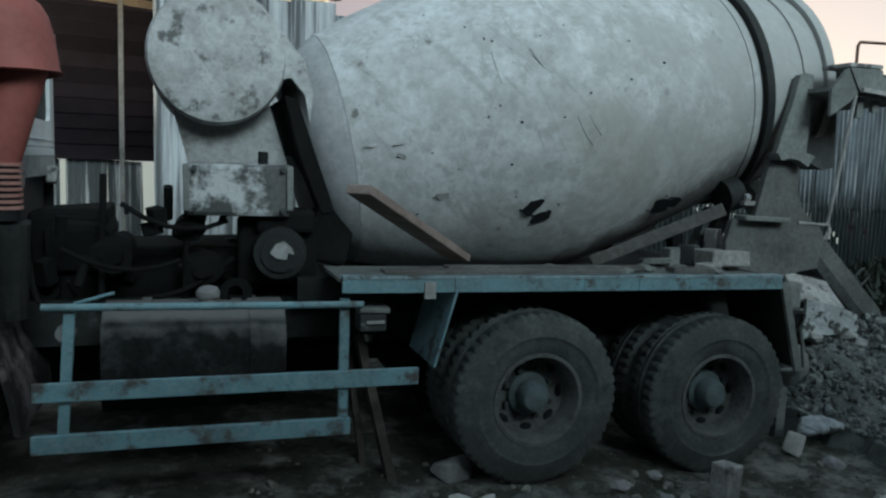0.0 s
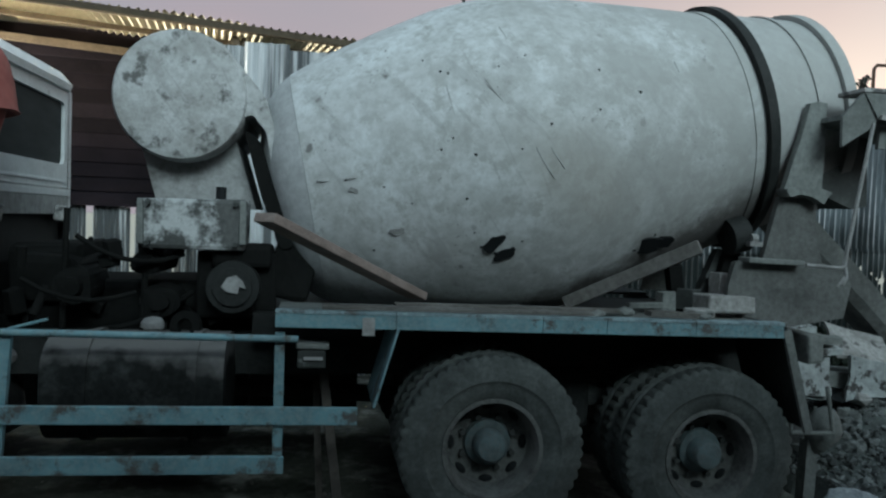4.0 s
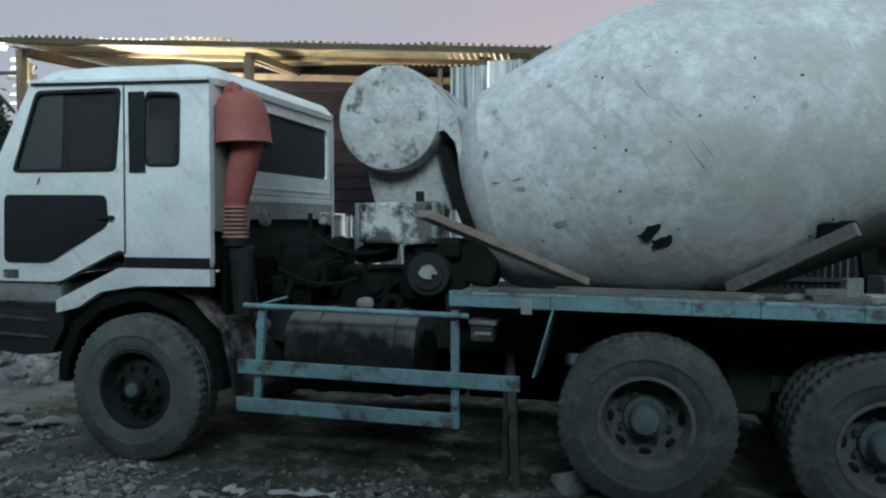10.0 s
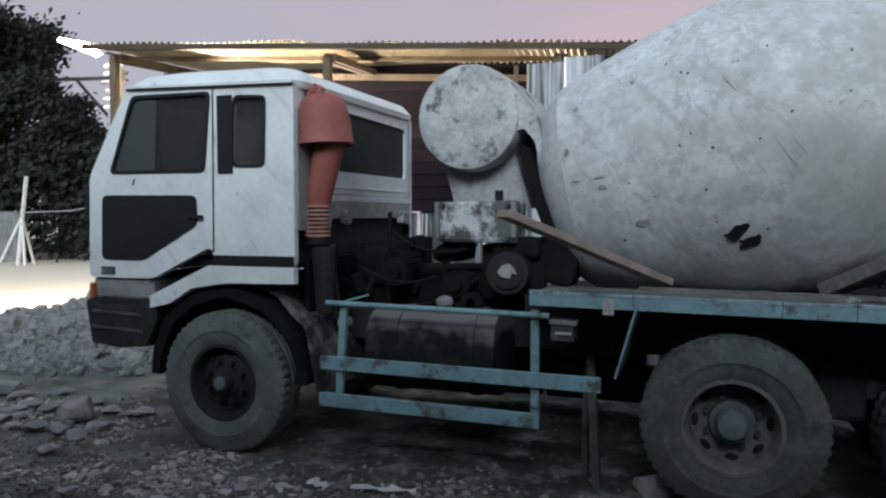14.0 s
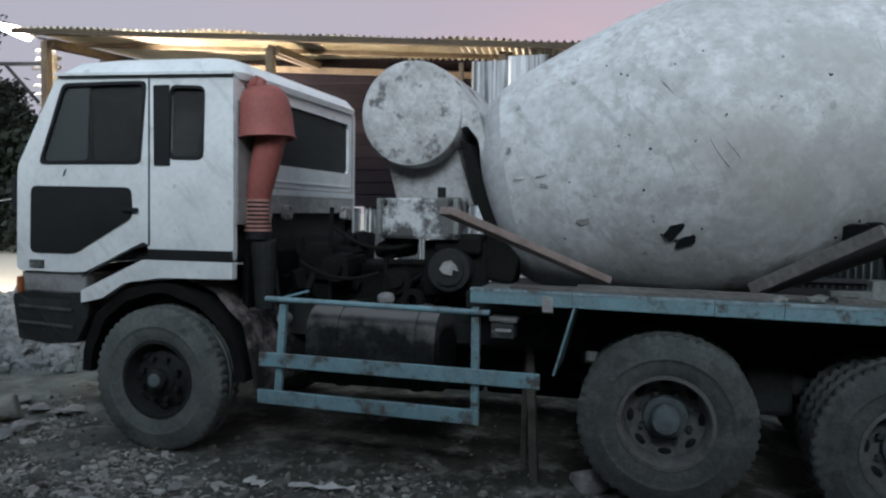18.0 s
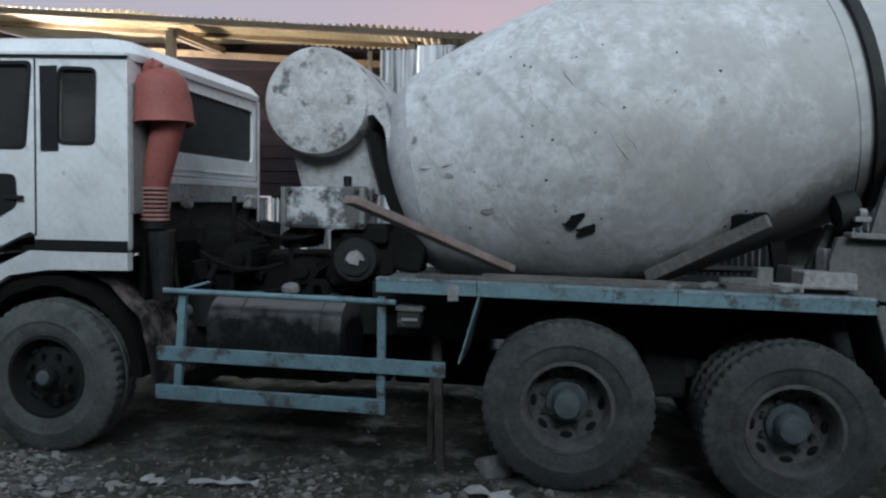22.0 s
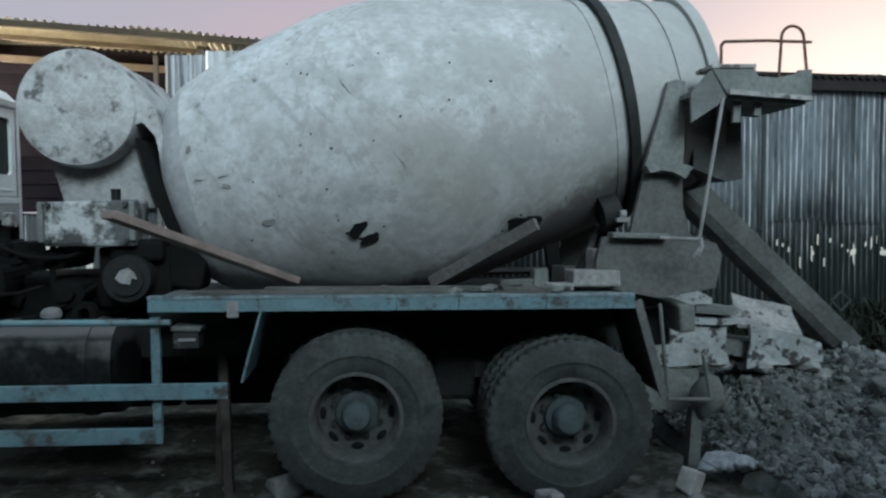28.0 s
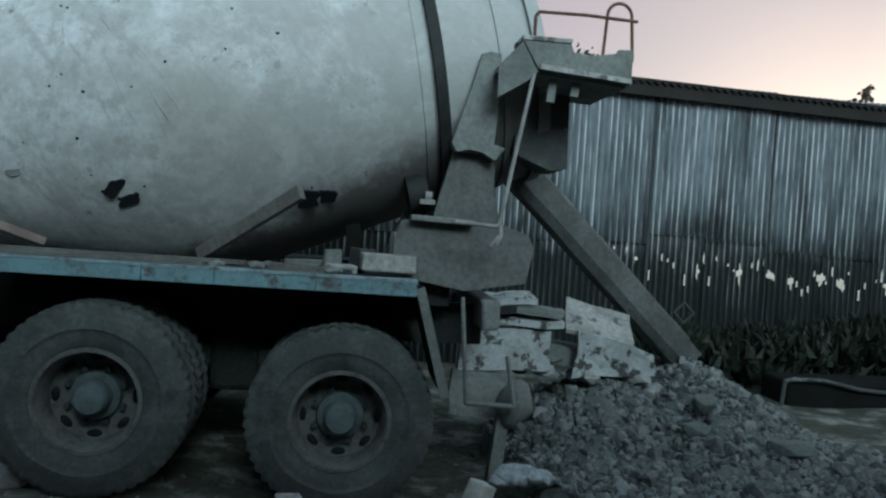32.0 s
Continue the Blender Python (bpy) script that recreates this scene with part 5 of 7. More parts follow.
part("brake_chamber", bm, M_CRUST, truck, "dusty brake chamber")
# boards and cement lumps on the deck
for x0, x1, y, z, h in ((-0.95, 0.55, 0.09, 1.262, 0.018), (-0.55, 0.75, 0.20, 1.268, 0.022), (0.9, 1.25, 0.10, 1.252, 0.03)):
    bm = B()
    beam(bm, (x0, y, z + 0.004), (x1, y, z - 0.012), 0.10, h)
    rough_up(bm, 0.01, 6)
    part("loose_board", bm, M_OLDWOOD, truck, "cement-grey board")
bm = B()
box(bm, (1.55, 0.45, 1.285), (0.32, 0.25, 0.105), (0, 1, 3), bevel=0.015)
rough_up(bm, 0.012, 9)
part("cement_block", bm, M_CRUST_PALE, truck, "pale cement block on the deck")
for i in range(14):
    x = random.uniform(-0.3, 1.6)
    bm = B()
    bmesh.ops.create_icosphere(bm, subdivisions=1, radius=random.uniform(0.015, 0.04), matrix=Matrix.Translation((x, random.uniform(0.05, 0.35), 1.245)) @ Matrix.Diagonal((1.6, 1, 0.6, 1)))
    rough_up(bm, 0.012, 30, i)
    part("cement_lump", bm, M_CRUST, truck)

for x_, y_, z_, s_, tw, m_ in ((1.28, 0.22, 1.26, (0.16, 0.10, 0.05), 20, M_CRUST_PALE), (1.40, 0.60, 1.30, (0.12, 0.12, 0.14), 35, M_DARKSTEEL), (1.22, 0.55, 1.29, (0.10, 0.08, 0.13), 10, M_CRUST), (1.05, 0.48, 1.27, (0.22, 0.06, 0.04), -8, M_CRUST),
                               (1.62, 0.62, 1.40, (0.08, 0.10, 0.16), 15, M_CRUST_PALE), (0.72, 0.30, 1.25, (0.20, 0.05, 0.03), 5, M_CRUST)):
    bm = B()
    box(bm, (x_, y_, z_ - 0.01), s_, (0, 0, tw), bevel=0.008)
    rough_up(bm, 0.012, 12, x_)
    part("deck_scrap", bm, m_, truck)
# dark braces of the roller frame, seen under the drum
for p_, q_, w_ in (((1.79, 0.70, 1.76), (1.62, 0.70, 1.24), 0.10), ((1.33, 0.70, 1.50), (1.38, 0.70, 1.20), 0.08)):
    bm = B()
    beam(bm, p_, q_, w_, 0.09)
    rough_up(bm, 0.01, 7, w_)
    part("roller_brace", bm, M_OILSHADE, truck)
# rear stand, rollers, platform, chute
bm = B()
plate(bm, [(1.885, 2.02), (1.93, 2.18), (1.985, 2.37), (2.034, 2.56), (2.09, 2.575), (2.151, 2.566), (2.148, 2.38), (2.142, 2.18), (2.136, 2.00)], [], side_at(0.355), 0.05)
rough_up(bm, 0.006, 6)
part("stand_leg", bm, M_CRUST, truck, "cement-caked upright of the drum stand")
bm = B()
plate(bm, round_poly([(1.885, 2.015), (1.95, 2.035), (2.04, 2.028), (2.12, 2.025), (2.205, 2.005), (2.17, 1.975), (2.15, 1.93), (2.07, 1.975), (1.98, 1.985), (1.91, 1.965)], 0.015, 3), [], side_at(0.335), 0.12)
rough_up(bm, 0.007, 11)
part("stand_ledge", bm, M_CRUST, truck, "ragged cement lip")
bm = B()
plate(bm, [(1.905, 1.97), (1.875, 1.85), (1.83, 1.66), (1.81, 1.58), (1.62, 1.55), (1.58, 1.40), (1.58, 1.22), (2.02, 1.14), (2.40, 1.20), (2.44, 1.42), (2.40, 1.50), (2.22, 1.56), (2.17, 1.75), (2.16, 1.97)], [], side_at(0.43), 0.05)
rough_up(bm, 0.006, 6)
part("stand_plate", bm, M_CHUTE, truck, "cement-caked plate of the drum stand")
bm = B()
box(bm, (1.86, 0.42, 1.56), (0.38, 0.14, 0.035), (0, 2, 0), bevel=0.008)
part("foot_step", bm, M_CRUST, truck)
bm = B()
plate(bm, [(1.50, 1.24), (1.66, 1.62), (1.78, 1.62), (1.66, 1.24)], [], side_at(0.72), 0.08)
part("roller_bracket", bm, M_DARKSTEEL, truck)
for y in (0.62, 1.78):
    bm = B()
    rod(bm, (1.66, y, 1.70), (1.78, y, 1.73), 0.12, 20)
    part("support_roller", bm, M_BLACK, truck, "", True)
bm = B()
rod(bm, (1.76, 0.50, 1.70), (1.80, 0.50, 1.70), 0.03, 8)
box(bm, (1.77, 0.47, 1.665), (0.09, 0.05, 0.03))
part("roller_bolt", bm, M_STONE, truck)
bm = B()
plate(bm, [(1.62, 1.24), (1.95, 1.24), (2.05, 2.5), (1.95, 2.5)], [], side_at(1.85), 0.06)
part("stand_leg", bm, M_CRUST, truck)
bm = B()
plate(bm, [(2.23, 2.60), (2.504, 2.602), (2.524, 2.558), (2.64, 2.545), (2.775, 2.57), (2.784, 2.592), (2.871, 2.597), (2.868, 2.402), (2.319, 2.449)], [], side_at(0.12), 0.03)
rough_up(bm, 0.008, 7)
plat = part("platform", bm, M_CRUST, truck, "cement-caked service platform")
bm = B()
box(bm, (2.48, 0.48, 2.425), (0.74, 0.66, 0.03), (0, 4, 0))
part("platform_floor", bm, M_CRUST, plat)
bm = B()
box(bm, (2.365, 0.24, 2.618), (0.29, 0.24, 0.028), bevel=0.006)
rough_up(bm, 0.008, 9)
part("platform_tread", bm, M_CRUST_PALE, plat)
bm = B()
plate(bm, [(2.094, 2.448), (2.228, 2.598), (2.335, 2.60), (2.335, 2.445), (2.264, 2.375), (2.10, 2.27)], [], side_at(0.133), 0.025)
rough_up(bm, 0.006, 9)
part("platform_gusset", bm, M_CRUST, plat)
bm = B()
beam(bm, (2.33, 0.11, 2.457), (2.865, 0.11, 2.412), 0.03, 0.028)
rough_up(bm, 0.004, 9)
part("platform_lip", bm, M_CRUST_PALE, plat, "pale worn lip")
for x_, z_, h_ in ((2.42, 2.36, 0.16), (2.56, 2.37, 0.10)):
    bm = B()
    beam(bm, (x_, 0.22, z_ - h_ / 2), (x_ + 0.015, 0.22, z_ + h_ / 2), 0.03, 0.045, up=(1, 0, 0))
    rough_up(bm, 0.006, 14)
    part("platform_strut", bm, M_CRUST, plat)
bm = B()
pipe(bm, [(2.29, 0.14, 2.56), (2.29, 0.14, 2.745), (2.31, 0.14, 2.77), (2.60, 0.17, 2.785), (2.915, 0.21, 2.787)], 0.010)
part("platform_rail", bm, M_RUST, plat, "rusty handrail", True)
bm = B()
hoop = [(2.74 - 0.0, 0.28, 2.56)] + [(2.83 + 0.075 * math.cos(radians(a)), 0.28 + 0.0, 2.83 + 0.075 * math.sin(radians(a))) for a in range(180, -1, -20)] + [(2.91, 0.24, 2.56)]
pipe(bm, hoop, 0.010)
part("ladder_hoop", bm, M_RUST, plat, "rusty ladder hoop", True)
bm = B()
pipe(bm, [(2.30, 0.13, 2.42), (2.22, 0.13, 1.95), (2.155, 0.13, 1.555), (2.13, 0.13, 1.54), (1.90, 0.13, 1.555)], 0.0115)
part("ladder_pipe", bm, M_STONE, plat, "pale bent ladder pipe", True)
bm = B()
pipe(bm, [(2.16, 0.13, 1.55), (2.165, 0.12, 1.49), (2.14, 0.12, 1.44)], 0.012)
pipe(bm, [(2.15, 0.12, 1.49), (2.11, 0.12, 1.43)], 0.007)
part("rope_end", bm, M_STONE, plat, "frayed pale rope end", True)
bm = B()
plate(bm, [(2.30, 2.42), (2.66, 2.42), (2.665, 1.94), (2.55, 1.92), (2.32, 2.00)], [], side_at(0.62), 0.45)
rough_up(bm, 0.02, 5)
part("hopper_back", bm, M_DARKSTEEL, truck, "dark crusted hopper")
bm = B()
plate(bm, [(2.15, 2.62), (2.75, 2.62), (2.62, 2.2), (2.35, 2.2)], [], side_at(0.75), 0.9)
part("hopper", bm, M_CRUST, truck)

# chute: an open channel
ca, cb = Vector((2.45, 1.61, 2.13)), Vector((3.95, 1.46, 0.64))
cd = (cb - ca).normalized()
cs = cd.cross(Vector((0, 0, 1))).normalized()
ct = cs.cross(cd)
bm = B()
prof = [(-0.195, 0.125), (-0.17, 0.125), (-0.155, 0.0), (-0.12, -0.052), (0.0, -0.07), (0.12, -0.052), (0.155, -0.02), (0.165, 0.055), (0.19, 0.055), (0.185, -0.06), (0.15, -0.115), (0.0, -0.13), (-0.15, -0.115), (-0.185, -0.06)]
n_ = 14
rings = []
for i in range(n_ + 1):
    c = ca.lerp(cb, i / n_)
    k = 1.30 - 0.12 * i / n_
    rings.append([bm.verts.new(c + cs * u * k + ct * v * k) for u, v in prof])
for p, q in zip(rings, rings[1:]):
    for i in range(len(prof)):
        j = (i + 1) % len(prof)
        bm.faces.new((p[i], p[j], q[j], q[i]))
for r_, fl in ((rings[0], True), (rings[-1], False)):
    bm.faces.new(r_[::-1] if fl else r_)
rough_up(bm, 0.008, 6)
bmesh.ops.recalc_face_normals(bm, faces=bm.faces)
chute = part("chute", bm, M_CHUTE, truck, "cement-caked discharge chute")
bm = B()
hk = cb - cd * 0.284 + ct * 0.19 + cs * 0.10
pipe(bm, [tuple(hk + cd * u * 0.055 + ct * v * 0.055) for u, v in ((-1, -1), (-1, 1), (1, 1), (1, -1), (-1, -1))], 0.011)
part("chute_hook", bm, M_DARKSTEEL, chute, "", True)
# lower step behind the flap
bm = B()
pipe(bm, [(2.02, 0.45, 1.10), (2.08, 0.45, 0.45), (2.38, 0.45, 0.44), (2.32, 0.45, 0.75)], 0.014)
part("rear_step", bm, M_CRUST, truck, "pale bent rear step", True)
bm = B()
box(bm, (2.2, 1.2, 1.0), (0.12, 1.6, 0.2), bevel=0.02)
rough_up(bm, 0.02, 5)
part("rear_crossbeam", bm, M_CRUST, truck)

# timbers wedged between deck and drum
bm = B()
beam(bm, (-1.22, -0.49, 1.735), (-0.40, 0.385, 1.305), 0.135, 0.045, bevel=0.004)
rough_up(bm, 0.004, 5)
solid("timber", bm, M_WOOD, "brown sawn timber wedged between the deck and the drum", "timber", "timbers on the deck")
bm = B()
beam(bm, (1.06, -0.17, 1.655), (0.48, 0.33, 1.28), 0.04, 0.075, bevel=0.004)
rough_up(bm, 0.004, 5)
solid("timber", bm, M_OLDWOOD, "grey cement-stained timber wedged under the drum's cone", "timber", "timbers on the deck")
# timber prop under the guard
bm = B()
beam(bm, (-0.93, 0.78, 0.75), (-0.81, 0.30, -0.06), 0.075, 0.055, up=(1, 0, 0))
rough_up(bm, 0.006, 5)
solid("prop", bm, M_DARKWOOD, "old timber prop standing in the mud under the chassis", "timber")
bm = B()
beam(bm, (-0.98, 0.95, 0.75), (-0.93, 0.55, -0.06), 0.05, 0.04, up=(1, 0, 0))
rough_up(bm, 0.006, 5)
solid("prop", bm, M_DARKWOOD, "thin old timber prop standing in the mud under the chassis", "timber")

# ---- shed behind the truck ----
E0, E1 = Vector((-8.3, 3.9, 4.14)), Vector((-0.6, 4.97, 3.80))
EU = (E1 - E0).normalized()
EN = Vector((-EU.y, EU.x, 0)).normalized()
UP = Vector((0, 0, 1))


def tin_sheet(bm, o, u, v, length, width, pitch=0.076, depth=0.018, rows=1, bend=0.0, phase=0.0):
    """Corrugated sheet: the waves follow each other along u, the ribs run along v."""
    n = u.cross(v).normalized()
    k = int(length / (pitch / 4))
    cols = []
    for i in range(k + 1):
        s = i * pitch / 4
        col = []
        for j in range(rows + 1):
            w = width * j / rows
            off = depth * math.sin(2 * math.pi * (s + phase) / pitch) + bend * noise.noise((o.x + s * 1.1, w * 0.9, o.y))
            col.append(bm.verts.new(o + u * s + n * off + v * w))
        cols.append(col)
    for a, b in zip(cols, cols[1:]):
        for j in range(rows):
            bm.faces.new((a[j], b[j], b[j + 1], a[j + 1]))
    return bm


RV = (EN * 0.99 + UP * 0.07).normalized()
roof = thing("shed_roof", tuple(E0), "corrugated tin roof of the open shed on timber rafters", "roof", kind="structure")
width = 0.84
for i in range(10):
    bm = B()
    tin_sheet(bm, E0 + EU * (i * width - 0.25) + UP * (0.006 * (i % 2)) - EN * random.uniform(0, 0.06), EU, RV, width + 0.04, 4.6, pitch=0.095, depth=0.022, rows=3, bend=0.02)
    part("roof_sheet", bm, M_SHEETWOOD, roof, "", True)
bm = B()
beam(bm, E0 + EU * -0.2 + EN * 0.10 - UP * 0.04, E1 + EU * 0.3 + EN * 0.10 - UP * 0.04, 0.05, 0.05)
part("eave_beam", bm, M_RAFTER, roof)
for k in (1.15,):
    bm = B()
    beam(bm, E0 + EU * -0.2 + RV * k - UP * 0.055, E1 + EU * 0.3 + RV * k - UP * 0.055, 0.05, 0.06)
    part("purlin", bm, M_RAFTER, roof)
for s in (0.15, 3.35, 6.4):
    bm = B()
    beam(bm, E0 + EU * s + EN * 0.12 - UP * 0.17, E0 + EU * s + RV * 4.4 - UP * 0.15, 0.08, 0.12)
    part("rafter", bm, M_RAFTER, roof)
    bm = B()
    p = E0 + EU * s + EN * 0.12
    beam(bm, (p.x, p.y, p.z - 0.15), (p.x, p.y, -0.1), 0.10, 0.10, up=(1, 0, 0))
    part("shed_post", bm, M_RAFTER, roof)
    bm = B()
    beam(bm, p - UP * 0.16 + EU * 0.09, p + RV * 4.2 - UP * 0.16 + EU * 0.09, 0.05, 0.10)
    part("rafter_cheek", bm, M_RAFTER, roof)
bm = B()
beam(bm, E0 + EU * -0.2 + EN * 1.95 - UP * 0.10, E1 + EU * 0.2 + EN * 1.95 - UP * 0.10, 0.05, 0.09)
part("wall_plate", bm, M_RAFTER, roof)
bm = B()
beam(bm, E0 + EU * -0.25 - EN * 0.05 - UP * 0.05, E1 + EU * 0.3 - EN * 0.05 - UP * 0.05, 0.03, 0.07)
rough_up(bm, 0.01, 3)
part("fascia", bm, M_FASCIA, roof)
# board wall under it
wall = thing("wall_shed", (-5, 6, 0), "dark purple-brown board wall at the back of the shed", "wall", kind="structure")
W0 = E0 + EN * 2.0
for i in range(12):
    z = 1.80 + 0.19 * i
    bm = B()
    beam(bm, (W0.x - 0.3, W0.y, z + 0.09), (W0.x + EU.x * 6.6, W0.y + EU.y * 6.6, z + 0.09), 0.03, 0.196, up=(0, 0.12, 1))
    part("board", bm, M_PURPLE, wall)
# low tin wall with gaps
low = thing("wall_low_tin", (-5, 6, 0), "low wall of loose corrugated tin sheets with gaps", "wall", kind="structure")
for i in range(13):
    o = W0 + EU * (0.52 * i) + EN * random.uniform(0.02, 0.08)
    bm = B()
    tin_sheet(bm, Vector((o.x, o.y, -0.05)), EU, (UP + EU * random.uniform(-0.02, 0.02)).normalized(), random.uniform(0.36, 0.48), 1.86 + random.uniform(-0.08, 0.05), rows=2, bend=0.03)
    part("tin_sheet", bm, M_TINLINED, low, "", True)
pan = thing("wall_tin_panel", (-2.2, 5.6, 0), "upright bright corrugated tin sheets at the shed's end", "wall", kind="structure")
for x0, w, y, h in ((-2.30, 0.5, 4.53, 3.62), (-1.84, 0.5, 4.50, 3.66), (-1.38, 0.5, 4.53, 3.60), (-0.92, 0.5, 4.50, 3.62)):
    bm = B()
    tin_sheet(bm, Vector((x0, y, -0.05)), Vector((1, 0, 0)), UP, w, h, rows=2, bend=0.03, pitch=0.12)
    part("tin_sheet", bm, M_TINBRIGHT, pan, "", True)
bm = B()
beam(bm, (-2.68, 5.5, -0.1), (-2.68, 5.5, 3.75), 0.06, 0.05, up=(1, 0, 0))
part("post", bm, M_OLDWOOD, pan)

# tall tin wall
tall = thing("wall_tin", (4, 4.55, 0), "tall wall of weathered corrugated tin sheets, holed near its foot", "wall", kind="structure")
x = -0.46
i = 0
while x < 8.15:
    w = min(0.76, 8.18 - x)
    y = 4.55 + (0.012 if i % 2 else 0) + random.uniform(-0.006, 0.006)
    top = 3.40 - 0.012 * (x - 4)
    lean = 0.0
    v = (UP + Vector((lean, 0, 0))).normalized()
    z1 = random.uniform(1.40, 1.58)
    bm = B()
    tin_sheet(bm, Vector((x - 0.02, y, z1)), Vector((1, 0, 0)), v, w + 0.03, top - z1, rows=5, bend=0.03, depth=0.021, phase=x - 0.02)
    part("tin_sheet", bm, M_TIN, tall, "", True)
    # darker sheet at the foot, with slits rusted through its corrugations
    bm = B()
    k_ = 2 * int((w + 0.03) / 0.038) + 2

    def foot(c_, z):
        xx = x - 0.02 + c_ * 0.019 + (0.004 if c_ % 2 else -0.004)
        return bm.verts.new((xx, y + 0.015 + 0.018 * math.sin(2 * math.pi * xx / 0.076) + 0.02 * noise.noise((xx * 1.1, 0.5, 2)), z))

    for c_ in range(k_):
        xx = x + c_ * 0.019
        cluster = noise.noise((xx * 7.5, 7, 2)) + (0.06 if xx > 5.9 else -0.14 if xx > 4.6 else -0.30)
        mid = 1.20 - 0.055 * (xx - 5.6) + 0.13 * noise.noise((xx * 2.3, 1, 4)) + random.gauss(0, 0.012)
        half = 0.0
        if xx > 2.4 and cluster > 0.19:
            half = 0.012 + 0.10 * cluster + (min(random.expovariate(1 / 0.06), 0.12) if c_ % 4 == 3 else 0.0)
        elif xx > 4.3 and c_ % 4 == 3 and random.random() < 0.62:
            half = 0.015 + min(random.expovariate(1 / 0.05), 0.16)
            mid += random.gauss(0.04, 0.12)
        h0, h1 = half * random.uniform(0.5, 1), half * random.uniform(0.5, 1)
        bm.faces.new((foot(c_, -0.06), foot(c_ + 1, -0.06), foot(c_ + 1, mid - h1), foot(c_, mid - h0)))
        bm.faces.new((foot(c_, mid + h1), foot(c_ + 1, mid + h0), foot(c_ + 1, z1 + 0.04), foot(c_, z1 + 0.04)))
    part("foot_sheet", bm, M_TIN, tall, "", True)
    if i in (2, 4, 7, 9):
        bm = B()
        beam(bm, (x - 0.012, y - 0.028, 0.0), (x - 0.006, y - 0.028, top - 0.02), 0.012, 0.034 if i == 7 else 0.014, up=(1, 0, 0))
        rough_up(bm, 0.004, 3, x)
        part("lap_seam", bm, M_TINLOW, tall)
    x += w
    i += 1
bm = B()
tin_sheet(bm, Vector((1.5, 4.40, 3.43)), Vector((1, 0, -0.028)).normalized(), Vector((0, 1, 0.06)).normalized(), 6.8, 3.0, pitch=0.095, depth=0.022)
part("roof_edge", bm, M_ROOFTIN, tall, "dark tin roof edge", True)
bm = B()
beam(bm, (1.5, 4.46, 3.38), (8.2, 4.46, 3.195), 0.06, 0.20)
part("top_beam", bm, M_ROOFTIN, tall)
for z in (1.62, 2.6):
    bm = B()
    beam(bm, (-1.0, 4.62, z), (8.15, 4.62, z), 0.05, 0.07)
    part("wall_rail", bm, M_OLDWOOD, tall)

# floodlight at the shed's end
lamp = thing("floodlight", (-8.7, 4.0, 4.1), "glaring white floodlight under the end of the shed roof", "lamp")
bm = B()
rod(bm, (-9.02, 3.9, 4.26), (-8.42, 4.0, 4.08), 0.03, 12, 0.085)
part("lamp_head", bm, glow("floodlight_glow", (1.0, 0.98, 0.92), 60.0), lamp, "glowing tube")
bm = B()
beam(bm, (-8.75, 4.0, 4.16), (-8.2, 4.05, 4.02), 0.04, 0.04)
part("lamp_arm", bm, M_DARKSTEEL, lamp)
fl = bpy.data.lights.new("floodlight_beam", "SPOT")
fl.energy, fl.color, fl.spot_size, fl.spot_blend, fl.shadow_soft_size = 6000, (1.0, 0.93, 0.78), radians(72), 0.5, 0.15
flo = new("floodlight_beam", fl)
flo.matrix_world = look((-9.75, 4.0, 4.08), (-14.0, 6.5, 0))
# unseen fill spot added to brighten the roof's underside
ul = bpy.data.lights.new("roof_fill", "SPOT")
ul.spot_size, ul.spot_blend = radians(62), 0.5
ul.energy, ul.color, ul.shadow_soft_size = 7000, (1.0, 0.93, 0.78), 0.12
ulo = new("roof_fill", ul)
ulo.matrix_world = look((-8.6, 4.75, 2.1), (-4.5, 5.05, 4.35))

# ---- loose ground: heaps, stones, scraps ----


def scatter(name, places, material, label, category, flat=1.0):
    """Many small broken stones in one mesh."""
    base = bmesh.new()
    bmesh.ops.create_icosphere(base, subdivisions=1, radius=1.0)
    ico_v = [v.co.copy() for v in base.verts]
    ico_f = [tuple(v.index for v in f.verts) for f in base.faces]
    base.free()
    verts, faces = [], []
    for n_, (x, y, z, r) in enumerate(places):
        tip = 6.3 if flat == 1.0 else 0.5
        rot = Euler((random.uniform(0, tip), random.uniform(0, tip), random.uniform(0, 6.3))).to_matrix()
        sc = Vector((random.uniform(0.7, 1.4), random.uniform(0.6, 1.1), random.uniform(0.35, 0.8))) * r
        sc.z *= flat
        k = len(verts)
        for c in ico_v:
            q = c * (1 + 0.45 * noise.noise(c * 1.4 + Vector((n_ * 1.7, 0, 0))))
            verts.append(rot @ Vector((q.x * sc.x, q.y * sc.y, q.z * sc.z)) + Vector((x, y, z)))
        faces += [tuple(k + i for i in f) for f in ico_f]
    me = bpy.data.meshes.new(name)
    me.from_pydata(verts, [], faces)
    me.materials.append(material)
    return tagged(new(name, me), label, category, kind="stuff")


def full_z(x, y):
    return max(ground_z(x, y), heap_z(x, y) + 0.06 * noise.noise((x * 1.6, y * 1.6, 8)) * (heap_z(x, y) > 0.1))


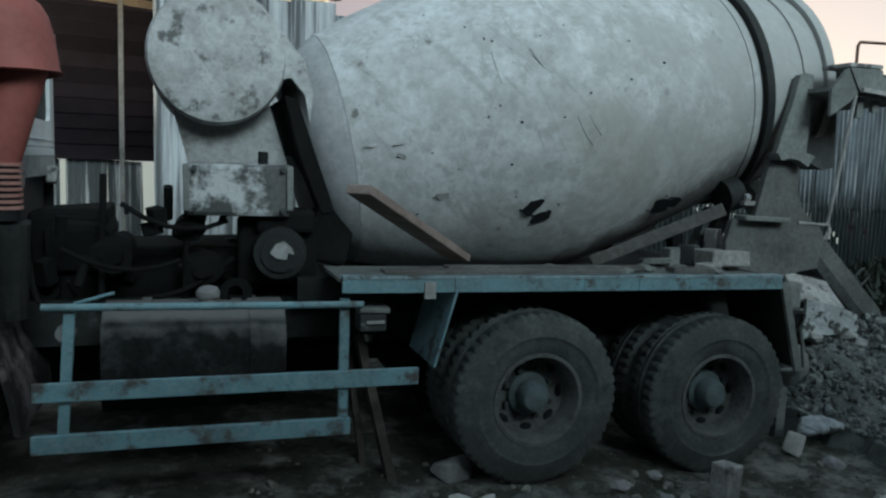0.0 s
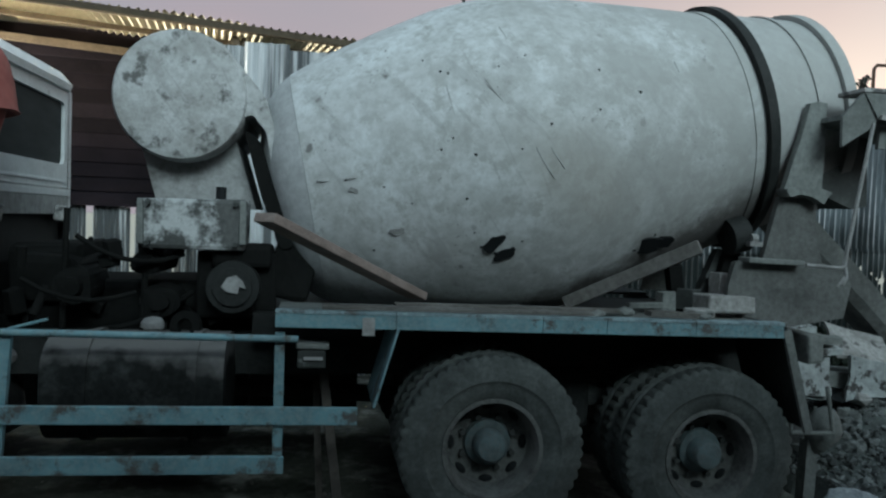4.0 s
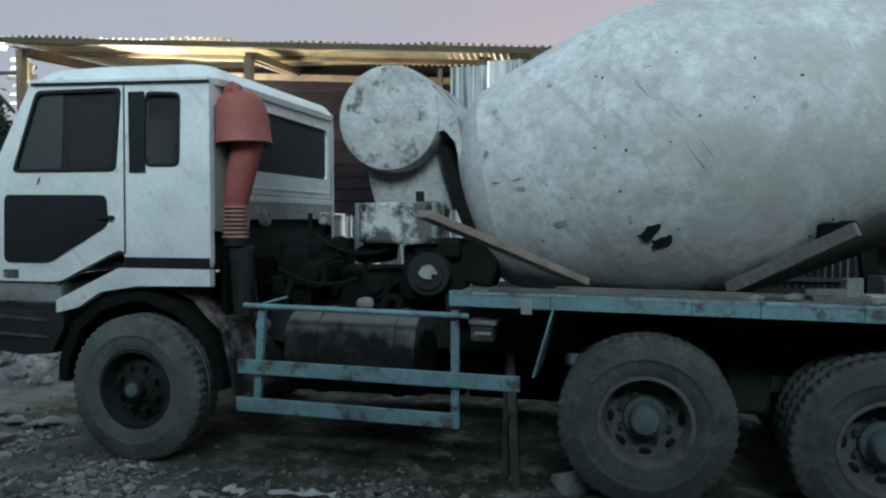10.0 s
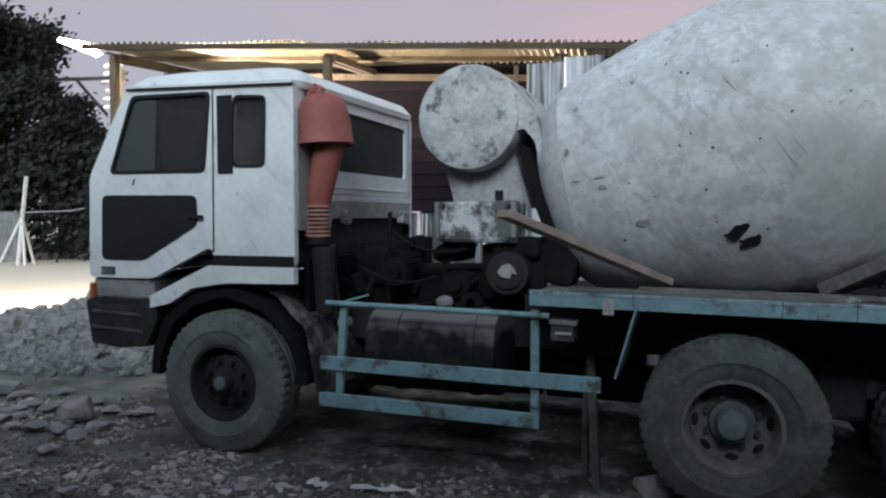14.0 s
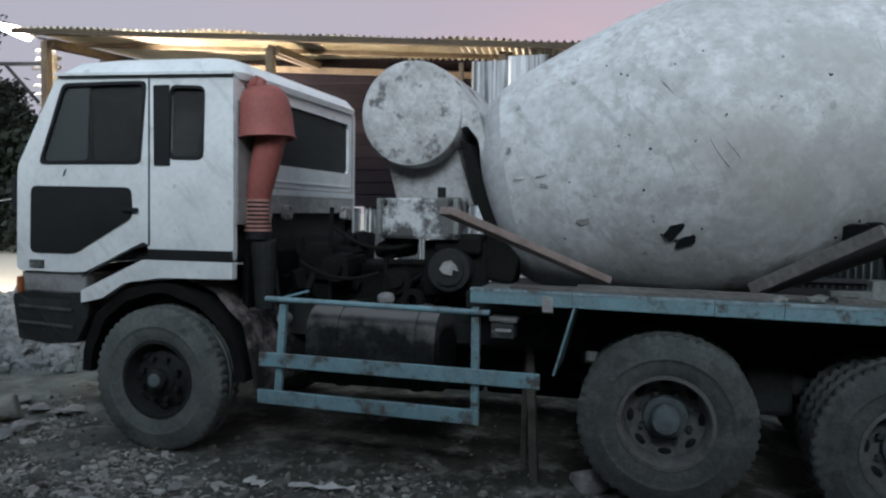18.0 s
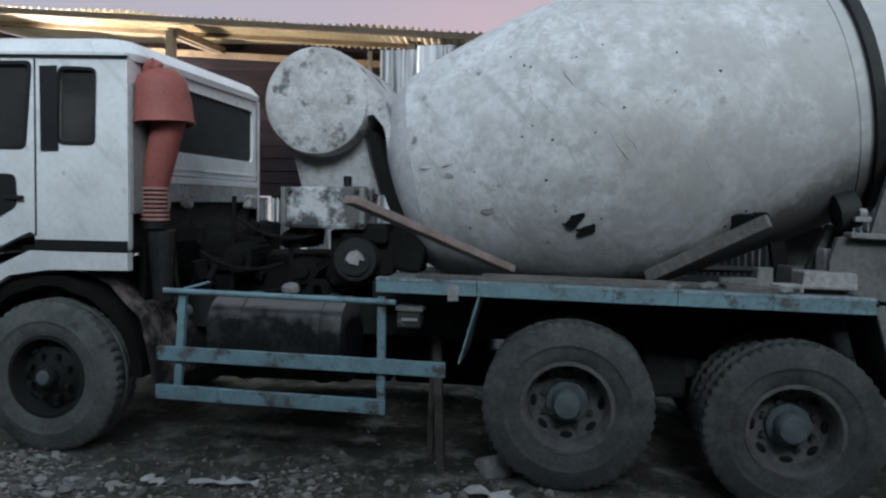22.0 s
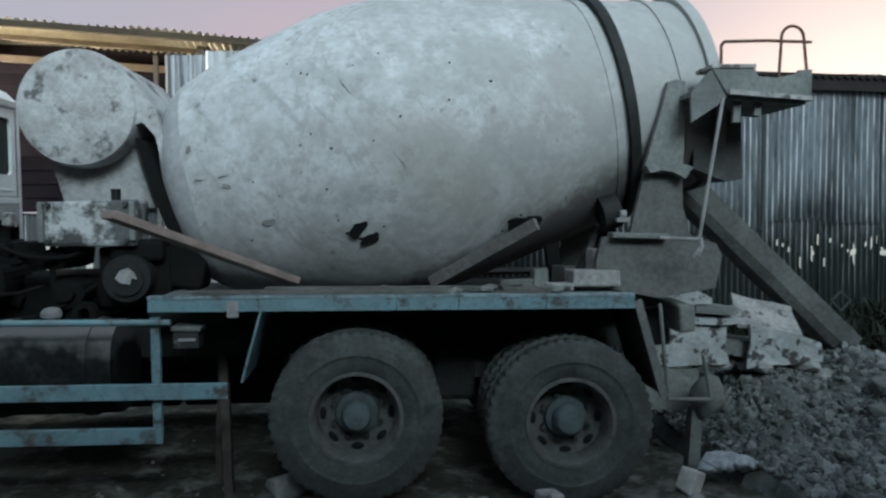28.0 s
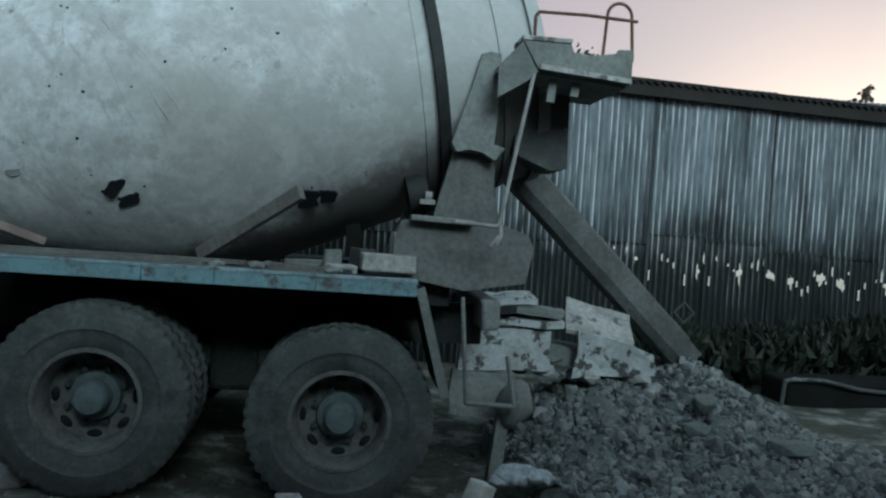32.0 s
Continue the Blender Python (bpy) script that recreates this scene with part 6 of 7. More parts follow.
def mound(name, x0, x1, y0, y1, label, material):
    bm = B()
    nx, ny = int((x1 - x0) / 0.07), int((y1 - y0) / 0.07)
    rows = [[bm.verts.new((x0 + 0.07 * i, y0 + 0.07 * j, 0)) for i in range(nx)] for j in range(ny)]
    for r in rows:
        for v in r:
            h = heap_z(v.co.x, v.co.y)
            v.co.z = (full_z(v.co.x, v.co.y) + 0.05 * noise.noise(v.co * 6) * min(h * 4, 1)) if h > 0.01 else ground_z(v.co.x, v.co.y) - 0.06
    for r0, r1 in zip(rows, rows[1:]):
        for i in range(nx - 1):
            bm.faces.new((r0[i], r0[i + 1], r1[i + 1], r1[i]))
    return solid(name, bm, material, label, "gravel", kind="stuff", smooth=True)


mound("gravel_heap", 1.6, 6.3, -2.2, 3.5, "heap of broken grey gravel behind the truck", M_GRAVEL)
mound("gravel_heap", -11.9, -4.7, 1.1, 5.4, "heap of broken pale rock in front of the cab", M_GRAVEL)
for x0, x1, y0, y1, n_, big, m_, lab in ((1.7, 6.2, -2.0, 3.4, 19000, 0.045, M_GRAVELBIT, "broken grey gravel lying on the heap behind the truck"),
                                         (-11.8, -4.9, 1.2, 5.2, 12000, 0.08, M_GRAVEL_PALE, "broken pale rocks lying on the heap before the cab")):
    spots = []
    k = 0
    while k < n_:
        x, y = random.uniform(x0, x1), random.uniform(y0, y1)
        if heap_z(x, y) > 0.02:
            r = min(0.011 + random.expovariate(1 / (0.010 if x > 0 else 0.018)), big * 1.8)
            spots.append((x, y, full_z(x, y) + r * 0.15, r))
            k += 1
    scatter("gravel_stones", spots, m_, lab, "gravel")
spots = []
for _ in range(6500):
    x, y = random.gauss(-3.5, 3.2), random.gauss(-1.1, 1.2)
    if -0.3 < x < 1.8 and random.random() < 0.4:
        continue
    if -4.4 < x < 2.0 and 0.12 + 0.3 * noise.noise((x * 0.8, 3, 1)) < y < 2.6 and random.random() < 0.85:
        continue
    r = min(0.005 + random.expovariate(1 / 0.009), 0.06)
    spots.append((x, y, ground_z(x, y) + r * 0.1, r))
for _ in range(1500):
    x, y = random.uniform(-9, 6), random.uniform(-3.2, 0.4)
    r = min(0.006 + random.expovariate(1 / 0.010), 0.05)
    spots.append((x, y, ground_z(x, y) + r * 0.1, r))
fine = random.Random(23)
for _ in range(2600):
    x, y = fine.uniform(-6.2, -3.7), fine.gauss(-0.85, 0.42)
    if y < 0.15 - 0.5 * (x + 5.7) + 0.25 * noise.noise((x * 2, y * 2, 6)):
        r = min(0.004 + fine.expovariate(1 / 0.006), 0.03)
        spots.append((x, y, ground_z(x, y) + r * 0.1, r))
scatter("yard_stones", spots, M_YARDBIT, "small stones and chips trodden into the mud", "stones")

# flat pale flakes by the front wheel and along the trodden way
spots = []
for _ in range(7600):
    x, y = random.gauss(-3.6, 1.8), random.gauss(-0.42, 0.5)
    if -4.4 < x < 2.0 and y > 0.05 + 0.3 * noise.noise((x * 0.8, 3, 1)):
        continue
    if noise.noise((x * 1.6, y * 2.2, 4)) < 0.02:
        continue
    r = min(0.005 + random.expovariate(1 / 0.010), 0.07)
    spots.append((x, y, ground_z(x, y) + r * 0.05, r))
for _ in range(650):
    x, y = fine.gauss(-3.1, 0.42), fine.gauss(-0.62, 0.17)
    r = min(0.006 + fine.expovariate(1 / 0.012), 0.06)
    spots.append((x, y, ground_z(x, y) + r * 0.05, r))
for _ in range(420):
    x = fine.uniform(-6.8, -5.3)
    y = 0.40 + 0.10 * (x + 6) + fine.gauss(0, 0.16)
    r = min(0.012 + fine.expovariate(1 / 0.018), 0.08)
    spots.append((x, y, ground_z(x, y) + r * 0.1, r))
scatter("pale_flakes", spots, M_YARDFLAKE, "flat pale stone flakes trodden into the mud", "stones", 0.5)


def stone(x, y, r, material, label, squash=(1, 0.8, 0.6), z=None, turn=0.0):
    """A broken stone: the hull of points strewn over a ball, with chipped edges."""
    bm = B()
    rs = random.Random(int(abs(x) * 9173 + abs(y) * 5077))
    for _ in range(22):
        d = Vector((rs.gauss(0, 1), rs.gauss(0, 1), rs.gauss(0, 1))).normalized()
        bm.verts.new(d * r * rs.uniform(0.72, 1.12))
    hull = bmesh.ops.convex_hull(bm, input=bm.verts)
    bmesh.ops.delete(bm, geom=[v for v in hull["geom_interior"] if isinstance(v, bmesh.types.BMVert)], context="VERTS")
    bmesh.ops.bevel(bm, geom=bm.edges[:], offset=r * 0.05, segments=1, affect="EDGES")
    zz = full_z(x, y) + r * squash[2] * 0.45 if z is None else z
    bmesh.ops.transform(bm, matrix=Matrix.Translation((x, y, zz)) @ Matrix.Rotation(turn, 4, "Z") @ Matrix.Diagonal((*squash, 1)), verts=bm.verts)
    return solid("stone", bm, material, label, "stone", "loose stones", smooth=False)


stone(-5.20, 0.38, 0.21, M_YARDFLAKE, "large pale slab of rock lying before the front wheel", (1.15, 0.8, 0.62), turn=0.6)
stone(-0.44, 0.24, 0.135, M_STONE, "pale stone wedged against the rear wheel", (1.1, 0.8, 0.75))
for x, y, r in ((-5.6, 0.5, 0.13), (-5.0, 0.0, 0.10), (-6.1, 0.2, 0.14), (-4.7, -0.4, 0.08), (-2.9, -0.6, 0.06), (-2.2, -0.9, 0.05), (-0.75, -0.35, 0.07), (0.45, -0.2, 0.06), (0.75, -0.1, 0.05),
                (-0.2, -0.3, 0.09), (0.62, -0.42, 0.07), (2.0, -0.25, 0.08), (2.6, -0.6, 0.09), (3.3, -0.9, 0.10), (-6.6, 0.9, 0.17), (-3.9, -1.0, 0.07), (4.0, 0.1, 0.12), (3.7, 0.6, 0.13), (3.55, 0.4, 0.10),
                (4.3, -0.4, 0.11), (4.6, 0.3, 0.10)):
    stone(x, y, r, M_STONE if r < 0.09 else M_GRAVEL_PALE if x < -4 else M_GRAVEL, "broken pale stone on the muddy ground" if r < 0.09 else "broken grey stone on the muddy ground", (1.2, 0.9, 0.55), turn=x * 7)

rub = random.Random(5)
for _ in range(26):
    x, y = rub.uniform(-6.6, -4.75), rub.uniform(-0.05, 1.1)
    stone(x, y, rub.uniform(0.04, 0.11), rub.choice((M_GRAVEL_PALE, M_STONE)), "flat broken rock lying in the mud before the front wheel", (1.3, 1.0, 0.42), turn=rub.uniform(0, 6))


def block(x, y, s, turn, label, material=None, tilt=(0, 0)):
    bm = B()
    box(bm, (x, y, ground_z(x, y) + s[2] * 0.42), s, (tilt[0], tilt[1], turn), bevel=0.012)
    rough_up(bm, 0.012, 8, x)
    return solid("concrete_block", bm, material or M_CRUST_PALE, label, "block", "loose blocks")


block(1.09, -0.32, (0.13, 0.13, 0.24), 12, "pale concrete block lying before the rear wheel", M_CRUST_PALE)
block(2.16, 0.26, (0.14, 0.12, 0.16), 40, "pale broken concrete block in the rubble", M_PAPER, (10, 20))


def scrap(x, y, w, d, turn, label):
    """A crumpled scrap of sheet."""
    bm = B()
    n_ = 9
    rows = [[bm.verts.new(((i / (n_ - 1) - 0.5) * w, (j / 4 - 0.5) * d * (0.6 + 0.4 * math.sin(i * 1.7)), 0)) for i in range(n_)] for j in range(5)]
    for r0, r1 in zip(rows, rows[1:]):
        for i in range(n_ - 1):
            bm.faces.new((r0[i], r0[i + 1], r1[i + 1], r1[i]))
    for v in bm.verts:
        v.co.z = 0.028 + 0.03 * noise.noise(v.co * 12 + Vector((x * 5, y * 5, 0)))
    m = Matrix.Translation((x, y, ground_z(x, y))) @ Matrix.Rotation(radians(turn), 4, "Z")
    bmesh.ops.transform(bm, matrix=m, verts=bm.verts)
    ex = bmesh.ops.extrude_face_region(bm, geom=bm.faces[:])["geom"]
    bmesh.ops.translate(bm, vec=(0, 0, 0.004), verts=[g for g in ex if isinstance(g, bmesh.types.BMVert)])
    return solid("paper_scrap", bm, M_PAPER, label, "scrap", "paper scraps")


scrap(-2.05, -0.30, 0.42, 0.10, 8, "crumpled white scrap of paper lying in the mud")
scrap(-2.47, -0.36, 0.16, 0.12, -20, "small crumpled white scrap in the mud")
scrap(-0.40, -0.16, 0.40, 0.16, -22, "pale scrap of sacking trodden into the mud")
bm = B()
for c_, r_ in (((2.40, 0.32, 0.055), (0.15, 0.10, 0.055)), ((2.54, 0.30, 0.045), (0.11, 0.09, 0.05)), ((2.30, 0.30, 0.03), (0.08, 0.07, 0.05))):
    bmesh.ops.create_icosphere(bm, subdivisions=4, radius=1.0, matrix=pose(c_[0], c_[1], full_z(2.4, 0.32) + c_[2], 0, 8, 20) @ Matrix.Diagonal((*r_, 1)))
rough_up(bm, 0.03, 9, 3)
rough_up(bm, 0.012, 26, 5)
solid("sack", bm, M_SACK, "crumpled dirty white sack lying at the foot of the gravel", "sack", smooth=True)
scrap(2.10, -0.55, 0.22, 0.08, 25, "narrow pale scrap in the mud")

# cement-crusted boards and slabs behind the truck
def slab(name, c, s, rot, material, label):
    bm = B()
    box(bm, c, s, rot)
    bmesh.ops.subdivide_edges(bm, edges=bm.edges, cuts=5, use_grid_fill=True)
    rough_up(bm, 0.025, 4, c[0])
    rough_up(bm, 0.010, 14, c[1])
    return solid(name, bm, material, label, "rubble", "boards behind the truck")


slab("crusted_board", (2.42, 1.02, 0.70), (0.66, 0.07, 0.30), (-10, 0, 3), M_SPLASH, "board splashed with pale cement leaning behind the truck")
slab("stacked_board", (2.45, 1.15, 0.90), (0.75, 0.35, 0.045), (2, 1, 4), M_SPLASH, "cement-crusted board in a stack")
slab("stacked_board", (2.52, 1.15, 0.975), (0.60, 0.30, 0.045), (-2, 2, -3), M_CRUST, "grey cement-crusted board in a stack")
slab("stacked_board", (2.40, 1.12, 1.05), (0.48, 0.25, 0.045), (3, -2, 6), M_SPLASH, "short cement-crusted board in a stack")
bm = B()
plate(bm, [(2.95, 0.50), (3.55, 0.55), (3.52, 0.68), (3.20, 0.80), (2.96, 0.84)], [], side_at(1.06), 0.03)
bmesh.ops.subdivide_edges(bm, edges=bm.edges, cuts=3, use_grid_fill=True)
rough_up(bm, 0.03, 5, 2)
rough_up(bm, 0.012, 16, 4)
solid("crusted_sheet", bm, M_SPLASH, "pale cement-covered sheet leaning in the rubble", "rubble", "boards behind the truck")
bm = B()
bmesh.ops.create_grid(bm, x_segments=12, y_segments=8, size=0.5, matrix=pose(3.16, 1.22, 0.90, 38, 12, -6) @ Matrix.Diagonal((0.50, 0.34, 1, 1)))
rough_up(bm, 0.03, 4, 8)
ex = bmesh.ops.extrude_face_region(bm, geom=bm.faces[:])["geom"]
bmesh.ops.translate(bm, vec=(0, 0.01, -0.03), verts=[g for g in ex if isinstance(g, bmesh.types.BMVert)])
solid("crusted_sheet", bm, M_CRUST_PALE, "pale grey sheet draped with set cement over the rubble", "rubble", "boards behind the truck", smooth=True)
slab("crusted_sheet", (3.10, 1.45, 0.62), (0.9, 0.5, 0.12), (0, 8, 10), M_CRUST, "grey lump of set concrete in the rubble")
bm = B()
bmesh.ops.create_icosphere(bm, subdivisions=3, radius=1.0, matrix=pose(2.42, 0.62, 0.40, 0, 12, 0) @ Matrix.Diagonal((0.11, 0.12, 0.17, 1)))
rough_up(bm, 0.035, 7, 2)
rough_up(bm, 0.012, 22, 5)
beam(bm, (2.36, 0.66, 0.34), (2.30, 0.60, -0.12), 0.09, 0.08, up=(1, 0, 0))
solid("concrete_lump", bm, M_CRUST, "grey lump of set concrete on a stub behind the wheel", "rubble", "boards behind the truck", smooth=True)
slab("crusted_board", (2.28, 0.95, 0.40), (0.45, 0.08, 0.30), (-12, 4, -4), M_CRUST, "dark board crusted with cement behind the wheel")

slab("stacked_board", (2.30, 1.02, 0.985), (0.34, 0.20, 0.05), (0, -2, 0), M_BLACK, "dark board in the cement-crusted stack")
slab("concrete_slab", (2.22, -1.08, 0.01), (0.50, 0.42, 0.06), (2, -2, 8), M_CRUST_PALE, "pale flat concrete slab lying on the mud")
chunk = random.Random(17)
for _ in range(20):
    x_ = chunk.uniform(2.55, 3.55)
    y_ = 1.02 + chunk.uniform(0.0, 0.35)
    r_ = chunk.uniform(0.05, 0.12)
    stone(x_, y_, r_, chunk.choice((M_CRUST_PALE, M_LIME, M_CRUST)), "broken chunk of pale set concrete in the rubble", (1.5, 1.0, 0.55), z=0.62 - 0.10 * abs(x_ - 2.9) + chunk.uniform(-0.14, 0.02), turn=chunk.uniform(0, 6))
# low handcart by the wall
cart = thing("handcart", (5.9, 2.9, 0.1), "dark low metal handcart standing behind the gravel", "cart")
bm = B()
pipe(bm, [(5.58, 2.75, -0.08), (5.61, 2.75, 0.22), (5.70, 2.75, 0.24), (6.0, 2.75, 0.24), (6.4, 2.75, 0.16), (7.1, 2.8, 0.10), (7.4, 3.0, 0.0)], 0.02)
part("frame", bm, M_DARKSTEEL, cart, "worn metal frame", True)
# black block standing in for the shade inside the frame
bm = B()
box(bm, (6.5, 3.05, 0.05), (1.66, 0.5, 0.33), bevel=0.04)
part("tray", bm, M_OILSHADE, cart)
bm = B()
beam(bm, (7.0, 2.72, 0.30), (7.5, 2.60, 0.02), 0.05, 0.04)
part("push_bar", bm, M_DARKSTEEL, cart)

# dark weeds at the foot of the tin wall
bm = B()
for _ in range(15000):
    x_, y_ = random.uniform(4.2, 8.8), 4.40 - abs(random.gauss(0, 0.38))
    tall_ = (0.66 + 0.13 * (x_ - 5.6)) * (0.8 + 0.5 * noise.noise((x_ * 1.1, 0, 3)) + 0.2 * noise.noise((x_ * 4, 0, 3)))
    z_ = ground_z(x_, y_) + tall_ * random.uniform(0, 0.8)
    h = random.uniform(0.08, 0.26)
    a = random.uniform(0, 6.28)
    dx, dy = 0.04 * math.cos(a), 0.04 * math.sin(a)
    lean = Vector((random.gauss(0, 0.10), random.gauss(0, 0.10), 0))
    vs = [bm.verts.new((x_ - dx, y_ - dy, z_)), bm.verts.new((x_ + dx, y_ + dy, z_)), bm.verts.new(Vector((x_, y_, z_ + h)) + lean)]
    bm.faces.new(vs)
solid("weeds", bm, M_LEAF, "dark weeds along the foot of the tin wall", "weeds", kind="stuff")

# ---- distance ----


def tree(x, y, z0, height, spread, leaves, seed, label, clump=0.22, leaf=0.16, low=0.25):
    """A tapered trunk with limbs, and a crown of many small leaf clumps round the limbs' ends."""
    rng = random.Random(seed)
    t = thing("tree", (x, y, z0), label, "tree", "trees round the yard")
    bm = B()
    tips = []
    pts = [Vector((x, y, z0))]
    for i in range(1, 6):
        pts.append(Vector((x + rng.gauss(0, 0.04) * height * 0.3, y + rng.gauss(0, 0.04) * height * 0.3, z0 + height * 0.85 * i / 5)))
    for i, (a, b) in enumerate(zip(pts, pts[1:])):
        rod(bm, a, b, height * 0.022 * (1 - i / 6), 9, height * 0.022 * (1 - (i + 1) / 6))
    part("trunk", bm, M_BARK, t, "", True)
    for i in range(34):
        f = low + (1 - low) * rng.random()
        o = pts[0].lerp(pts[-1], f)
        a = rng.uniform(0, 6.28)
        ln = spread * (1.05 - 0.6 * abs(f - 0.45)) * rng.uniform(0.5, 1.0)
        e = o + Vector((math.cos(a) * ln, math.sin(a) * ln, ln * rng.uniform(0.1, 0.7)))
        m_ = o.lerp(e, 0.5) + Vector((0, 0, ln * 0.1))
        bm = B()
        rod(bm, o, m_, height * 0.007, 6, height * 0.005)
        rod(bm, m_, e, height * 0.005, 6, height * 0.002)
        part("limb", bm, M_BARK, t)
        tips += [e, m_.lerp(e, 0.5), m_]
    verts, faces = [], []
    for _ in range(leaves):
        c = rng.choice(tips)
        s = spread * clump
        p = c + Vector((rng.gauss(0, s), rng.gauss(0, s), rng.gauss(0, s * 0.7)))
        n1 = Vector((rng.gauss(0, 1), rng.gauss(0, 1), rng.gauss(0, 1))).normalized()
        u = n1.orthogonal().normalized()
        v = n1.cross(u)
        l = leaf * rng.uniform(0.5, 1.3)
        k = len(verts)
        verts += [p - u * l * 0.5, p + v * l * 0.28, p + u * l * 0.5 + n1 * l * 0.1, p - v * l * 0.28]
        faces.append((k, k + 1, k + 2, k + 3))
    me = bpy.data.meshes.new("crown")
    me.from_pydata(verts, [], faces)
    me.materials.append(M_LEAF)
    c = new("crown", me)
    c.parent = t
    c.matrix_parent_inverse = Matrix.Translation((-x, -y, -z0))
    return t


tree(-32.2, 19.5, 0, 11.9, 4.7, 110000, 3, "large dark leafy tree beyond the yard", clump=0.125, leaf=0.34, low=0.2)
tree(-25.2, 19.2, 0, 7.7, 1.9, 26000, 13, "dark bushy tree at the edge of the yard", clump=0.16, leaf=0.26, low=0.4)
tree(-39.5, 23.0, 0, 11.2, 5.0, 22000, 4, "dark leafy tree beyond the fence", leaf=0.46, low=0.3)
tree(36.8, 40.5, 0, 15.0, 2.3, 1300, 5, "thin tree with a ragged crown far behind the tin wall", clump=0.10, leaf=0.42, low=0.6)
tree(38.4, 41.0, 0, 14.2, 2.2, 1100, 6, "thin tree with a ragged crown far behind the tin wall", clump=0.10, leaf=0.42, low=0.6)
tree(33.6, 40.5, 0, 13.5, 1.5, 700, 9, "slender sparse tree far behind the tin wall", clump=0.10, leaf=0.38, low=0.66)
tree(8.0, 18.5, 0, 7.5, 1.4, 6500, 7, "leafy tree top behind the tin wall", leaf=0.22, low=0.5)
tree(25.3, 18.0, 0, 6.6, 1.9, 1500, 8, "thin tree with a ragged crown behind the tin wall", leaf=0.26, low=0.4)

# tin fence and tripod post across the yard
fence = thing("fence", (-26, 16.5, 0), "grey tin fence across the sandy yard", "fence", kind="structure")
for i in range(5):
    bm = B()
    tin_sheet(bm, Vector((-33 + 1.75 * i, 13.6 + 0.62 * i, -0.05)), Vector((1, 0.35, 0)).normalized(), UP, 1.7, 1.95, pitch=0.34, depth=0.05)
    part("fence_sheet", bm, M_CRUST, fence, "", True)
bm = B()
beam(bm, (-33, 13.5, 1.95), (-26.2, 15.9, 1.95), 0.08, 0.14)
part("fence_cap", bm, M_PAPER, fence, "white fence cap")
tri_ = thing("tripod_post", (-23.0, 15.2, 0), "white timber post propped by three stays", "post")
bm = B()
rod(bm, (-23.05, 15.2, 0), (-22.6, 15.25, 3.1), 0.07, 8)
part("post", bm, M_PAPER, tri_)
for a_ in ((-23.65, 14.95), (-22.55, 15.05), (-22.95, 15.8)):
    bm = B()
    rod(bm, (a_[0], a_[1], 0), (-22.8, 15.2, 1.7), 0.05, 8)
    part("stay", bm, M_PAPER, tri_)
bm = B()
pipe(bm, [(-22.75, 15.2, 1.85), (-20.5, 15.1, 1.9), (-18.0, 14.9, 2.2)], 0.02)
solid("wire", bm, M_STONE, "thin wire strung from the tripod post", "wire")
# bank of bushes behind the yard
verts, faces = [], []
rng = random.Random(11)
for _ in range(26000):
    x_ = rng.uniform(-44, -13)
    y_ = 17.5 + rng.gauss(0, 0.6) + 0.1 * (x_ + 30)
    top = 4.0 + 1.3 * noise.noise((x_ * 0.25, 2, 1)) + 0.7 * noise.noise((x_ * 0.9, 2, 1))
    p = Vector((x_, y_, rng.random() ** 0.7 * max(top, 0.6)))
    n1 = Vector((rng.gauss(0, 1), rng.gauss(0, 1), rng.gauss(0, 1))).normalized()
    u = n1.orthogonal().normalized()
    v = n1.cross(u)
    l = rng.uniform(0.15, 0.42)
    k = len(verts)
    verts += [p - u * l * 0.5, p + v * l * 0.3, p + u * l * 0.5, p - v * l * 0.3]
    faces.append((k, k + 1, k + 2, k + 3))
me = bpy.data.meshes.new("bushes")
me.from_pydata(verts, [], faces)
me.materials.append(M_LEAF)
tagged(new("bushes", me), "dark bushes along the far side of the yard", "bushes", kind="stuff")
# grey house behind the bushes
house = thing("house", (-24, 24, 0), "pale grey house far behind the bushes", "house")
bm = B()
box(bm, (-24.5, 25, 1.1), (8, 5, 2.2))
part("wall", bm, M_CRUST_PALE, house)
bm = B()
plate(bm, [(-29.2, 2.2), (-19.8, 2.2), (-20.8, 3.3), (-28.2, 3.3)], [], side_at(22.0), 6.0)
part("roof", bm, M_DARKSTEEL, house)
bm = B()
box(bm, (-22.3, 22.46, 1.3), (1.0, 0.1, 1.0))
part("window", bm, M_GLASS, house)
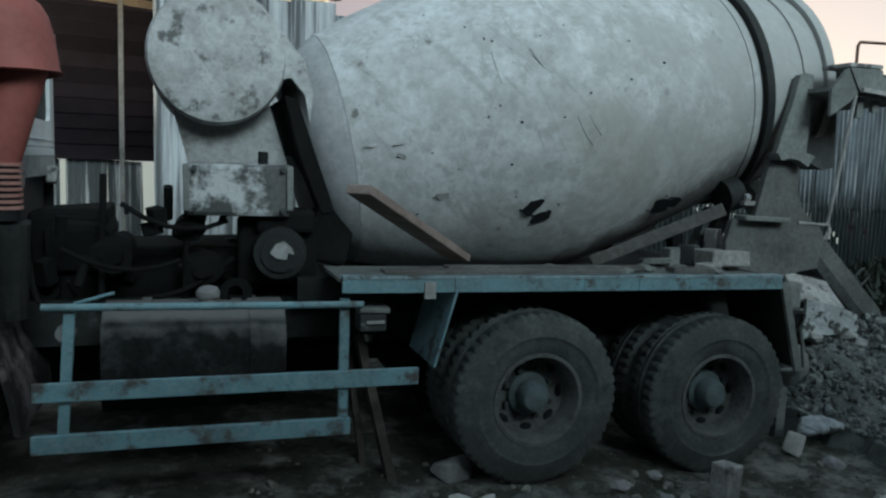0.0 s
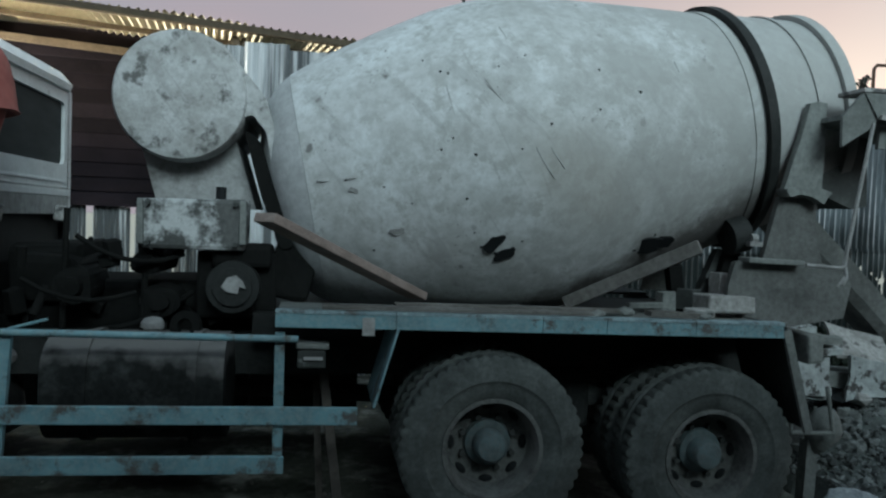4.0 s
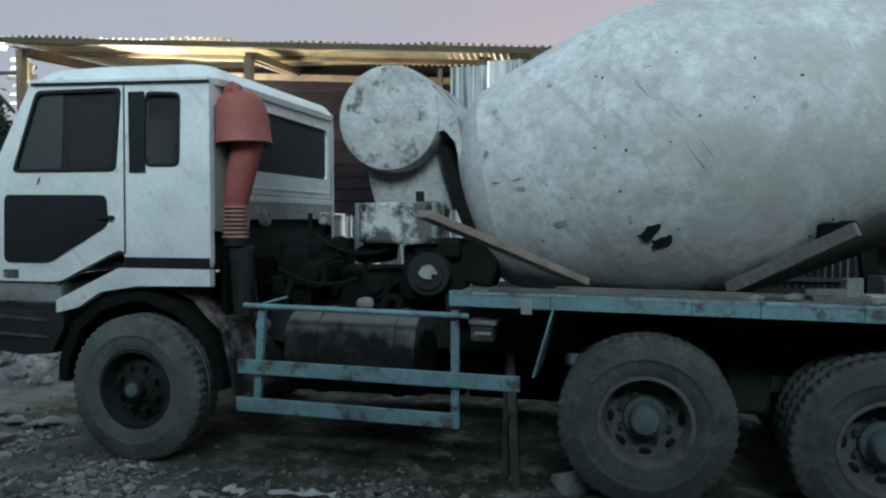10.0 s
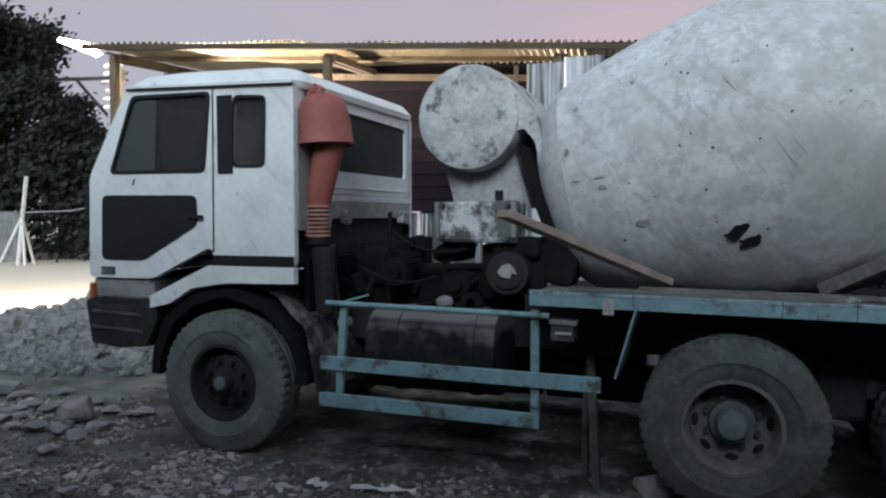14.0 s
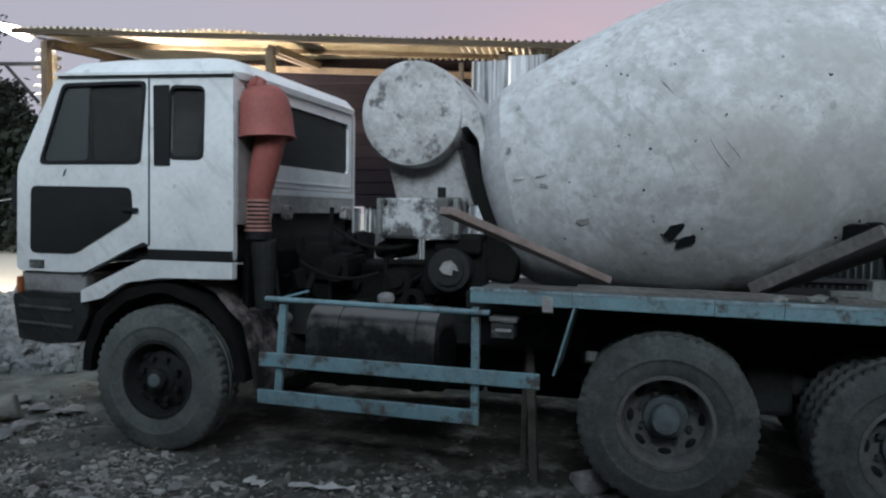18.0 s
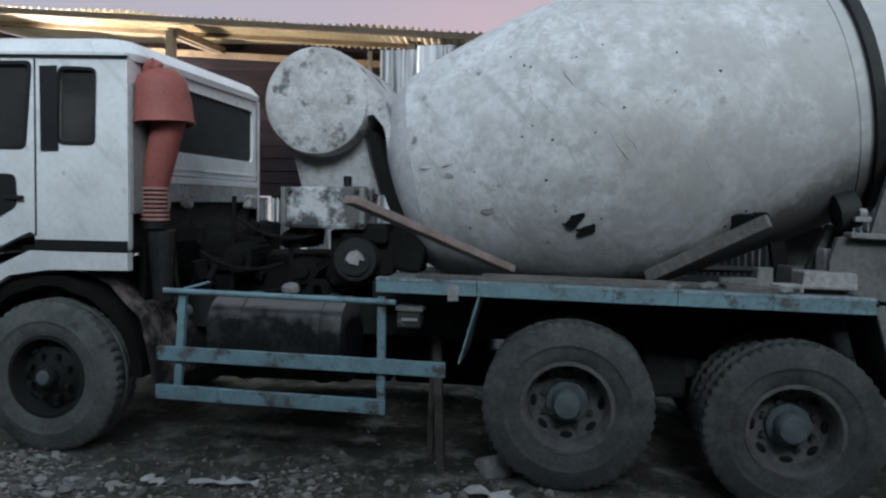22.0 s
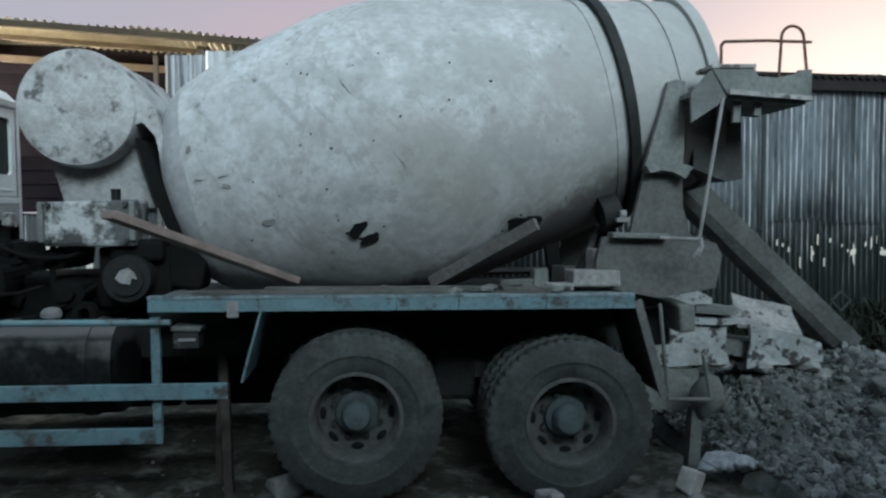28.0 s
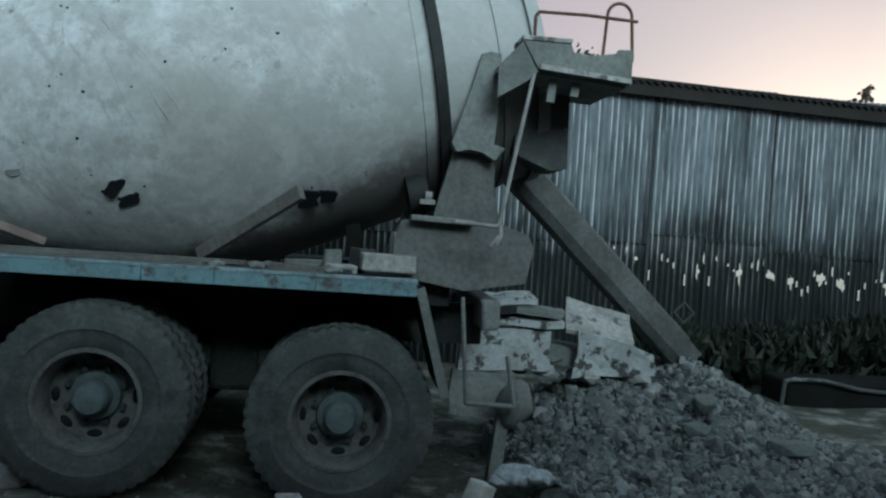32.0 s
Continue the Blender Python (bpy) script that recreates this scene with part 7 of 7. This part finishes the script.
# bracket and louvres at the shed's gable end
gable = thing("gable_rack", (-9.0, 4.6, 0), "dark steel bracket and pale louvre boards at the shed's end", "rack")
bm = B()
beam(bm, (-9.6, 4.35, 3.80), (-8.6, 4.4, 3.77), 0.04, 0.05)
beam(bm, (-9.2, 4.36, 3.78), (-8.65, 4.40, 3.22), 0.03, 0.04)
beam(bm, (-9.22, 4.36, 3.80), (-9.22, 4.36, 3.55), 0.03, 0.04)
part("bracket", bm, M_TRIM, gable)
for i in range(7):
    bm = B()
    box(bm, (-8.60 + 0.03 * (i % 2), 4.5, 3.98 - 0.125 * i), (0.34 + 0.06 * (i % 3), 0.03, 0.06), (-35, 0, 4))
    part("louvre", bm, M_PAPER, gable)
bm = B()
beam(bm, (-8.42, 4.42, 3.9), (-8.42, 4.42, -0.1), 0.08, 0.08, up=(1, 0, 0))
part("rack_post", bm, M_SHEETWOOD, gable)

# dark open shelter beyond the end of the tin wall
shelter = thing("shelter", (13.0, 8.0, 0), "dark open timber shelter beyond the tin wall's end", "shelter")
for x_ in (11.45, 12.6, 13.8, 15.2):
    bm = B()
    beam(bm, (x_, 7.0, -0.1), (x_, 7.0, 2.35), 0.09, 0.09, up=(1, 0, 0))
    part("post", bm, M_OLDWOOD, shelter)
bm = B()
beam(bm, (11.2, 7.0, 2.30), (15.5, 7.0, 2.30), 0.10, 0.12)
part("beam", bm, M_OLDWOOD, shelter)
bm = B()
box(bm, (13.4, 8.6, 1.15), (4.4, 0.08, 2.4))
part("back_board", bm, M_PURPLE, shelter)
bm = B()
tin_sheet(bm, Vector((11.1, 6.8, 2.40)), Vector((1, 0, 0)), Vector((0, 1, 0.08)).normalized(), 4.6, 2.2, pitch=0.12, depth=0.02)
part("roof", bm, M_ROOFTIN, shelter, "", True)
# thin post behind the tin wall
bm = B()
rod(bm, (0.81, 6.0, -0.1), (0.81, 6.0, 5.5), 0.03, 10, 0.022)
solid("pole", bm, M_DARKSTEEL, "thin dark metal pole standing behind the truck", "pole")
# unseen wall added behind the path, to keep low light off the truck
back = thing("wall_blocker", (0, -9, 0), "unseen dark tin wall added to block low sky light", "wall", kind="structure")
for i in range(10):
    bm = B()
    tin_sheet(bm, Vector((-18 + 3.6 * i, -6.6, -0.1)), Vector((1, 0, 0)), UP, 3.62, 5.2, pitch=0.3, depth=0.04)
    part("tin_sheet", bm, M_TINLOW, back, "", True)
